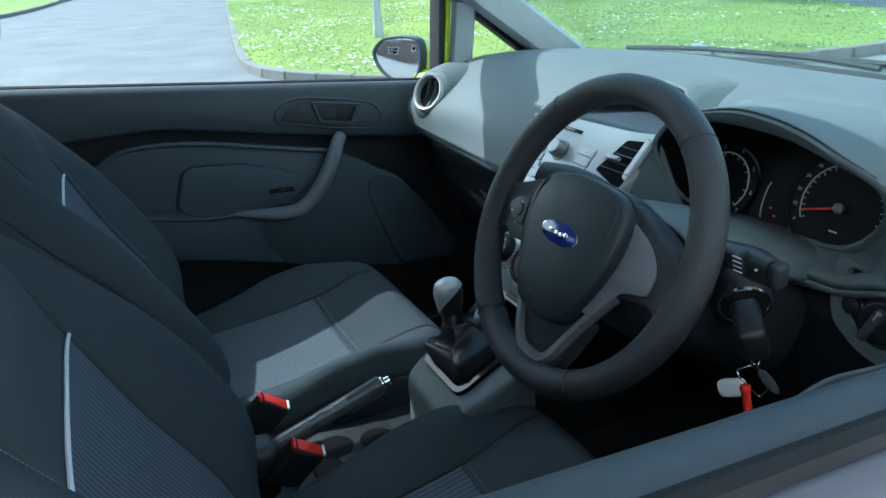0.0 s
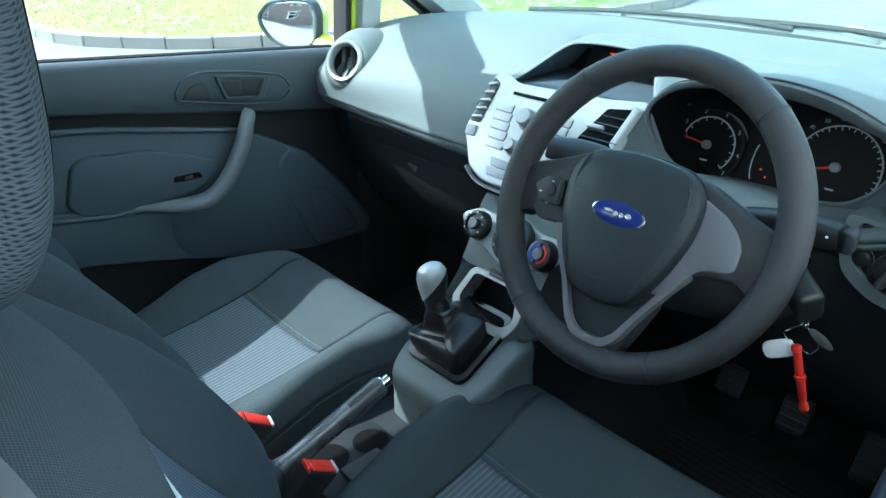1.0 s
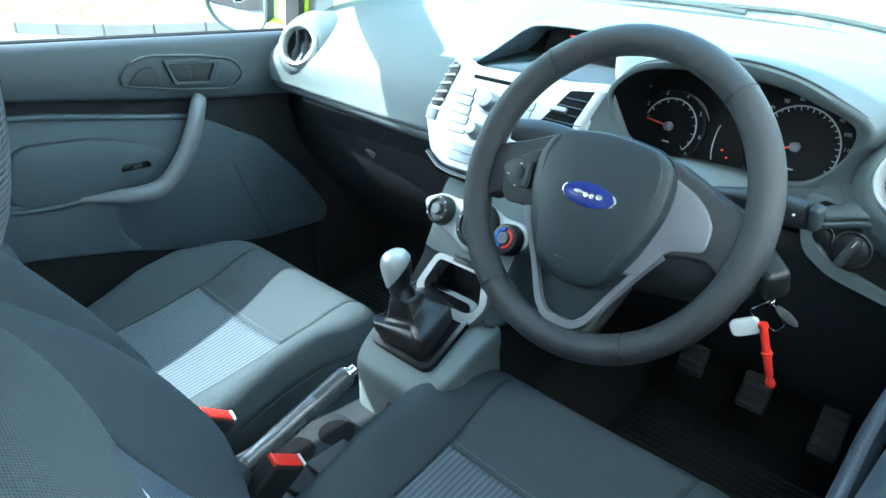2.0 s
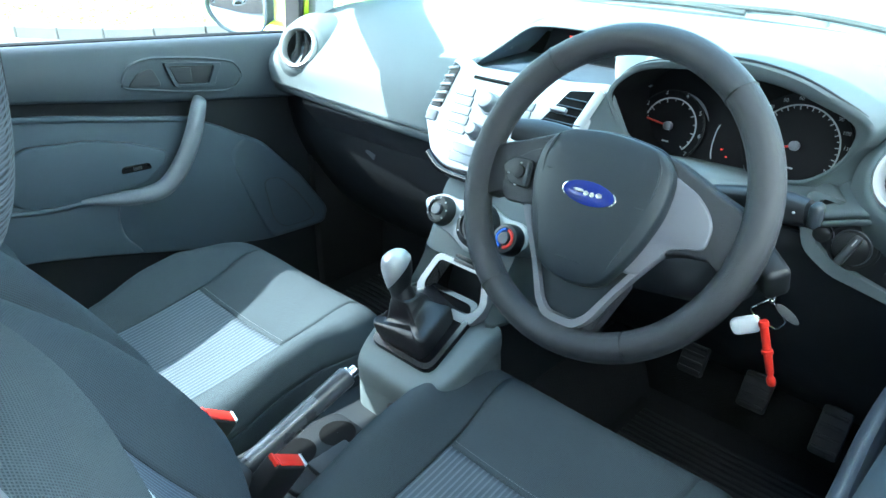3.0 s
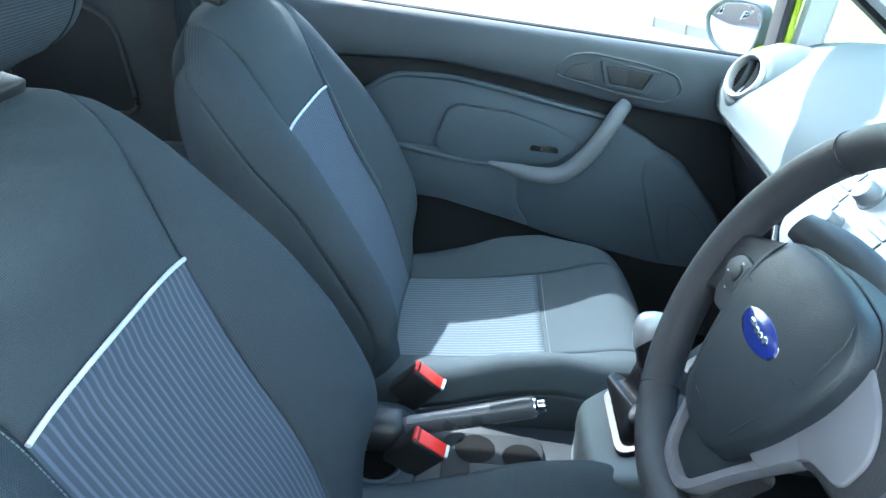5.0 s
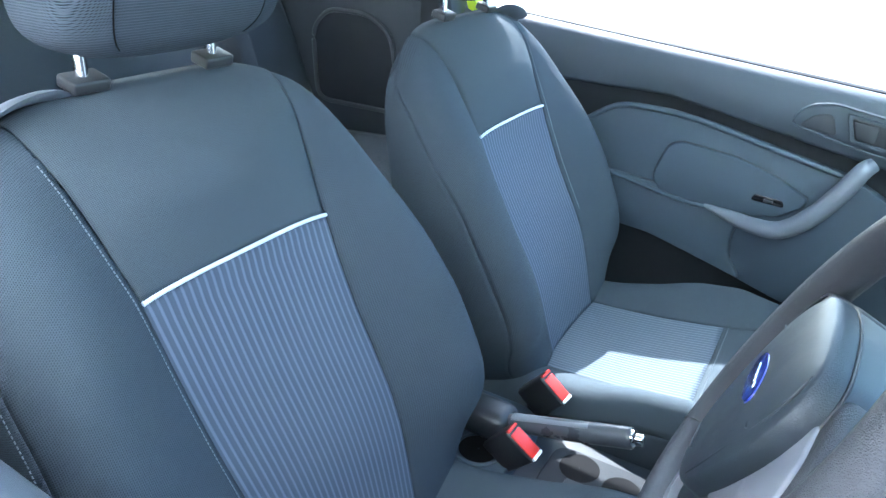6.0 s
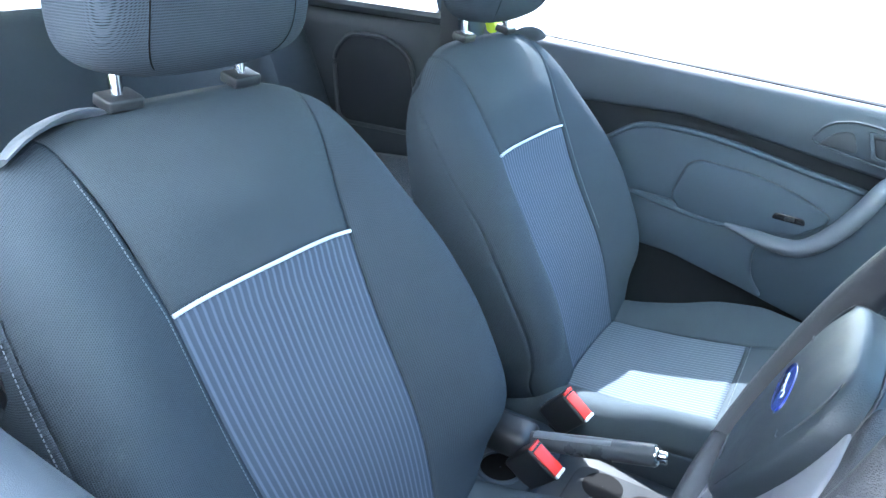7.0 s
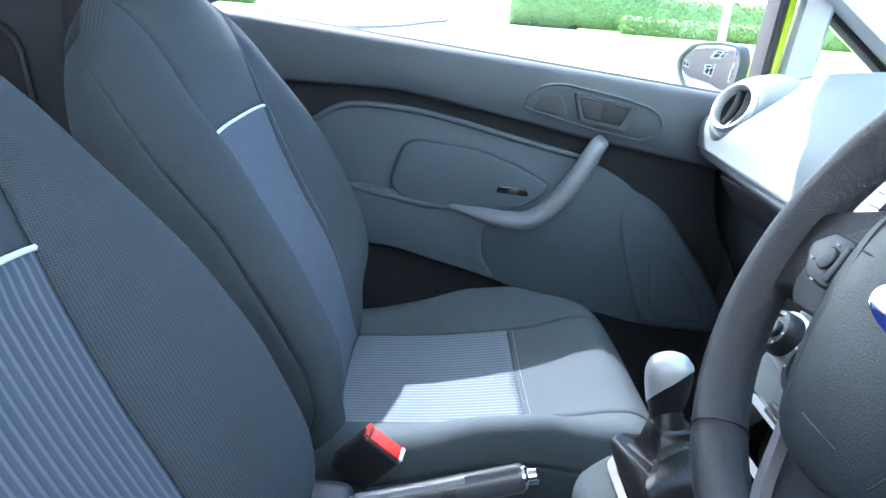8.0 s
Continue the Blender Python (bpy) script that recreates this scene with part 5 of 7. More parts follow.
def console():
    th = thing("centre_console", (0.045, 0.45, 0.4), "grey plastic centre console with heater controls and gear lever surround", "console")
    # sloping column below the audio fascia
    def slope(v):
        return bezier(((0.662, 0.872), (0.615, 0.80), (0.575, 0.71), (0.525, 0.668)), v)
    def wide(v):
        return table(v, [(0, 0.07), (0.25, 0.098), (0.6, 0.092), (1, 0.096)])
    def col(u, v):
        y, z = slope(v)
        w = wide(v)
        x = lerp(-1, 1, u)
        if abs(x) < 0.74 and 0.66 < z < 0.724:
            y += 0.1
        if abs(x) > 0.75:
            k = (abs(x) - 0.75) / 0.25
            return Vector((0.057 + math.copysign(w * (0.9 + 0.1 * math.sin(k * math.pi / 2)), x), y + 0.13 * k ** 1.6, z - 0.02 * k))
        return Vector((0.057 + x / 0.75 * w * 0.9, y, z))
    part("column", sheet(col, 40, 24), DASH, th, "", 50, solid=0.006)
    # heater controls: silver wave-shaped plate with three dials
    o = rounded([(-0.125, 0.012), (-0.085, 0.034), (-0.045, 0.03), (0.0, 0.046), (0.045, 0.028), (0.085, 0.03), (0.108, 0.002), (0.08, -0.024), (0.048, -0.028), (0.0, -0.046), (-0.045, -0.026), (-0.09, -0.02)][::-1], 0.016)
    hp = part("heater_panel", plate(o, HV @ Matrix.Translation((0, 0, 0.022)), 0.04, 0.003), SILVER, th, "silver heater control panel")
    for x, v, r, nm in ((-0.072, 0.004, 0.0235, "fan_dial"), (0.008, 0.002, 0.036, "centre_dial"), (0.071, -0.001, 0.0235, "temperature_dial")):
        q = HV @ Matrix.Translation((x, v, 0.022))
        dial = part(nm, turned([(r * 1.05, -0.002), (r * 1.05, 0.004), (r, 0.014), (r * 0.9, 0.018), (r * 0.72, 0.019), (r * 0.7, 0.016), (0.001, 0.016)], q, 36), DARK, hp, "black heater dial")
        part("dial_cap", turned([(r * 0.42, 0.015), (r * 0.42, 0.021), (r * 0.36, 0.0225), (0.001, 0.0225)], q, 28), LEVER, dial)
        if nm == "temperature_dial":
            for mat, lo, hi in ((COLD, 95, 255), (RED, -80, 80)):
                pts = [q @ Vector((r * 0.58 * math.cos(a), r * 0.58 * math.sin(a), 0.0175)) for a in [radians(lerp(lo, hi, j / 16)) for j in range(17)]]
                part("scale_arc", tube(pts, 0.0028, 6), mat, dial, "blue cold scale" if mat is COLD else "red hot scale")
        else:
            for j in range(7):
                a = radians(lerp(215, -35, j / 6))
                part("dial_mark", rbox(q @ Vector((r * 0.82 * math.cos(a), r * 0.82 * math.sin(a), 0.0188)), (0.003, 0.003, 0.001), 0.0003, 1, HV.to_3x3()), MARK, dial)
    for k in range(2):
        part("key", rbox(HV @ Vector((0.004, -0.054 - 0.008 * k, 0.018)), (0.046, 0.006, 0.006), 0.0015, 2, HV.to_3x3()), DARK, th, "black switch key")
    # open cubby with a bright surround
    o = rounded([(-0.056, -0.06), (0.054, -0.06), (0.075, -0.11), (0.056, -0.15), (-0.05, -0.154), (-0.078, -0.125)][::-1], 0.014)
    i = rounded([(-0.045, -0.07), (0.044, -0.07), (0.058, -0.114), (0.044, -0.133), (-0.038, -0.137), (-0.06, -0.118)][::-1], 0.010)
    part("cubby_surround", hollow(o, i, HV @ Matrix.Translation((0, 0, 0.02)), 0.03, 0.003), SILVER, th, "silver cubby surround")
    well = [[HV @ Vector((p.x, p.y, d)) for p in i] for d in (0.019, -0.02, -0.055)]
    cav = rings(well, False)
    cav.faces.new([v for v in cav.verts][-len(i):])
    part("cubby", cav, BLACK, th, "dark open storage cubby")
    # gear lever surround: a low prow that slopes back between the seats
    q = facing((0.06, 0.5, 0.647), (0, -0.406, 0.914))
    plan = rounded([(-0.074, -0.118), (0.078, -0.118), (0.097, -0.07), (0.103, 0.02), (0.107, 0.052), (-0.1, 0.052), (-0.098, 0.02), (-0.093, -0.07)], 0.045, 6)
    def collar(rows):
        return rings([[q @ Vector((p.x * k, p.y * k, 0)) - Vector((0, 0, drop)) for p in plan] for k, drop in rows])
    part("gear_surround", collar(((0.5, 0.0), (0.9, 0.0), (0.955, 0.001), (0.985, 0.005), (1.0, 0.012), (1.004, 0.03), (1.0, 0.034))), DASH, th, "", 60)
    part("console_side", collar(((0.97, 0.03), (0.975, 0.037), (0.988, 0.041), (1.0, 0.08), (1.02, 0.16), (1.03, 0.24))), DASH, th, "", 60)
    part("console_core", rbox((0.05, 0.80, 0.53), (0.13, 0.42, 0.5), 0.02), LOWER, th)
    # boot frame
    q = facing((0.05, 0.487, 0.646), (0, -0.406, 0.914))
    o = rounded([(-0.066, -0.066), (0.07, -0.066), (0.064, 0.078), (-0.058, 0.078)], 0.022)
    i = rounded([(-0.055, -0.055), (0.059, -0.055), (0.053, 0.067), (-0.047, 0.067)], 0.018)
    part("boot_frame", hollow(o, i, q @ Matrix.Translation((0, 0, 0.004)), 0.012, 0.004), GLOSSY, th, "glossy dark boot frame")
    # black plate stands in for the shade between frame and gaiter
    part("boot_shade_plate", plate(i, q @ Matrix.Translation((0, 0, 0.0)), 0.004, 0.0005), BLACK, th, "flat black plate for the shade under the gaiter")
    # tray between the seats, with cup holders
    part("tray", rbox((0.045, 0.30, 0.50), (0.19, 0.28, 0.03), 0.006), LOWER, th)
    o = rounded([(-0.055, -0.06), (0.145, -0.06), (0.145, 0.13), (0.12, 0.165), (-0.03, 0.165), (-0.055, 0.13)], 0.02)
    cup = part("cup_block", plate(o, Matrix.Translation((0, 0, 0.541)), 0.13, 0.006), TRIM, th)
    for x, y, r in ((0.006, 0.124, 0.032), (0.084, 0.11, 0.03)):
        part("cup_ring", turned([(r, -0.001), (r, 0.002), (r + 0.003, 0.003), (r + 0.006, 0.0015), (r + 0.007, -0.002)], Matrix.Translation((x, y, 0.542)), 36, False), TRIM, cup)
        # no hole here: a flat black disc paints the cup's inner shade
        part("cup_shade_disc", turned([(r, 0.0012), (0.001, 0.0013)], Matrix.Translation((x, y, 0.542)), 36, False), BLACK, cup, "flat black disc for the shade in a cup holder")
    # the coin well's shade, painted as a black plate on the top
    part("coin_shade_plate", plate(rounded([(-0.015, 0.03), (0.055, 0.03), (0.048, 0.078), (-0.008, 0.078)], 0.008), Matrix.Translation((0, 0, 0.543)), 0.004, 0.001), BLACK, cup, "flat black plate for the shade in the coin well")
    tray = part("pen_tray", plate(rounded([(-0.015, 0.2), (0.1, 0.2), (0.1, 0.35), (-0.015, 0.35)], 0.025), Matrix.Translation((0, 0, 0.525)), 0.02, 0.003), DOORLOW, th, "black tray insert")
    part("tray_lug", rbox((0.078, 0.275, 0.53), (0.04, 0.07, 0.012), 0.004), REARTRIM, tray, "grey tray divider")
    for x, y, r in ((0.02, 0.248, 0.03), (0.032, 0.316, 0.028)):
        # flat discs; black colour replaces the shade of round hollows
        part("tray_shade_disc", turned([(r, 0.0), (0.001, 0.0004)], Matrix.Translation((x, y, 0.5258)), 30, False), BLACK, tray, "flat black disc for the shade in a tray well")
    part("power_socket", turned([(0.014, 0), (0.014, 0.006), (0.011, 0.008), (0.01, 0.003), (0.001, 0.002)], facing((0.075, 0.397, 0.545), (0, -1, 0.2)), 24), DARK, th, "black power socket")
    return th


def gear_lever():
    th = thing("gear_lever", (0.03, 0.485, 0.64), "gear lever with silver-capped knob in a black leather gaiter", "gear lever")
    # pleated gaiter
    base_c, top_c = Vector((0.05, 0.487, 0.642)), Vector((0.022, 0.478, 0.70))
    loops = []
    n = 64
    base_o = rounded([(-0.052, -0.05), (0.048, -0.05), (0.042, 0.061), (-0.044, 0.061)], 0.016, 15)
    base_o = [base_o[i * len(base_o) // n] for i in range(n)]
    for k in range(29):
        t = k / 28
        c = base_c.lerp(top_c, t)
        lp = []
        for i, p in enumerate(base_o):
            a = math.atan2(p.y, p.x)
            rad = lerp(0.023, p.length, table(t, [(0, 0.92), (0.12, 1.02), (0.25, 0.98), (0.42, 0.86), (0.6, 0.5), (0.8, 0.15), (1, 0.0)]))
            fold = 0.013 * math.sin(math.pi * t) * math.sin(3 * a + 0.8 + 2 * t) + 0.008 * math.sin(math.pi * t) * math.sin(5 * a - 4 * t) + 0.003 * math.sin(math.pi * t) * math.sin(11 * a + 9 * t)
            sag = 0.016 * math.sin(2 * math.pi * t) * (0.5 + 0.5 * math.cos(a + 2.2))
            rad += fold
            lp.append((c.x + rad * math.cos(a), c.y + rad * math.sin(a), c.z + 0.38 * p.y * (1 - t) + sag - 0.004))
        loops.append(lp)
    part("gaiter", rings(loops), BOOT, th, "black leather gear gaiter", 80)
    part("lever", tube([top_c - Vector((0, 0, 0.02)), (0.016, 0.477, 0.698), (0.013, 0.475, 0.708)], 0.019, 18, 8, taper=lambda t: 1.05 - 0.25 * t), BOOT, th)
    # knob: tall rounded grip, silver cap
    loops = []
    axis = Vector((-0.09, -0.03, 1)).normalized()
    m = facing((0.0125, 0.475, 0.690), axis, (0, 1, 0)) @ Matrix.Scale(1.03, 4)
    shape = ((0, 0.0135, 0.014), (0.012, 0.0145, 0.016), (0.026, 0.0172, 0.0195), (0.042, 0.0198, 0.0225), (0.056, 0.0207, 0.0238), (0.067, 0.0185, 0.0215), (0.0745, 0.013, 0.0155), (0.078, 0.005, 0.006))
    for h, rx, ry in shape:
        loops.append([m @ Vector((p.x, p.y, h)) for p in oval(rx, ry, 32, power=2.3)])
    knob = part("knob", rings(loops), DARK, th, "", 70)
    loops = []
    for k in range(13):
        t = k / 12
        lp = []
        for p in oval(1, 1, 32, power=2.3):
            h = lerp(0.042 + 0.014 * p.x + 0.017 * p.y, 0.0775, t)
            j = max(i for i in range(len(shape) - 1) if shape[i][0] <= h)
            s = (h - shape[j][0]) / (shape[j + 1][0] - shape[j][0])
            rx, ry = lerp(shape[j][1], shape[j + 1][1], s) + 0.0011, lerp(shape[j][2], shape[j + 1][2], s) + 0.0011
            lp.append(m @ Vector((p.x * rx, p.y * ry, h + 0.0012 * t)))
        loops.append(lp)
    part("knob_cap", rings(loops, True), KNOBCAP, knob, "satin silver knob cap", 70)
    return th


def handbrake():
    th = thing("handbrake", (0.06, 0.12, 0.55), "dark plastic handbrake lever with a chrome release button", "handbrake")
    pts = [(0.058, 0.09, 0.575), (0.06, 0.17, 0.600), (0.0615, 0.24, 0.622), (0.0625, 0.30, 0.641), (0.063, 0.322, 0.648)]
    lev = part("lever_grip", tube(pts, 0.0138, 16, 24, flat=1.1, taper=lambda t: 0.85 + 0.2 * ease(t * 2) - (0.12 if t > 0.97 else 0)), LEVER, th)
    part("grip_inlay", tube([(0.061, 0.15, 0.6065), (0.062, 0.21, 0.6255), (0.063, 0.262, 0.6425)], 0.0085, 10, 12, flat=0.35), GREYPAINT, lev, "grey grip inlay")
    d = Vector((0.001, 0.022, 0.005)).normalized()
    part("release_button", turned([(0.0125, -0.004), (0.0125, 0.002), (0.0105, 0.004), (0.0085, 0.005), (0.0085, 0.0135), (0.0065, 0.0155), (0.001, 0.016)], facing((0.063, 0.322, 0.648), d), 24), CHROME, lev, "chrome release button")
    part("lever_boot", rbox((0.057, 0.10, 0.585), (0.06, 0.10, 0.05), 0.018, 3), DARK, th)
    return th


def buckle(at, turn, label):
    th = thing("seat_belt_buckle", (at[0], at[1], at[2] - 0.06), label, "belt buckle", "belt buckles")
    r = Euler([radians(a) for a in turn]).to_matrix()
    a = Vector(at)
    body = part("buckle_body", rbox(a, (0.027, 0.056, 0.075), 0.005, 3, r), DARK, th)
    part("release_button", rbox(a + r @ Vector((0, 0.002, 0.0365)), (0.02, 0.044, 0.006), 0.002, 2, r), RED, body, "red release button")
    for s in (-1, 1):
        part("buckle_corner", rbox(a + r @ Vector((0, s * 0.0255, 0.037)), (0.02, 0.005, 0.007), 0.0015, 2, r), WHITE if s > 0 else RED, body)
    part("buckle_stalk", tube([a + r @ Vector((0, 0, -0.03)), a + Vector((0, -0.02, -0.10)), a + Vector((0, -0.03, -0.16))], 0.012, 8, 6, flat=0.5), DARK, th)
    return th


console()
gear_lever()
handbrake()
buckle((0.092, 0.165, 0.578), (-38, 14, -8), "black belt buckle with red button beside the driver seat")
buckle((-0.058, 0.152, 0.572), (-38, 10, -10), "black belt buckle with red button beside the passenger seat")


# ---- pedals and mats ----
def pedal(x, y, z, w, h, tilt, label):
    th = thing("pedal", (x, y + 0.1, z - 0.05), label, "pedal", "pedals")
    r = Matrix.Rotation(radians(tilt), 3, "X")
    pad = part("pad", rbox((x, y, z), (w, 0.016, h), 0.006, 2, r), RUBBER, th)
    for k in range(4):
        part("pad_rib", rbox(Vector((x, y, z)) + r @ Vector((0, -0.009, lerp(-0.35, 0.35, k / 3) * h)), (w * 0.85, 0.004, 0.006), 0.001, 1, r), RUBBER, pad)
    part("arm", tube([(x, y + 0.006, z), (x, y + 0.06, z + 0.1), (x, y + 0.05, z + 0.24)], 0.009, 8, 8), DARK, th)
    return th


pedal(0.325, 0.90, 0.505, 0.048, 0.062, -28, "black rubber clutch pedal")
pedal(0.44, 0.90, 0.49, 0.05, 0.066, -28, "black rubber brake pedal")
pedal(0.565, 0.90, 0.475, 0.046, 0.085, -30, "black rubber accelerator pedal")


def mat(x, label):
    th = thing("floor_mat", (x, 0.72, 0.302), label, "floor mat", "floor mats")
    base = part("mat_base", rbox((x, 0.72, 0.307), (0.44, 0.5, 0.01), 0.004), CARPET, th)
    for k in range(28):
        part("mat_rib", rbox((x, 0.5 + 0.016 * k, 0.3135), (0.38, 0.007, 0.005), 0.0015, 1), RUBBER, base)


mat(0.42, "black ribbed floor mat in the driver footwell")
mat(-0.4, "black ribbed floor mat in the passenger footwell")


# ---- doors ----
def belt(y, s=-1):
    return 1.042 - 0.092 * y - (0.009 if s > 0 else 0)


def door(s, label):
    """A long two-door car's door; s = -1 passenger, 1 driver."""
    X = lambda d: 0.02 + s * d
    th = thing("door_1" if s < 0 else "door_2", (X(0.7), 0.25, 0.35), label, "car door", "", "structure")
    m = lambda d: facing((X(d), 0, 0), (-s, 0, 0))
    flip = lambda pts: [(-s * y, z) for y, z in pts]

    def upper(u, v):
        y = lerp(-0.36, 0.86, u)
        band = table(y, [(-0.36, 0.945), (0.11, 0.945), (0.2, 0.933), (0.36, 0.904), (0.52, 0.875), (0.71, 0.846), (0.86, 0.82)])
        b = belt(y, s)
        if v < 0.35:
            t = v / 0.35
            d, z = bezier(((0.742, b - 0.012), (0.728, b + 0.006), (0.702, b + 0.004), (0.692, b - 0.014)), t)
        else:
            t = (v - 0.35) / 0.65
            d, z = bezier(((0.692, b - 0.014), (0.683, b - 0.035), (0.672, band + 0.03), (0.684, band - 0.004)), t)
        return Vector((X(d), y, z))
    up = part("upper_panel", sheet(upper, 48, 24), UPPERTRIM, th, "", 60, solid=-0.004)
    part("base_panel", sheet(lambda u, v: Vector((X(lerp(0.705, 0.72, v)), lerp(-0.36, 1.15, u), lerp(1.0 - 0.1 * u, 0.27, v))), 12, 12), DOORLOW, th, "", 60, solid=-0.02)
    mid = rounded(flip([(-0.2, 0.80), (-0.03, 0.868), (0.04, 0.908), (0.14, 0.91), (0.233, 0.897), (0.37, 0.867), (0.5, 0.84), (0.58, 0.80), (0.665, 0.742), (0.76, 0.635), (0.835, 0.52), (0.82, 0.49), (0.65, 0.50), (0.42, 0.553), (0.30, 0.59), (0.14, 0.632), (-0.2, 0.66)]), 0.02, 3)
    mp = part("mid_panel", plate(mid, m(0.682), 0.035, 0.007, levels=5), TRIM, th, "", 50)
    lipline = [Vector((X(0.681), y, z)) for y, z in [(-0.03, 0.866), (0.04, 0.906), (0.14, 0.908), (0.233, 0.895), (0.37, 0.865), (0.5, 0.838)]]
    part("panel_lip", tube(lipline, 0.006, 10, 40), TRIM, mp)
    arm = rounded(flip([(0.128, 0.765), (0.152, 0.842), (0.178, 0.854), (0.29, 0.842), (0.37, 0.818), (0.44, 0.784), (0.435, 0.765), (0.39, 0.733), (0.26, 0.722), (0.15, 0.740)]), 0.014, 4)
    c = sum(arm, Vector((0, 0))) / len(arm)
    part("armrest_gap", plate(arm, m(0.6765), 0.014, 0.002), LOWER, mp)
    part("armrest_panel", plate([c + (p - c) * 0.993 for p in arm], m(0.670), 0.02, 0.006, levels=5), TRIM, mp, "", 50)
    part("armrest_ledge", tube([(X(0.676), -0.12, 0.768), (X(0.673), 0.03, 0.758), (X(0.672), 0.12, 0.742), (X(0.672), 0.2, 0.728), (X(0.674), 0.28, 0.724)], 0.0065, 12, 24, flat=0.8), TRIM, mp)
    # the panel stands proud round the map pocket, which lies back below the pull
    low = rounded(flip([(-0.2, 0.768), (0.0, 0.764), (0.13, 0.756), (0.2, 0.735), (0.27, 0.728), (0.33, 0.712), (0.315, 0.675), (0.32, 0.625), (0.355, 0.578), (0.30, 0.594), (0.14, 0.636), (-0.2, 0.664)]), 0.018, 4)
    part("lower_swell", plate(low, m(0.672), 0.02, 0.01, levels=6), TRIM, mp, "", 50)
    spk = rounded(flip([(0.585, 0.755), (0.62, 0.776), (0.672, 0.745), (0.767, 0.638), (0.842, 0.522), (0.826, 0.486), (0.665, 0.496), (0.645, 0.53), (0.605, 0.64), (0.58, 0.72)]), 0.018, 4)
    swell = part("speaker_swell", plate(spk, m(0.678), 0.026, 0.018, levels=7), TRIM, mp, "", 50)
    grille = rounded(flip([(0.655, 0.655), (0.70, 0.652), (0.752, 0.592), (0.79, 0.525), (0.775, 0.515), (0.70, 0.518), (0.672, 0.545)]), 0.02, 4)
    part("speaker_seam", tube([m(0.678) @ Vector((p.x, p.y, 0.0)) for p in grille], 0.0011, 6, loop=True), LOWER, swell, "thin speaker cover outline")
    # latch
    o = rounded(flip([(0.368, 0.927), (0.392, 0.965), (0.435, 0.975), (0.55, 0.957), (0.622, 0.938), (0.64, 0.903), (0.605, 0.879), (0.5, 0.896)]), 0.02, 4)
    c = sum(o, Vector((0, 0))) / len(o)
    bezel = part("latch_bezel", plate(o, m(0.676), 0.03, 0.004), UPPERTRIM, th, "", 50)
    part("bezel_rim", tube([m(0.675) @ Vector((p.x, p.y, 0)) for p in o], 0.0024, 8, loop=True), UPPERTRIM, bezel)
    o2 = rounded(flip([(0.462, 0.962), (0.588, 0.943), (0.565, 0.897), (0.478, 0.91)]), 0.006, 3)
    i2 = rounded(flip([(0.472, 0.954), (0.57, 0.939), (0.552, 0.905), (0.485, 0.915)]), 0.005, 3)
    part("latch_frame", hollow(o2, i2, m(0.668), 0.012, 0.002), UPPERTRIM, bezel)
    part("latch_well", plate(i2, m(0.6745), 0.003, 0.0006), DARK, bezel, "dark latch recess")
    part("latch_lever", plate(rounded(flip([(0.474, 0.95), (0.52, 0.943), (0.518, 0.912), (0.487, 0.917)]), 0.004, 3), m(0.6715), 0.004, 0.0015), LOWER, bezel)
    part("speaker_dome", plate(rounded(flip([(0.385, 0.925), (0.41, 0.95), (0.44, 0.955), (0.455, 0.915)]), 0.01, 3), m(0.6735), 0.004, 0.002), LOWER, bezel)
    # pull handle
    pts = smooth_path([(X(0.67), 0.527, 0.876), (X(0.655), 0.513, 0.864), (X(0.645), 0.487, 0.815), (X(0.642), 0.45, 0.76), (X(0.642), 0.405, 0.722), (X(0.648), 0.355, 0.716), (X(0.66), 0.30, 0.722), (X(0.671), 0.25, 0.729)], 48)
    part("pull_handle", tube(pts, 0.0170, 14, flat=0.62, up=(-s, 0, 0.45), taper=lambda t: 0.75 + 0.35 * math.sin(math.pi * min(1, 0.08 + t)) - 2.4 * max(0, t - 0.8)), PULL, th, "satin grey door pull handle")
    # window switch
    sw = rounded(flip([(0.335, 0.762), (0.34, 0.776), (0.395, 0.772), (0.40, 0.758)]), 0.006, 3)
    wells = part("switch_well", plate(sw, m(0.6690), 0.006, 0.001), GLOSSY, mp, "black window switch")
    part("switch_rocker", rbox((X(0.6665), 0.369, 0.767), (0.006, 0.018, 0.007), 0.002, 2), DARK, wells)
    # waist seal and painted skin
    part("waist_seal", tube([(X(0.748), lerp(-0.36, 0.8, k / 12), belt(lerp(-0.36, 0.8, k / 12)) - 0.008) for k in range(13)], 0.011, 8), SEAL, th, "black rubber waist seal")
    part("waist_moulding", sheet(lambda u, v: Vector((X(lerp(0.757, 0.812, v)), lerp(-0.36, 0.86, u), belt(lerp(-0.36, 0.86, u)) - 0.008 - 0.02 * v - 0.05 * v ** 3)), 24, 10), LOWER if s < 0 else MOULDING, th, "dark grey waist moulding", solid=-0.004)
    part("outer_skin", sheet(lambda u, v: Vector((X(lerp(0.812, 0.80, v) + 0.035 * math.sin(math.pi * v)), lerp(-0.36, 0.92, u), lerp(belt(lerp(-0.36, 0.92, u)) - 0.078, 0.33, v))), 24, 16), LIME, th, "lime green painted door skin", solid=0.003)
    part("outer_handle", tube([(X(0.845), -0.28, 0.87), (X(0.865), -0.24, 0.875), (X(0.868), -0.16, 0.87), (X(0.845), -0.12, 0.862)], 0.012, 10, 16), LIME, th, "lime green outer door handle")
    return th


door(-1, "dark plastic-lined passenger door, closed")
door(1, "dark plastic-lined driver door, window wound down")


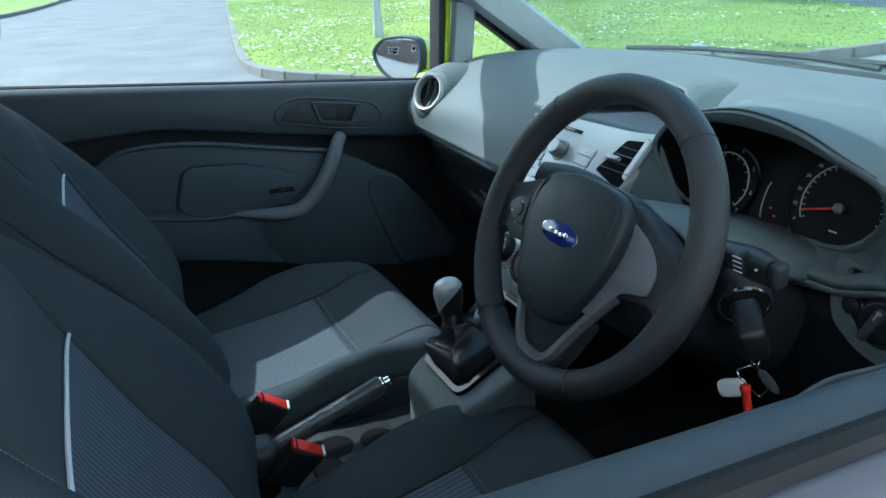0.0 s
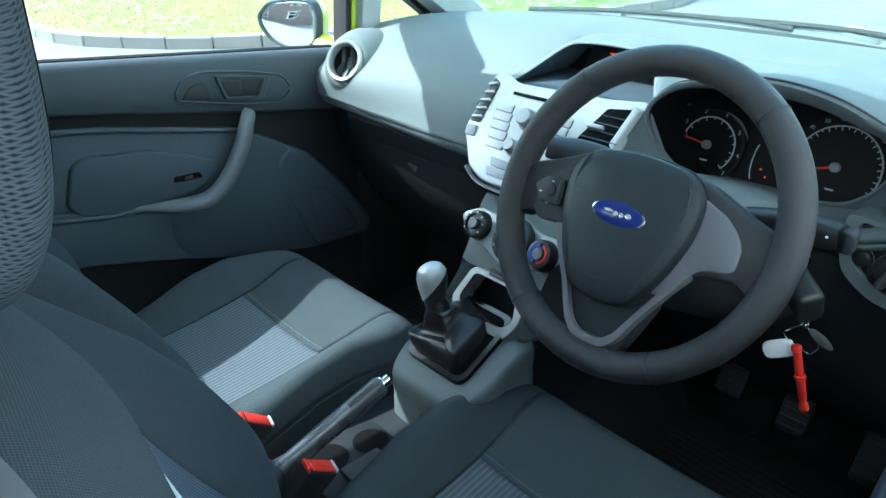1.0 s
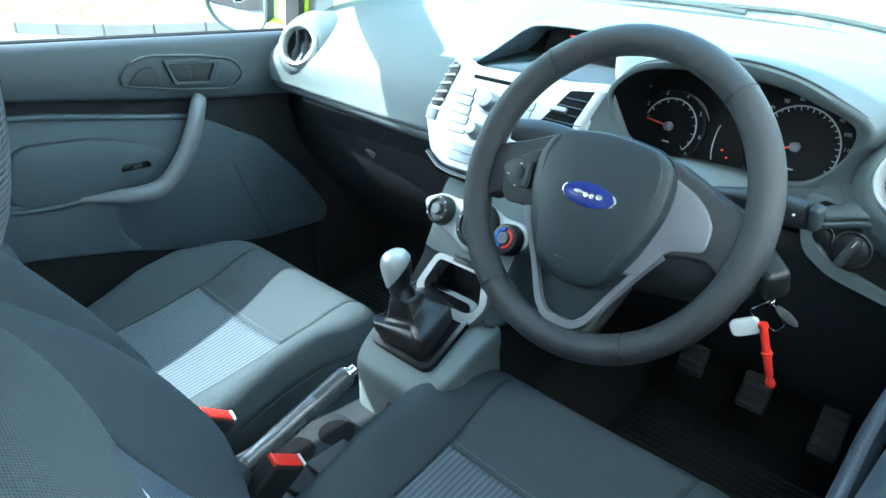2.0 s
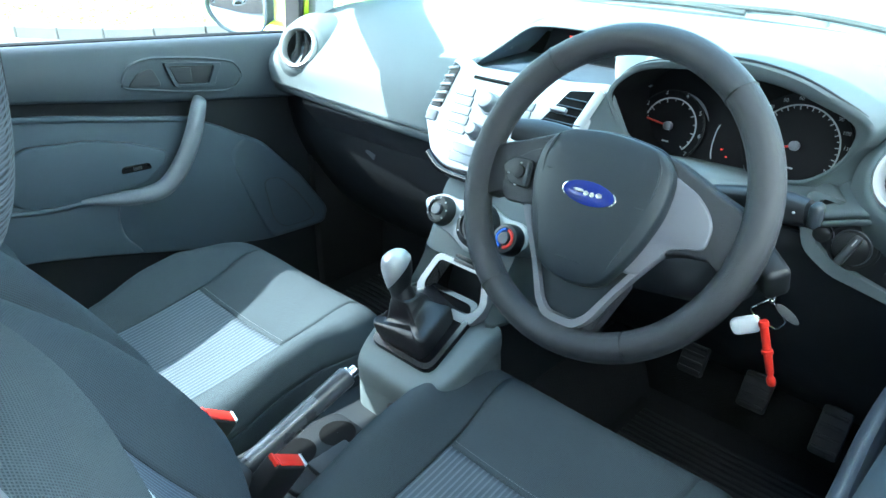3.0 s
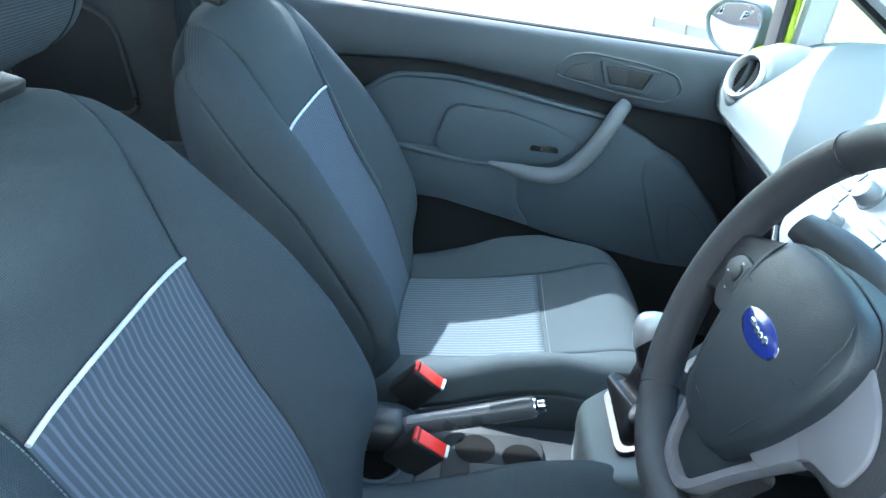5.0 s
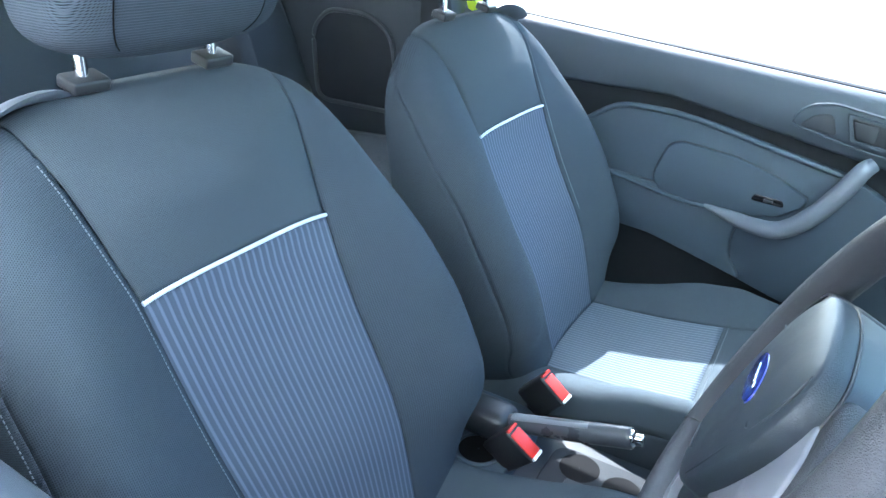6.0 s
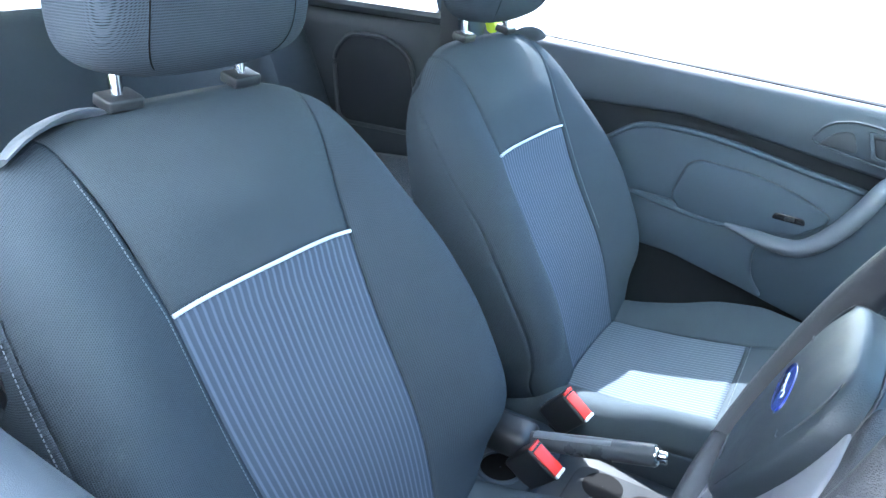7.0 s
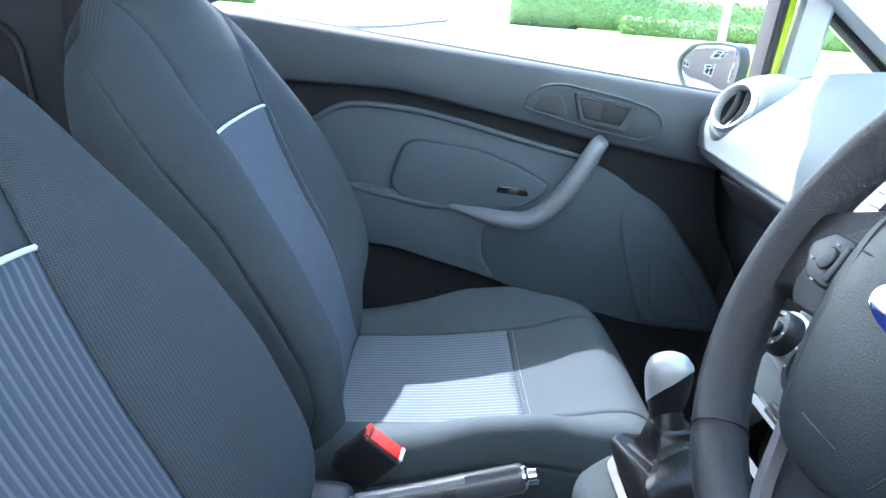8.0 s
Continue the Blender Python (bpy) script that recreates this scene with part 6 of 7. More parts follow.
# ---- wing mirror, interior mirror, wipers ----
def wing_mirror():
    th = thing("wing_mirror", (-0.80, 0.84, 0.95), "lime green wing mirror with black rim on the passenger door", "wing mirror")
    n = Vector((0.40, -0.91, 0.06)).normalized()
    m = facing((-0.905, 0.795, 1.0), n)
    o = [Vector(p) for p in rounded([(-0.095, 0.018), (-0.06, 0.052), (0.02, 0.062), (0.075, 0.058), (0.09, 0.03), (0.085, -0.03), (0.06, -0.062), (-0.01, -0.062), (-0.06, -0.042), (-0.088, -0.01)], 0.03, 4)]
    loops = []
    for sc, z in ((0.99, -0.006), (1.02, -0.007), (1.035, -0.01), (1.04, -0.02), (0.98, -0.05), (0.8, -0.078), (0.45, -0.094), (0.1, -0.098)):
        loops.append([m @ Vector((p.x * sc, p.y * sc, z)) for p in o])
    shellp = part("housing", rings(loops), LIME, th, "", 60)
    loops = []
    for sc, z in ((0.9, 0.0), (0.93, 0.007), (1.0, 0.0075), (1.045, 0.0), (1.05, -0.016)):
        loops.append([m @ Vector((p.x * sc, p.y * sc, z)) for p in o])
    part("rim", rings(loops, False), TRIM, shellp, "dark grey mirror rim")
    part("mirror_glass", plate([p * 0.93 for p in o], m @ Matrix.Translation((0, 0, 0.003)), 0.004, 0.0005, 0.0032), MIRROR, th, "convex mirror glass")
    part("arm", tube([m @ Vector((0.05, -0.04, -0.03)), (-0.80, 0.85, 0.955), (-0.735, 0.86, 0.945)], 0.03, 12, 8, flat=0.7), LIME, th)
    return th


def rear_mirror():
    th = thing("rear_view_mirror", (0.03, 0.62, 1.31), "black interior mirror on the windscreen", "mirror")
    m = facing((0.045, 0.452, 1.268), (0.35, -0.92, -0.1))
    o = oval(0.115, 0.035, 40, power=3)
    part("mirror_case", plate(o, m, 0.028, 0.008), DARK, th)
    part("mirror_glass", plate([p * 0.94 for p in o], m @ Matrix.Translation((0, 0, 0.001)), 0.002, 0.0005), MIRROR, th)
    part("mirror_stem", tube([m @ Vector((0, 0, -0.02)), (0.03, 0.52, 1.34), (0.03, 0.57, 1.402)], 0.01, 10, 8), DARK, th)
    return th


def wiper(pts, label):
    th = thing("wiper", (pts[0][0], pts[0][1], 0.99), label, "wiper", "windscreen wipers")
    arm = part("wiper_arm", tube(pts, 0.008, 8, 16, flat=0.7), STEEL, th)
    part("wiper_blade", tube([(x, y - 0.012, z + 0.006) for x, y, z in pts], 0.006, 6, 16), RUBBER, th)
    part("wiper_joint", rbox(pts[1], (0.07, 0.03, 0.02), 0.006, 2, Matrix.Rotation(radians(10), 3, "Y")), STEEL, arm)
    return th


wing_mirror()
rear_mirror()

wiper([(-0.52, 1.29, 1.015), (-0.28, 1.30, 1.032), (0.0, 1.30, 1.04), (0.15, 1.30, 1.035)], "grey wiper arm along the windscreen base")
wiper([(0.02, 1.31, 1.04), (0.27, 1.31, 1.042), (0.5, 1.29, 1.02), (0.62, 1.27, 1.0)], "grey wiper arm along the windscreen base")
structure("windscreen_seal", tube([(-0.66, 1.235, 0.992), (-0.4, 1.25, 1.014), (0.0, 1.255, 1.028), (0.4, 1.25, 1.02), (0.7, 1.235, 0.992)], 0.011, 8, 24), RUBBER, "black rubber seal at the windscreen base", "seal")
structure("scuttle", sheet(lambda u, v: Vector((lerp(-0.72, 0.76, u), lerp(1.25, 1.42, v), 1.0 + 0.025 * math.sin(math.pi * u) - 0.02 * v)), 20, 6), STEEL, "grey scuttle panel below the windscreen", "panel")


# ---- rear bench, quarter panels ----
def rear_bench():
    th = thing("rear_bench", (0.02, -0.75, 0.3), "dark grey cloth rear bench with ribbed centre panels", "car seat")
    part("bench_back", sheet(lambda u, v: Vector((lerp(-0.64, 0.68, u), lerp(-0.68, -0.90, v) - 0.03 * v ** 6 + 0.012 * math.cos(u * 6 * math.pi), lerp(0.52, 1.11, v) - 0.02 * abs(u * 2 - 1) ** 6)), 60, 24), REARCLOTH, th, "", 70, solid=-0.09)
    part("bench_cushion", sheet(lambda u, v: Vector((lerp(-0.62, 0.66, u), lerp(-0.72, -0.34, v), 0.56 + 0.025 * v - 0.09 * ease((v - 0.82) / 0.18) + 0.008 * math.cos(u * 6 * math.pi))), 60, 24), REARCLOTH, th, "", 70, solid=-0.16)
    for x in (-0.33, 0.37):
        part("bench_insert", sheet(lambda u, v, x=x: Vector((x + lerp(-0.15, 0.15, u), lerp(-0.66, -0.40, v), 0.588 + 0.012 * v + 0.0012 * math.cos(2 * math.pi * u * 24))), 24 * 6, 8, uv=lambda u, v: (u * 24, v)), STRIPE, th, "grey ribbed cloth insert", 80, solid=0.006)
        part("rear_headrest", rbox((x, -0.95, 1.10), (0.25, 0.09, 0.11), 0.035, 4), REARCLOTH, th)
    for x, y in ((0.0, -0.71), (-0.44, -0.73)):
        part("belt_strap", tube([(x, y + 0.03, 0.60), (x, y - 0.05, 0.80), (x, y - 0.12, 1.0), (x + 0.02, y - 0.2, 1.09)], 0.022, 8, 12, flat=0.08, up=(0, 1, 0.3)), REARCLOTH, th, "grey seat belt strap")
    return th


rear_bench()
for s in (-1, 1):
    X = lambda d: 0.02 + s * d
    th = thing("quarter_panel", (X(0.68), -0.75, 0.5), "dark plastic rear side panel with an arm recess", "side panel", "rear side panels")
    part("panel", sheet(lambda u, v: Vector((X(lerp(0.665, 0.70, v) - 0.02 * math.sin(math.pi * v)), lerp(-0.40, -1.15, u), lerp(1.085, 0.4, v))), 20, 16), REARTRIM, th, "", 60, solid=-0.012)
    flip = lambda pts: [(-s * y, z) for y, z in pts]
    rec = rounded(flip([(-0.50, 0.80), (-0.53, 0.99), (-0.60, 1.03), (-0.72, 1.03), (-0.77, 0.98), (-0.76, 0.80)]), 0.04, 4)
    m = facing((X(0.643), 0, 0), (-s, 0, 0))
    # plate is not hollowed; its dark colour gives the arm recess's shade
    part("recess", plate(rec, m, 0.012, 0.002), DOORLOW, th, "flat dark plate for the shade in the arm recess")
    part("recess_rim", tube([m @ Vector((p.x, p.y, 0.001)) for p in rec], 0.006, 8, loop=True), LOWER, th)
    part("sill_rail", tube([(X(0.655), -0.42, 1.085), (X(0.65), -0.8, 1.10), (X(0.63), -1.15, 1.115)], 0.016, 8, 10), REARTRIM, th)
    part("belt_strap", tube([(X(0.60), -0.40, 1.15), (X(0.635), -0.42, 0.9), (X(0.655), -0.42, 0.6)], 0.023, 8, 12, flat=0.08, up=(1, 0, 0)), DARK, th, "black seat belt strap")
    pane([(X(0.70), -0.50, 1.07), (X(0.66), -1.0, 1.09), (X(0.585), -1.08, 1.39), (X(0.60), -0.53, 1.40)], "window_rear_side", "clear rear side window glass")
structure("parcel_shelf", rbox((0.02, -1.12, 1.02), (1.2, 0.36, 0.025), 0.008), LOWER, "dark grey parcel shelf behind the bench", "shelf")
structure("tailgate", rbox((0.02, -1.34, 0.74), (1.3, 0.05, 0.62), 0.02), LIME, "lime green tailgate below the rear window", "tailgate")
for s in (-1, 1):
    structure("body_side", sheet(lambda u, v, s=s: Vector((0.02 + s * (lerp(0.80, 0.80, v) + 0.03 * math.sin(math.pi * v) - 0.05 * u ** 3), lerp(-0.37, -1.36, u), lerp(1.06, 0.33, v))), 20, 14), LIME, "lime green rear body side", "car body")
    structure("front_wing", sheet(lambda u, v, s=s: Vector((0.02 + s * (0.80 + 0.03 * math.sin(math.pi * v) - 0.12 * u ** 3), lerp(0.93, 1.95, u), lerp(0.94 - 0.12 * u ** 2, 0.33, v))), 20, 14), LIME, "lime green front wing", "car body")
structure("bonnet", sheet(lambda u, v: Vector((0.02 + lerp(-0.8, 0.8, u) * (1 - 0.14 * v ** 3), lerp(1.4, 2.0, v), 0.98 - 0.16 * v ** 2 - 0.03 * abs(2 * u - 1) ** 3)), 20, 12), LIME, "lime green bonnet", "bonnet")
for x in (-0.70, 0.74):
    for y in (1.52, -0.97):
        th = thing("road_wheel", (x, y, 0.0), "black tyre on a silver steel wheel", "wheel", "road wheels")
        m = Matrix.Translation((x, y, 0.295)) @ Matrix.Rotation(radians(90), 4, "Y")
        part("tyre", turned([(0.19, -0.09), (0.27, -0.095), (0.292, -0.07), (0.295, 0.0), (0.292, 0.07), (0.27, 0.095), (0.19, 0.09)], m, 40, False), RUBBER, th)
        part("rim", turned([(0.195, -0.085), (0.19, 0.0), (0.195, 0.085), (0.17, 0.06), (0.06, 0.05), (0.001, 0.05)], m, 32), SILVER, th)
for s in (-1, 1):
    structure("kick_panel", rbox((0.02 + s * 0.705, 0.98, 0.62), (0.03, 0.34, 0.68), 0.008), CARPET, "black footwell side panel", "panel")


# ---- outside ----
KERBLINE = smooth_path([(-60, 12.0, 0), (-27, 5.25, 0), (-14.7, 2.95, 0), (-9.9, 2.1, 0), (-8.3, 1.88, 0), (-7.4, 1.95, 0), (-6.7, 2.3, 0), (-6.1, 2.8, 0), (-5.55, 3.6, 0), (-4.9, 5.2, 0), (-4.35, 7.0, 0), (-4.3, 8.4, 0), (-5.2, 10.4, 0), (-8.0, 12.6, 0), (-14, 15.5, 0), (-40, 25, 0)], 150)
FARLINE = smooth_path([(-80, -3.5, 0), (-45, 0.6, 0), (-33, -0.4, 0), (-26, -1.55, 0), (-22.5, -3.0, 0), (-21, -6, 0), (-21, -14, 0), (-21, -40, 0)], 60)


# Unseen wall, added as a reflector: it bounces sunlight through the driver's window.
structure("bounce_wall_east", rbox((3.9, 0.0, 7.0), (0.3, 40.0, 14.0), 0.02), BOUNCEWALL, "unseen pale wall added to bounce sunlight into the car", "wall")
# Added out of view as well, to reflect sun upwards into the cabin.
structure("pavement", rbox((3.0, 0.0, 0.04), (3.6, 60.0, 0.12), 0.02), BOUNCEPAVE, "unseen pale pavement added to bounce light up into the car", "pavement")


def patch(line, extra, z, hump=0.0):
    bm = bmesh.new()
    vs = [bm.verts.new((p[0], p[1], z)) for p in [(q.x, q.y) for q in line] + extra]
    bmesh.ops.triangulate(bm, faces=[bm.faces.new(vs)])
    return bm


structure("ground", sheet(lambda u, v: Vector((lerp(-600, 600, u), lerp(-600, 600, v), -0.03)), 40, 40), GRASS, "wide green ground that reaches the horizon", "ground")
structure("road", rbox((-10, 0, -0.02), (120, 90, 0.04), 0), ASPHALT, "grey sunlit asphalt road", "road")
structure("verge_1", patch(KERBLINE, [], 0.11), GRASS, "mown grass plot with daisies inside a stone kerb", "grass")
structure("verge_2", patch(FARLINE, [(-80, -40)], 0.11), GRASS, "mown grass verge across the side road", "grass")


def kerb(line, name, lo, hi):
    """Stone kerb blocks along the line; each block a piece."""
    owner = thing(name, (line[lo].x, line[lo].y, 0.0), "weathered grey stone kerb round the grass plot", "kerb", "", "structure")
    acc = [0.0]
    for a, b in zip(line, line[1:]):
        acc.append(acc[-1] + (b - a).length)
    def place(d):
        for k in range(len(acc) - 1):
            if acc[k + 1] >= d:
                return line[k].lerp(line[k + 1], (d - acc[k]) / (acc[k + 1] - acc[k]))
        return line[-1]
    block = bmesh.new()
    bmesh.ops.create_cube(block, size=1)
    bmesh.ops.scale(block, vec=(0.455, 0.13, 0.15), verts=block.verts)
    bmesh.ops.bevel(block, geom=block.edges[:], offset=0.009, segments=1, affect="EDGES")
    me = bpy.data.meshes.new("kerb_stone")
    block.to_mesh(me)
    block.free()
    me.materials.append(KERB)
    d, rest = acc[lo], []
    while d + 0.45 < acc[hi]:
        a, b = place(d), place(d + 0.45)
        mid, t = (a + b) / 2, math.atan2((b - a).y, (b - a).x)
        ob = new("kerb_stone", me)
        ob.parent = owner
        ob.matrix_parent_inverse = Matrix.Translation(owner.location).inverted()
        ob.matrix_basis = Matrix.Translation((mid.x, mid.y, 0.035 + random.uniform(-0.006, 0.006))) @ Matrix.Rotation(t + random.uniform(-0.01, 0.01), 4, "Z")
        d += 0.46


kerb(KERBLINE, "kerb_1", 10, 140)
kerb(FARLINE, "kerb_2", 5, 58)


def inside(x, y, line):
    n, hit = len(line), False
    for i in range(n):
        a, b = line[i], line[i - 1]
        if (a.y > y) != (b.y > y) and x < (b.x - a.x) * (y - a.y) / (b.y - a.y) + a.x:
            hit = not hit
    return hit


def scatter(name, count, box, line, make, mat, label, category, clump=0.0):
    verts, faces = [], []
    done = 0
    while done < count:
        x, y = random.uniform(box[0], box[1]), random.uniform(box[2], box[3])
        if clump and noise.noise(Vector((x * 0.55, y * 0.55, 3.0))) < clump - random.random() * 0.25:
            continue
        if not inside(x, y, line):
            continue
        v, f = make(x, y)
        faces += [tuple(i + len(verts) for i in q) for q in f]
        verts += v
        done += 1
    me = bpy.data.meshes.new(name)
    me.from_pydata(verts, [], faces)
    me.materials.append(mat)
    return tagged(new(name, me), label, category, "", "stuff")


def blade(x, y):
    a, h, w = random.uniform(0, 6.28), random.uniform(0.004, 0.016), random.uniform(0.008, 0.018)
    dx, dy = math.cos(a), math.sin(a)
    lx, ly = random.uniform(-0.03, 0.03), random.uniform(-0.03, 0.03)
    return [(x - dx * w, y - dy * w, 0.105), (x + dx * w, y + dy * w, 0.105), (x + lx, y + ly, 0.11 + h)], [(0, 1, 2)]


def daisy(x, y):
    r, z = random.uniform(0.016, 0.028), 0.11 + random.uniform(0.02, 0.04)
    tx, ty = random.uniform(-0.3, 0.3), random.uniform(-0.5, 0.1)
    v = [(x + r * math.cos(k * 1.047), y + r * math.sin(k * 1.047), z + r * (tx * math.cos(k * 1.047) + ty * math.sin(k * 1.047))) for k in range(6)]
    return v, [(0, 1, 2, 3, 4, 5)]


scatter("grass_blades", 60000, (-22, -4, 1.8, 14), KERBLINE, blade, BLADE, "short green grass blades on the plot", "grass")
scatter("daisies", 2600, (-20, -4, 1.9, 13), KERBLINE, daisy, PETAL, "small white daisies in the grass", "flowers", 0.2)


def lamp_post(x, y):
    th = thing("lamp_post", (x, y, 0.1), "grey steel lamp post standing in the grass", "lamp post")
    part("pole", turned([(0.075, 0.2), (0.055, 0.5), (0.05, 5.0), (0.045, 5.9)], Matrix.Translation((x, y, 0.1)), 20), STEEL, th)
    part("base", turned([(0.07, -0.05), (0.08, 0.0), (0.078, 0.2), (0.07, 0.22)], Matrix.Translation((x, y, 0.1)), 20), STEEL, th)
    part("lantern", rbox((x + 0.3, y - 0.1, 6.0), (0.6, 0.2, 0.1), 0.03), STEEL, th)


lamp_post(-9.55, 4.15)


def tree(x, y, height, spread, label, seed, trunk_r=0.2):
    rng = random.Random(seed)
    th = thing("tree", (x, y, 0.08), label, "tree", "trees")
    base = Vector((x, y, 0.05))
    limbs = [tube([base, base + Vector((0.05, 0.02, height * 0.2)), base + Vector((0.12, -0.05, height * 0.45)), base + Vector((0.1, 0.1, height * 0.75))], trunk_r, 10, 12, taper=lambda t: 1.35 - 0.35 * min(1, t * 6) - 0.8 * t)]
    tips = []
    for k in range(11):
        a, z = k * 2.4 + rng.uniform(-0.3, 0.3), height * rng.uniform(0.3, 0.65)
        l = spread * rng.uniform(0.6, 1.0)
        p0 = base + Vector((0.08, 0, z))
        p1 = p0 + Vector((math.cos(a) * l * 0.5, math.sin(a) * l * 0.5, l * 0.45))
        p2 = p0 + Vector((math.cos(a) * l, math.sin(a) * l, l * 0.7))
        limbs.append(tube([p0, p1, p2], trunk_r * 0.35, 6, 8, taper=lambda t: 1 - 0.85 * t))
        tips += [p1, p2, (p1 + p2) / 2]
    tips.append(base + Vector((0, 0, height * 0.9)))
    part("trunk", join(*limbs), BARK, th)
    verts, faces = [], []
    for c in tips:
        rad = spread * rng.uniform(0.28, 0.45)
        for k in range(420):
            d = Vector((rng.gauss(0, 1), rng.gauss(0, 1), rng.gauss(0, 0.75)))
            p = c + d.normalized() * rad * rng.random() ** 0.4
            u = Vector((rng.uniform(-1, 1), rng.uniform(-1, 1), rng.uniform(-0.6, 0.6))).normalized()
            w = u.orthogonal().normalized()
            l, b = rng.uniform(0.08, 0.16), rng.uniform(0.035, 0.06)
            i = len(verts)
            verts += [p - u * l * 0.5, p + w * b, p + u * l * 0.5, p - w * b]
            faces.append((i, i + 1, i + 2, i + 3))
    me = bpy.data.meshes.new("crown")
    me.from_pydata(verts, [], faces)
    me.materials.append(LEAF)
    ob = new("crown", me)
    ob.parent, ob.matrix_parent_inverse = th, Matrix.Translation(th.location).inverted()
    return th


tree(-13.2, 10.9, 8.5, 2.6, "broadleaf tree standing on the grass plot", 3, 0.26)
tree(-20, 16.5, 9.5, 3.0, "broadleaf tree standing on the grass plot", 5, 0.26)
tree(-46, 22, 9, 3.2, "broadleaf tree behind the far hedge", 7)
tree(-47, 9, 8, 3.0, "broadleaf tree behind the far hedge", 8)


def hedge(a, b, height, thick, label, seed):
    rng = random.Random(seed)
    th = thing("hedge", ((a[0] + b[0]) / 2, (a[1] + b[1]) / 2, 0.05), label, "hedge", "hedges")
    a, b = Vector((*a, 0.0)), Vector((*b, 0.0))
    d = (b - a).normalized()
    s = Vector((-d.y, d.x, 0))
    def core(u, v):
        p = a.lerp(b, u)
        q = 2 * math.pi * v
        wob = 0.12 * noise.noise(Vector((u * 40, v * 5, seed)))
        return p + s * math.cos(q) * (thick * 0.42 + wob) + Vector((0, 0, height * 0.48 + math.sin(q) * (height * 0.5 + wob)))
    part("branchwork", sheet(core, 60, 14), HEDGELEAF, th)
    verts, faces = [], []
    n = int((b - a).length * 800)
    for k in range(n):
        q = rng.uniform(0, 2 * math.pi)
        p = a.lerp(b, rng.random()) + s * math.cos(q) * thick * rng.uniform(0.4, 0.55) + Vector((0, 0, height * 0.5 + math.sin(q) * height * rng.uniform(0.45, 0.56)))
        u = Vector((rng.uniform(-1, 1), rng.uniform(-1, 1), rng.uniform(-1, 1))).normalized()
        w = u.orthogonal().normalized()
        i = len(verts)
        l, c = rng.uniform(0.05, 0.1), rng.uniform(0.03, 0.06)
        verts += [p - u * l, p + w * c, p + u * l, p - w * c]
        faces.append((i, i + 1, i + 2, i + 3))
    me = bpy.data.meshes.new("leaves")
    me.from_pydata(verts, [], faces)
    me.materials.append(HEDGELEAF)
    ob = new("leaves", me)
    ob.parent, ob.matrix_parent_inverse = th, Matrix.Translation(th.location).inverted()


hedge((-37.4, 9.6), (-36, 24), 0.95, 1.0, "clipped green hedge beyond the side road", 1)
hedge((-41, -14), (-41, -10), 1.2, 1.2, "clipped green hedge beyond the side road", 2)
hedge((-44, 4.5), (-43, 27), 2.1, 1.6, "loose green shrubs behind the clipped hedge", 3)


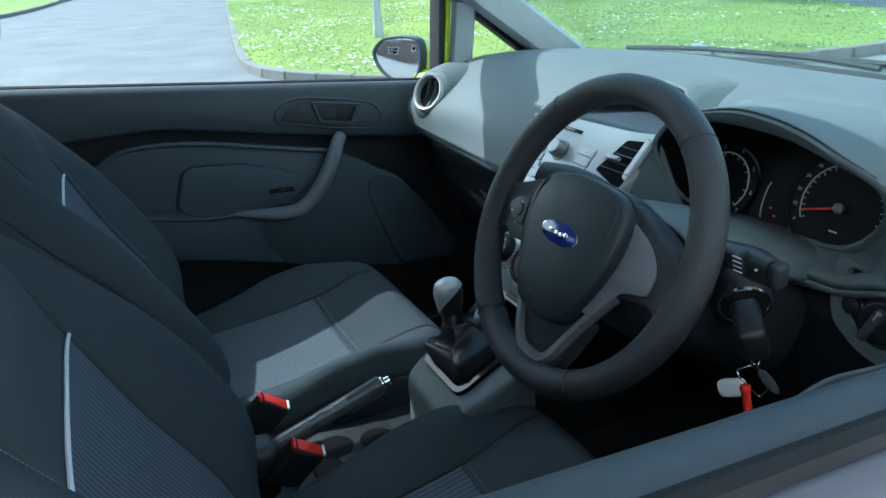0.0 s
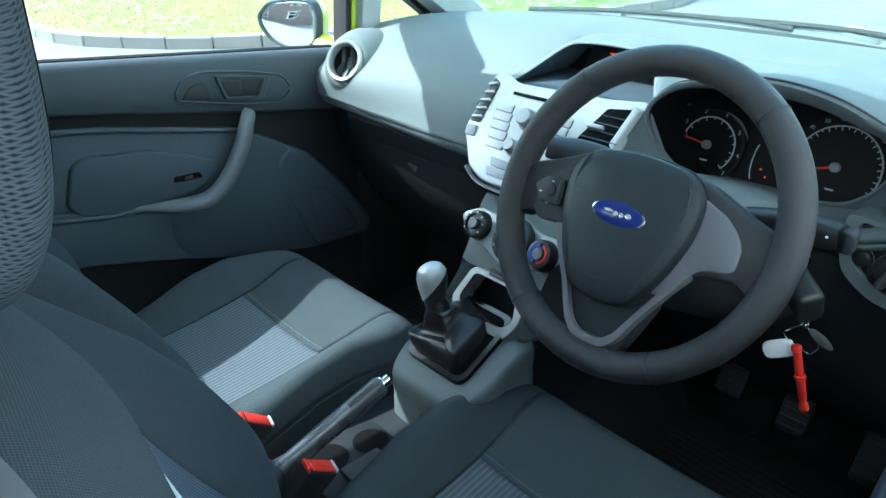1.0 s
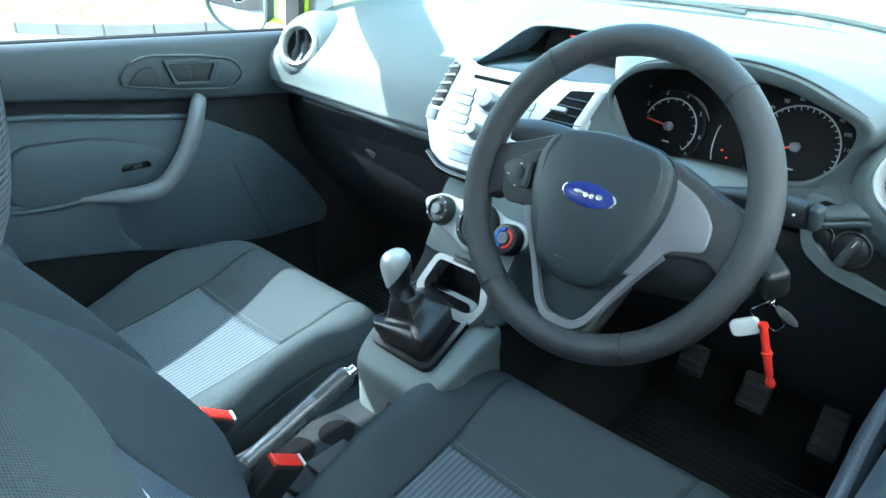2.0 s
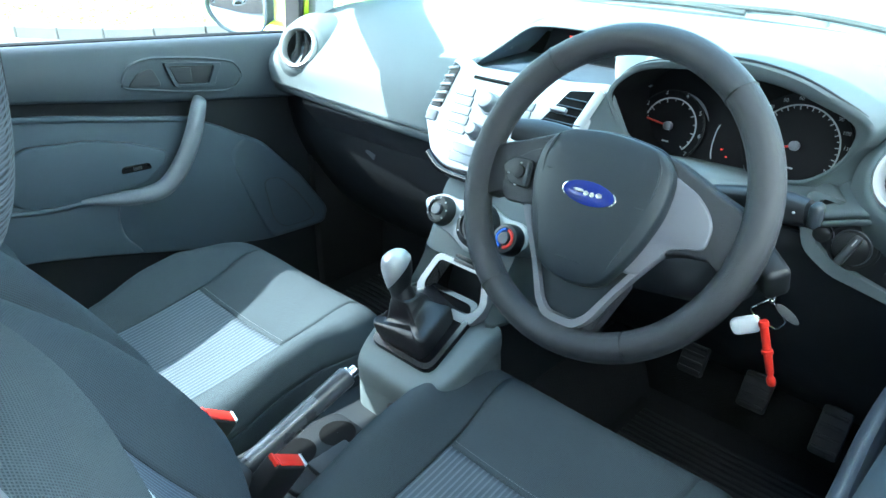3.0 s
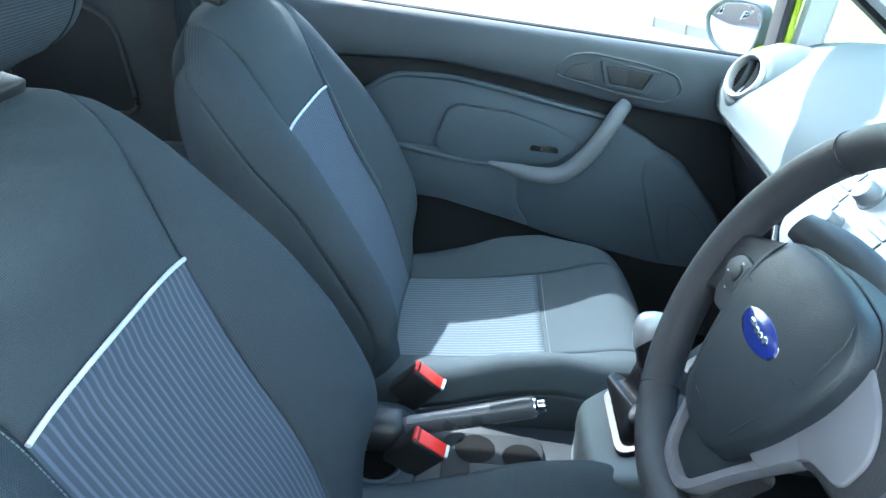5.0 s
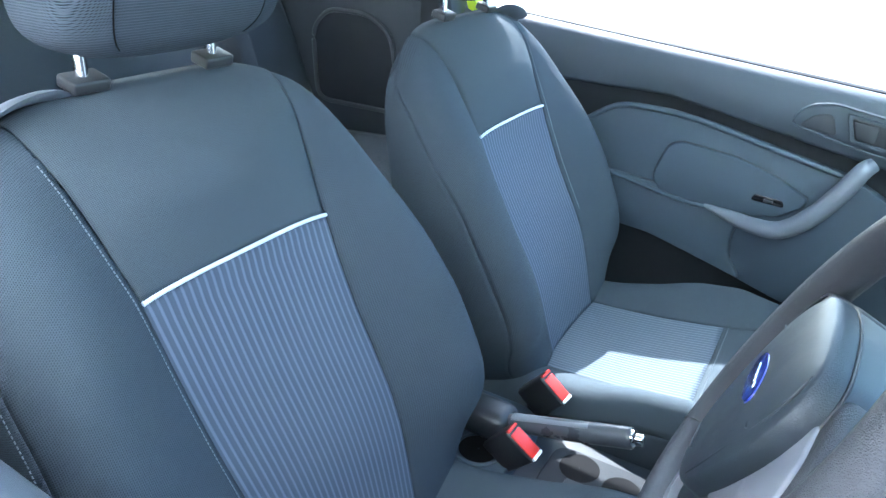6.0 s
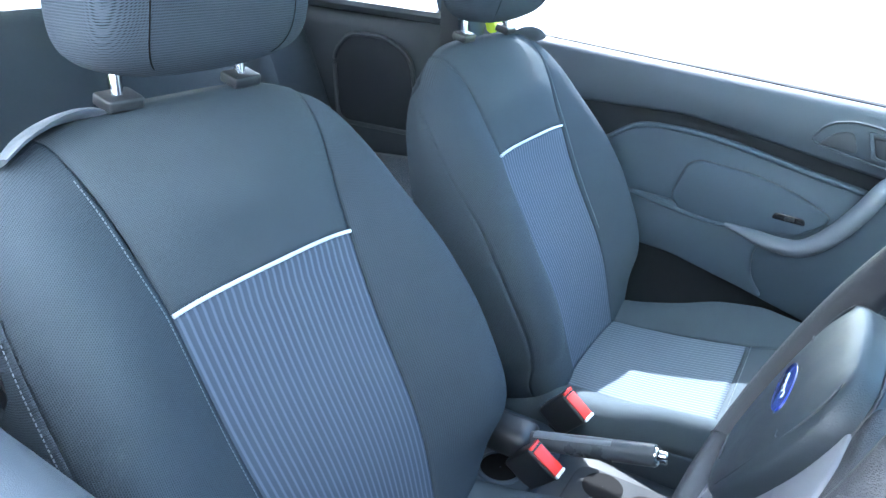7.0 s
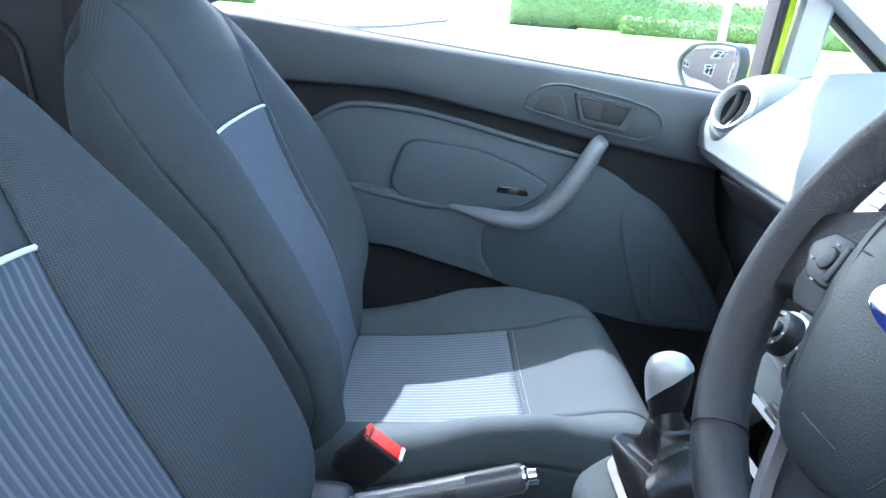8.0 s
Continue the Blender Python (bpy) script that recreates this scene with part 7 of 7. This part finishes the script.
# ---- house behind the car ----
def house():
    x0, x1, y0, y1, h = -17.0, 1.5, -17.5, -26.0, 5.2
    th = thing("house", ((x0 + x1) / 2, (y0 + y1) / 2, 0.0), "brown brick house with white-framed windows", "house")
    wins = [(x, z) for z in (0.95, 3.35) for x in (-15.2, -11.6, -8.0, -4.4, -0.9)]
    xs = sorted({x0, x1, *[x - 0.65 for x, z in wins], *[x + 0.65 for x, z in wins]})
    zs = [0.0, 0.95, 2.3, 3.35, 4.6, h]
    bm = bmesh.new()
    def quad(a, b, c, d):
        bm.faces.new([bm.verts.new(p) for p in (a, b, c, d)])
    holes = {(round(x - 0.65, 3), z) for x, z in wins}
    for i in range(len(xs) - 1):
        for j in range(len(zs) - 1):
            if (round(xs[i], 3), zs[j]) in holes:
                for (ax, az, bx, bz) in ((xs[i], zs[j], xs[i + 1], zs[j]), (xs[i + 1], zs[j], xs[i + 1], zs[j + 1]), (xs[i + 1], zs[j + 1], xs[i], zs[j + 1]), (xs[i], zs[j + 1], xs[i], zs[j])):
                    quad((ax, y0, az), (bx, y0, bz), (bx, y0 - 0.2, bz), (ax, y0 - 0.2, az))
                continue
            quad((xs[i], y0, zs[j]), (xs[i + 1], y0, zs[j]), (xs[i + 1], y0, zs[j + 1]), (xs[i], y0, zs[j + 1]))
    quad((x0, y0, 0), (x0, y1, 0), (x0, y1, h), (x0, y0, h))
    quad((x1, y0, 0), (x1, y0, h), (x1, y1, h), (x1, y1, 0))
    quad((x0, y1, 0), (x1, y1, 0), (x1, y1, h), (x0, y1, h))
    wall = part("wall", bm, MORTAR, th, "", 30)
    # brick courses, joined, a little proud of the mortar
    verts, faces = [], []
    row, z = 0, 0.005
    while z + 0.065 < h:
        x = x0 - (0.11 if row % 2 else 0)
        while x < x1:
            a, b = max(x, x0), min(x + 0.215, x1)
            mid = (a + b) / 2
            if b - a > 0.05 and not any(abs(mid - wx) < 0.68 and zz - 0.03 < z < zz + (1.35 if zz < 2 else 1.25) for wx, zz in wins):
                i, e = len(verts), 0.008 + random.uniform(0, 0.003)
                verts += [(a, y0, z), (b, y0, z), (b, y0, z + 0.065), (a, y0, z + 0.065), (a, y0 + e, z), (b, y0 + e, z), (b, y0 + e, z + 0.065), (a, y0 + e, z + 0.065)]
                faces += [(i + 4, i + 5, i + 6, i + 7), (i, i + 1, i + 5, i + 4), (i + 3, i + 7, i + 6, i + 2), (i, i + 4, i + 7, i + 3), (i + 1, i + 2, i + 6, i + 5)]
            x += 0.225
        z += 0.075
        row += 1
    me = bpy.data.meshes.new("bricks")
    me.from_pydata(verts, [], faces)
    me.materials.append(BRICK)
    ob = new("bricks", me)
    ob.parent, ob.matrix_parent_inverse = th, Matrix.Translation(th.location).inverted()
    tagged(ob, "brown brick courses", "", "", "stuff")
    rf = bmesh.new()
    a, b, ridge = y0 + 0.4, y1 - 0.4, (y0 + y1) / 2
    for p in (((x0 - 0.3, a, h - 0.1), (x1 + 0.3, a, h - 0.1), (x1 + 0.3, ridge, h + 2.6), (x0 - 0.3, ridge, h + 2.6)), ((x0 - 0.3, b, h - 0.1), (x0 - 0.3, ridge, h + 2.6), (x1 + 0.3, ridge, h + 2.6), (x1 + 0.3, b, h - 0.1)), ((x0, y0, h), (x0, y1, h), (x0, ridge, h + 2.5)), ((x1, y0, h), (x1, ridge, h + 2.5), (x1, y1, h))):
        rf.faces.new([rf.verts.new(q) for q in p])
    part("roof", rf, ROOFTILE, th, "dark tiled pitched roof", solid=0.1)
    part("gutter", tube([(x0 - 0.3, y0 + 0.45, h - 0.1), (x1 + 0.3, y0 + 0.45, h - 0.1)], 0.06, 8), UPVC, th)
    for x, z in wins:
        hh = 1.35 if z < 2 else 1.25
        w = part("window", hollow(rounded([(-0.65, 0), (0.65, 0), (0.65, hh), (-0.65, hh)], 0.004, 1), rounded([(-0.56, 0.09), (0.56, 0.09), (0.56, hh - 0.09), (-0.56, hh - 0.09)], 0.004, 1), facing((x, y0 - 0.08, z), (0, 1, 0)), 0.08, 0.006), UPVC, th, "white-framed window")
        part("mullion", join(rbox((x, y0 - 0.11, z + hh / 2), (0.06, 0.05, hh - 0.16), 0.006), rbox((x, y0 - 0.11, z + hh * 0.62), (1.12, 0.05, 0.06), 0.006)), UPVC, w)
        part("pane", rbox((x, y0 - 0.13, z + hh / 2), (1.14, 0.012, hh - 0.16), 0), GLOSSY, w, "dark reflecting pane")
        part("sill", rbox((x, y0 + 0.03, z - 0.03), (1.45, 0.2, 0.06), 0.01), KERB, w)


house()
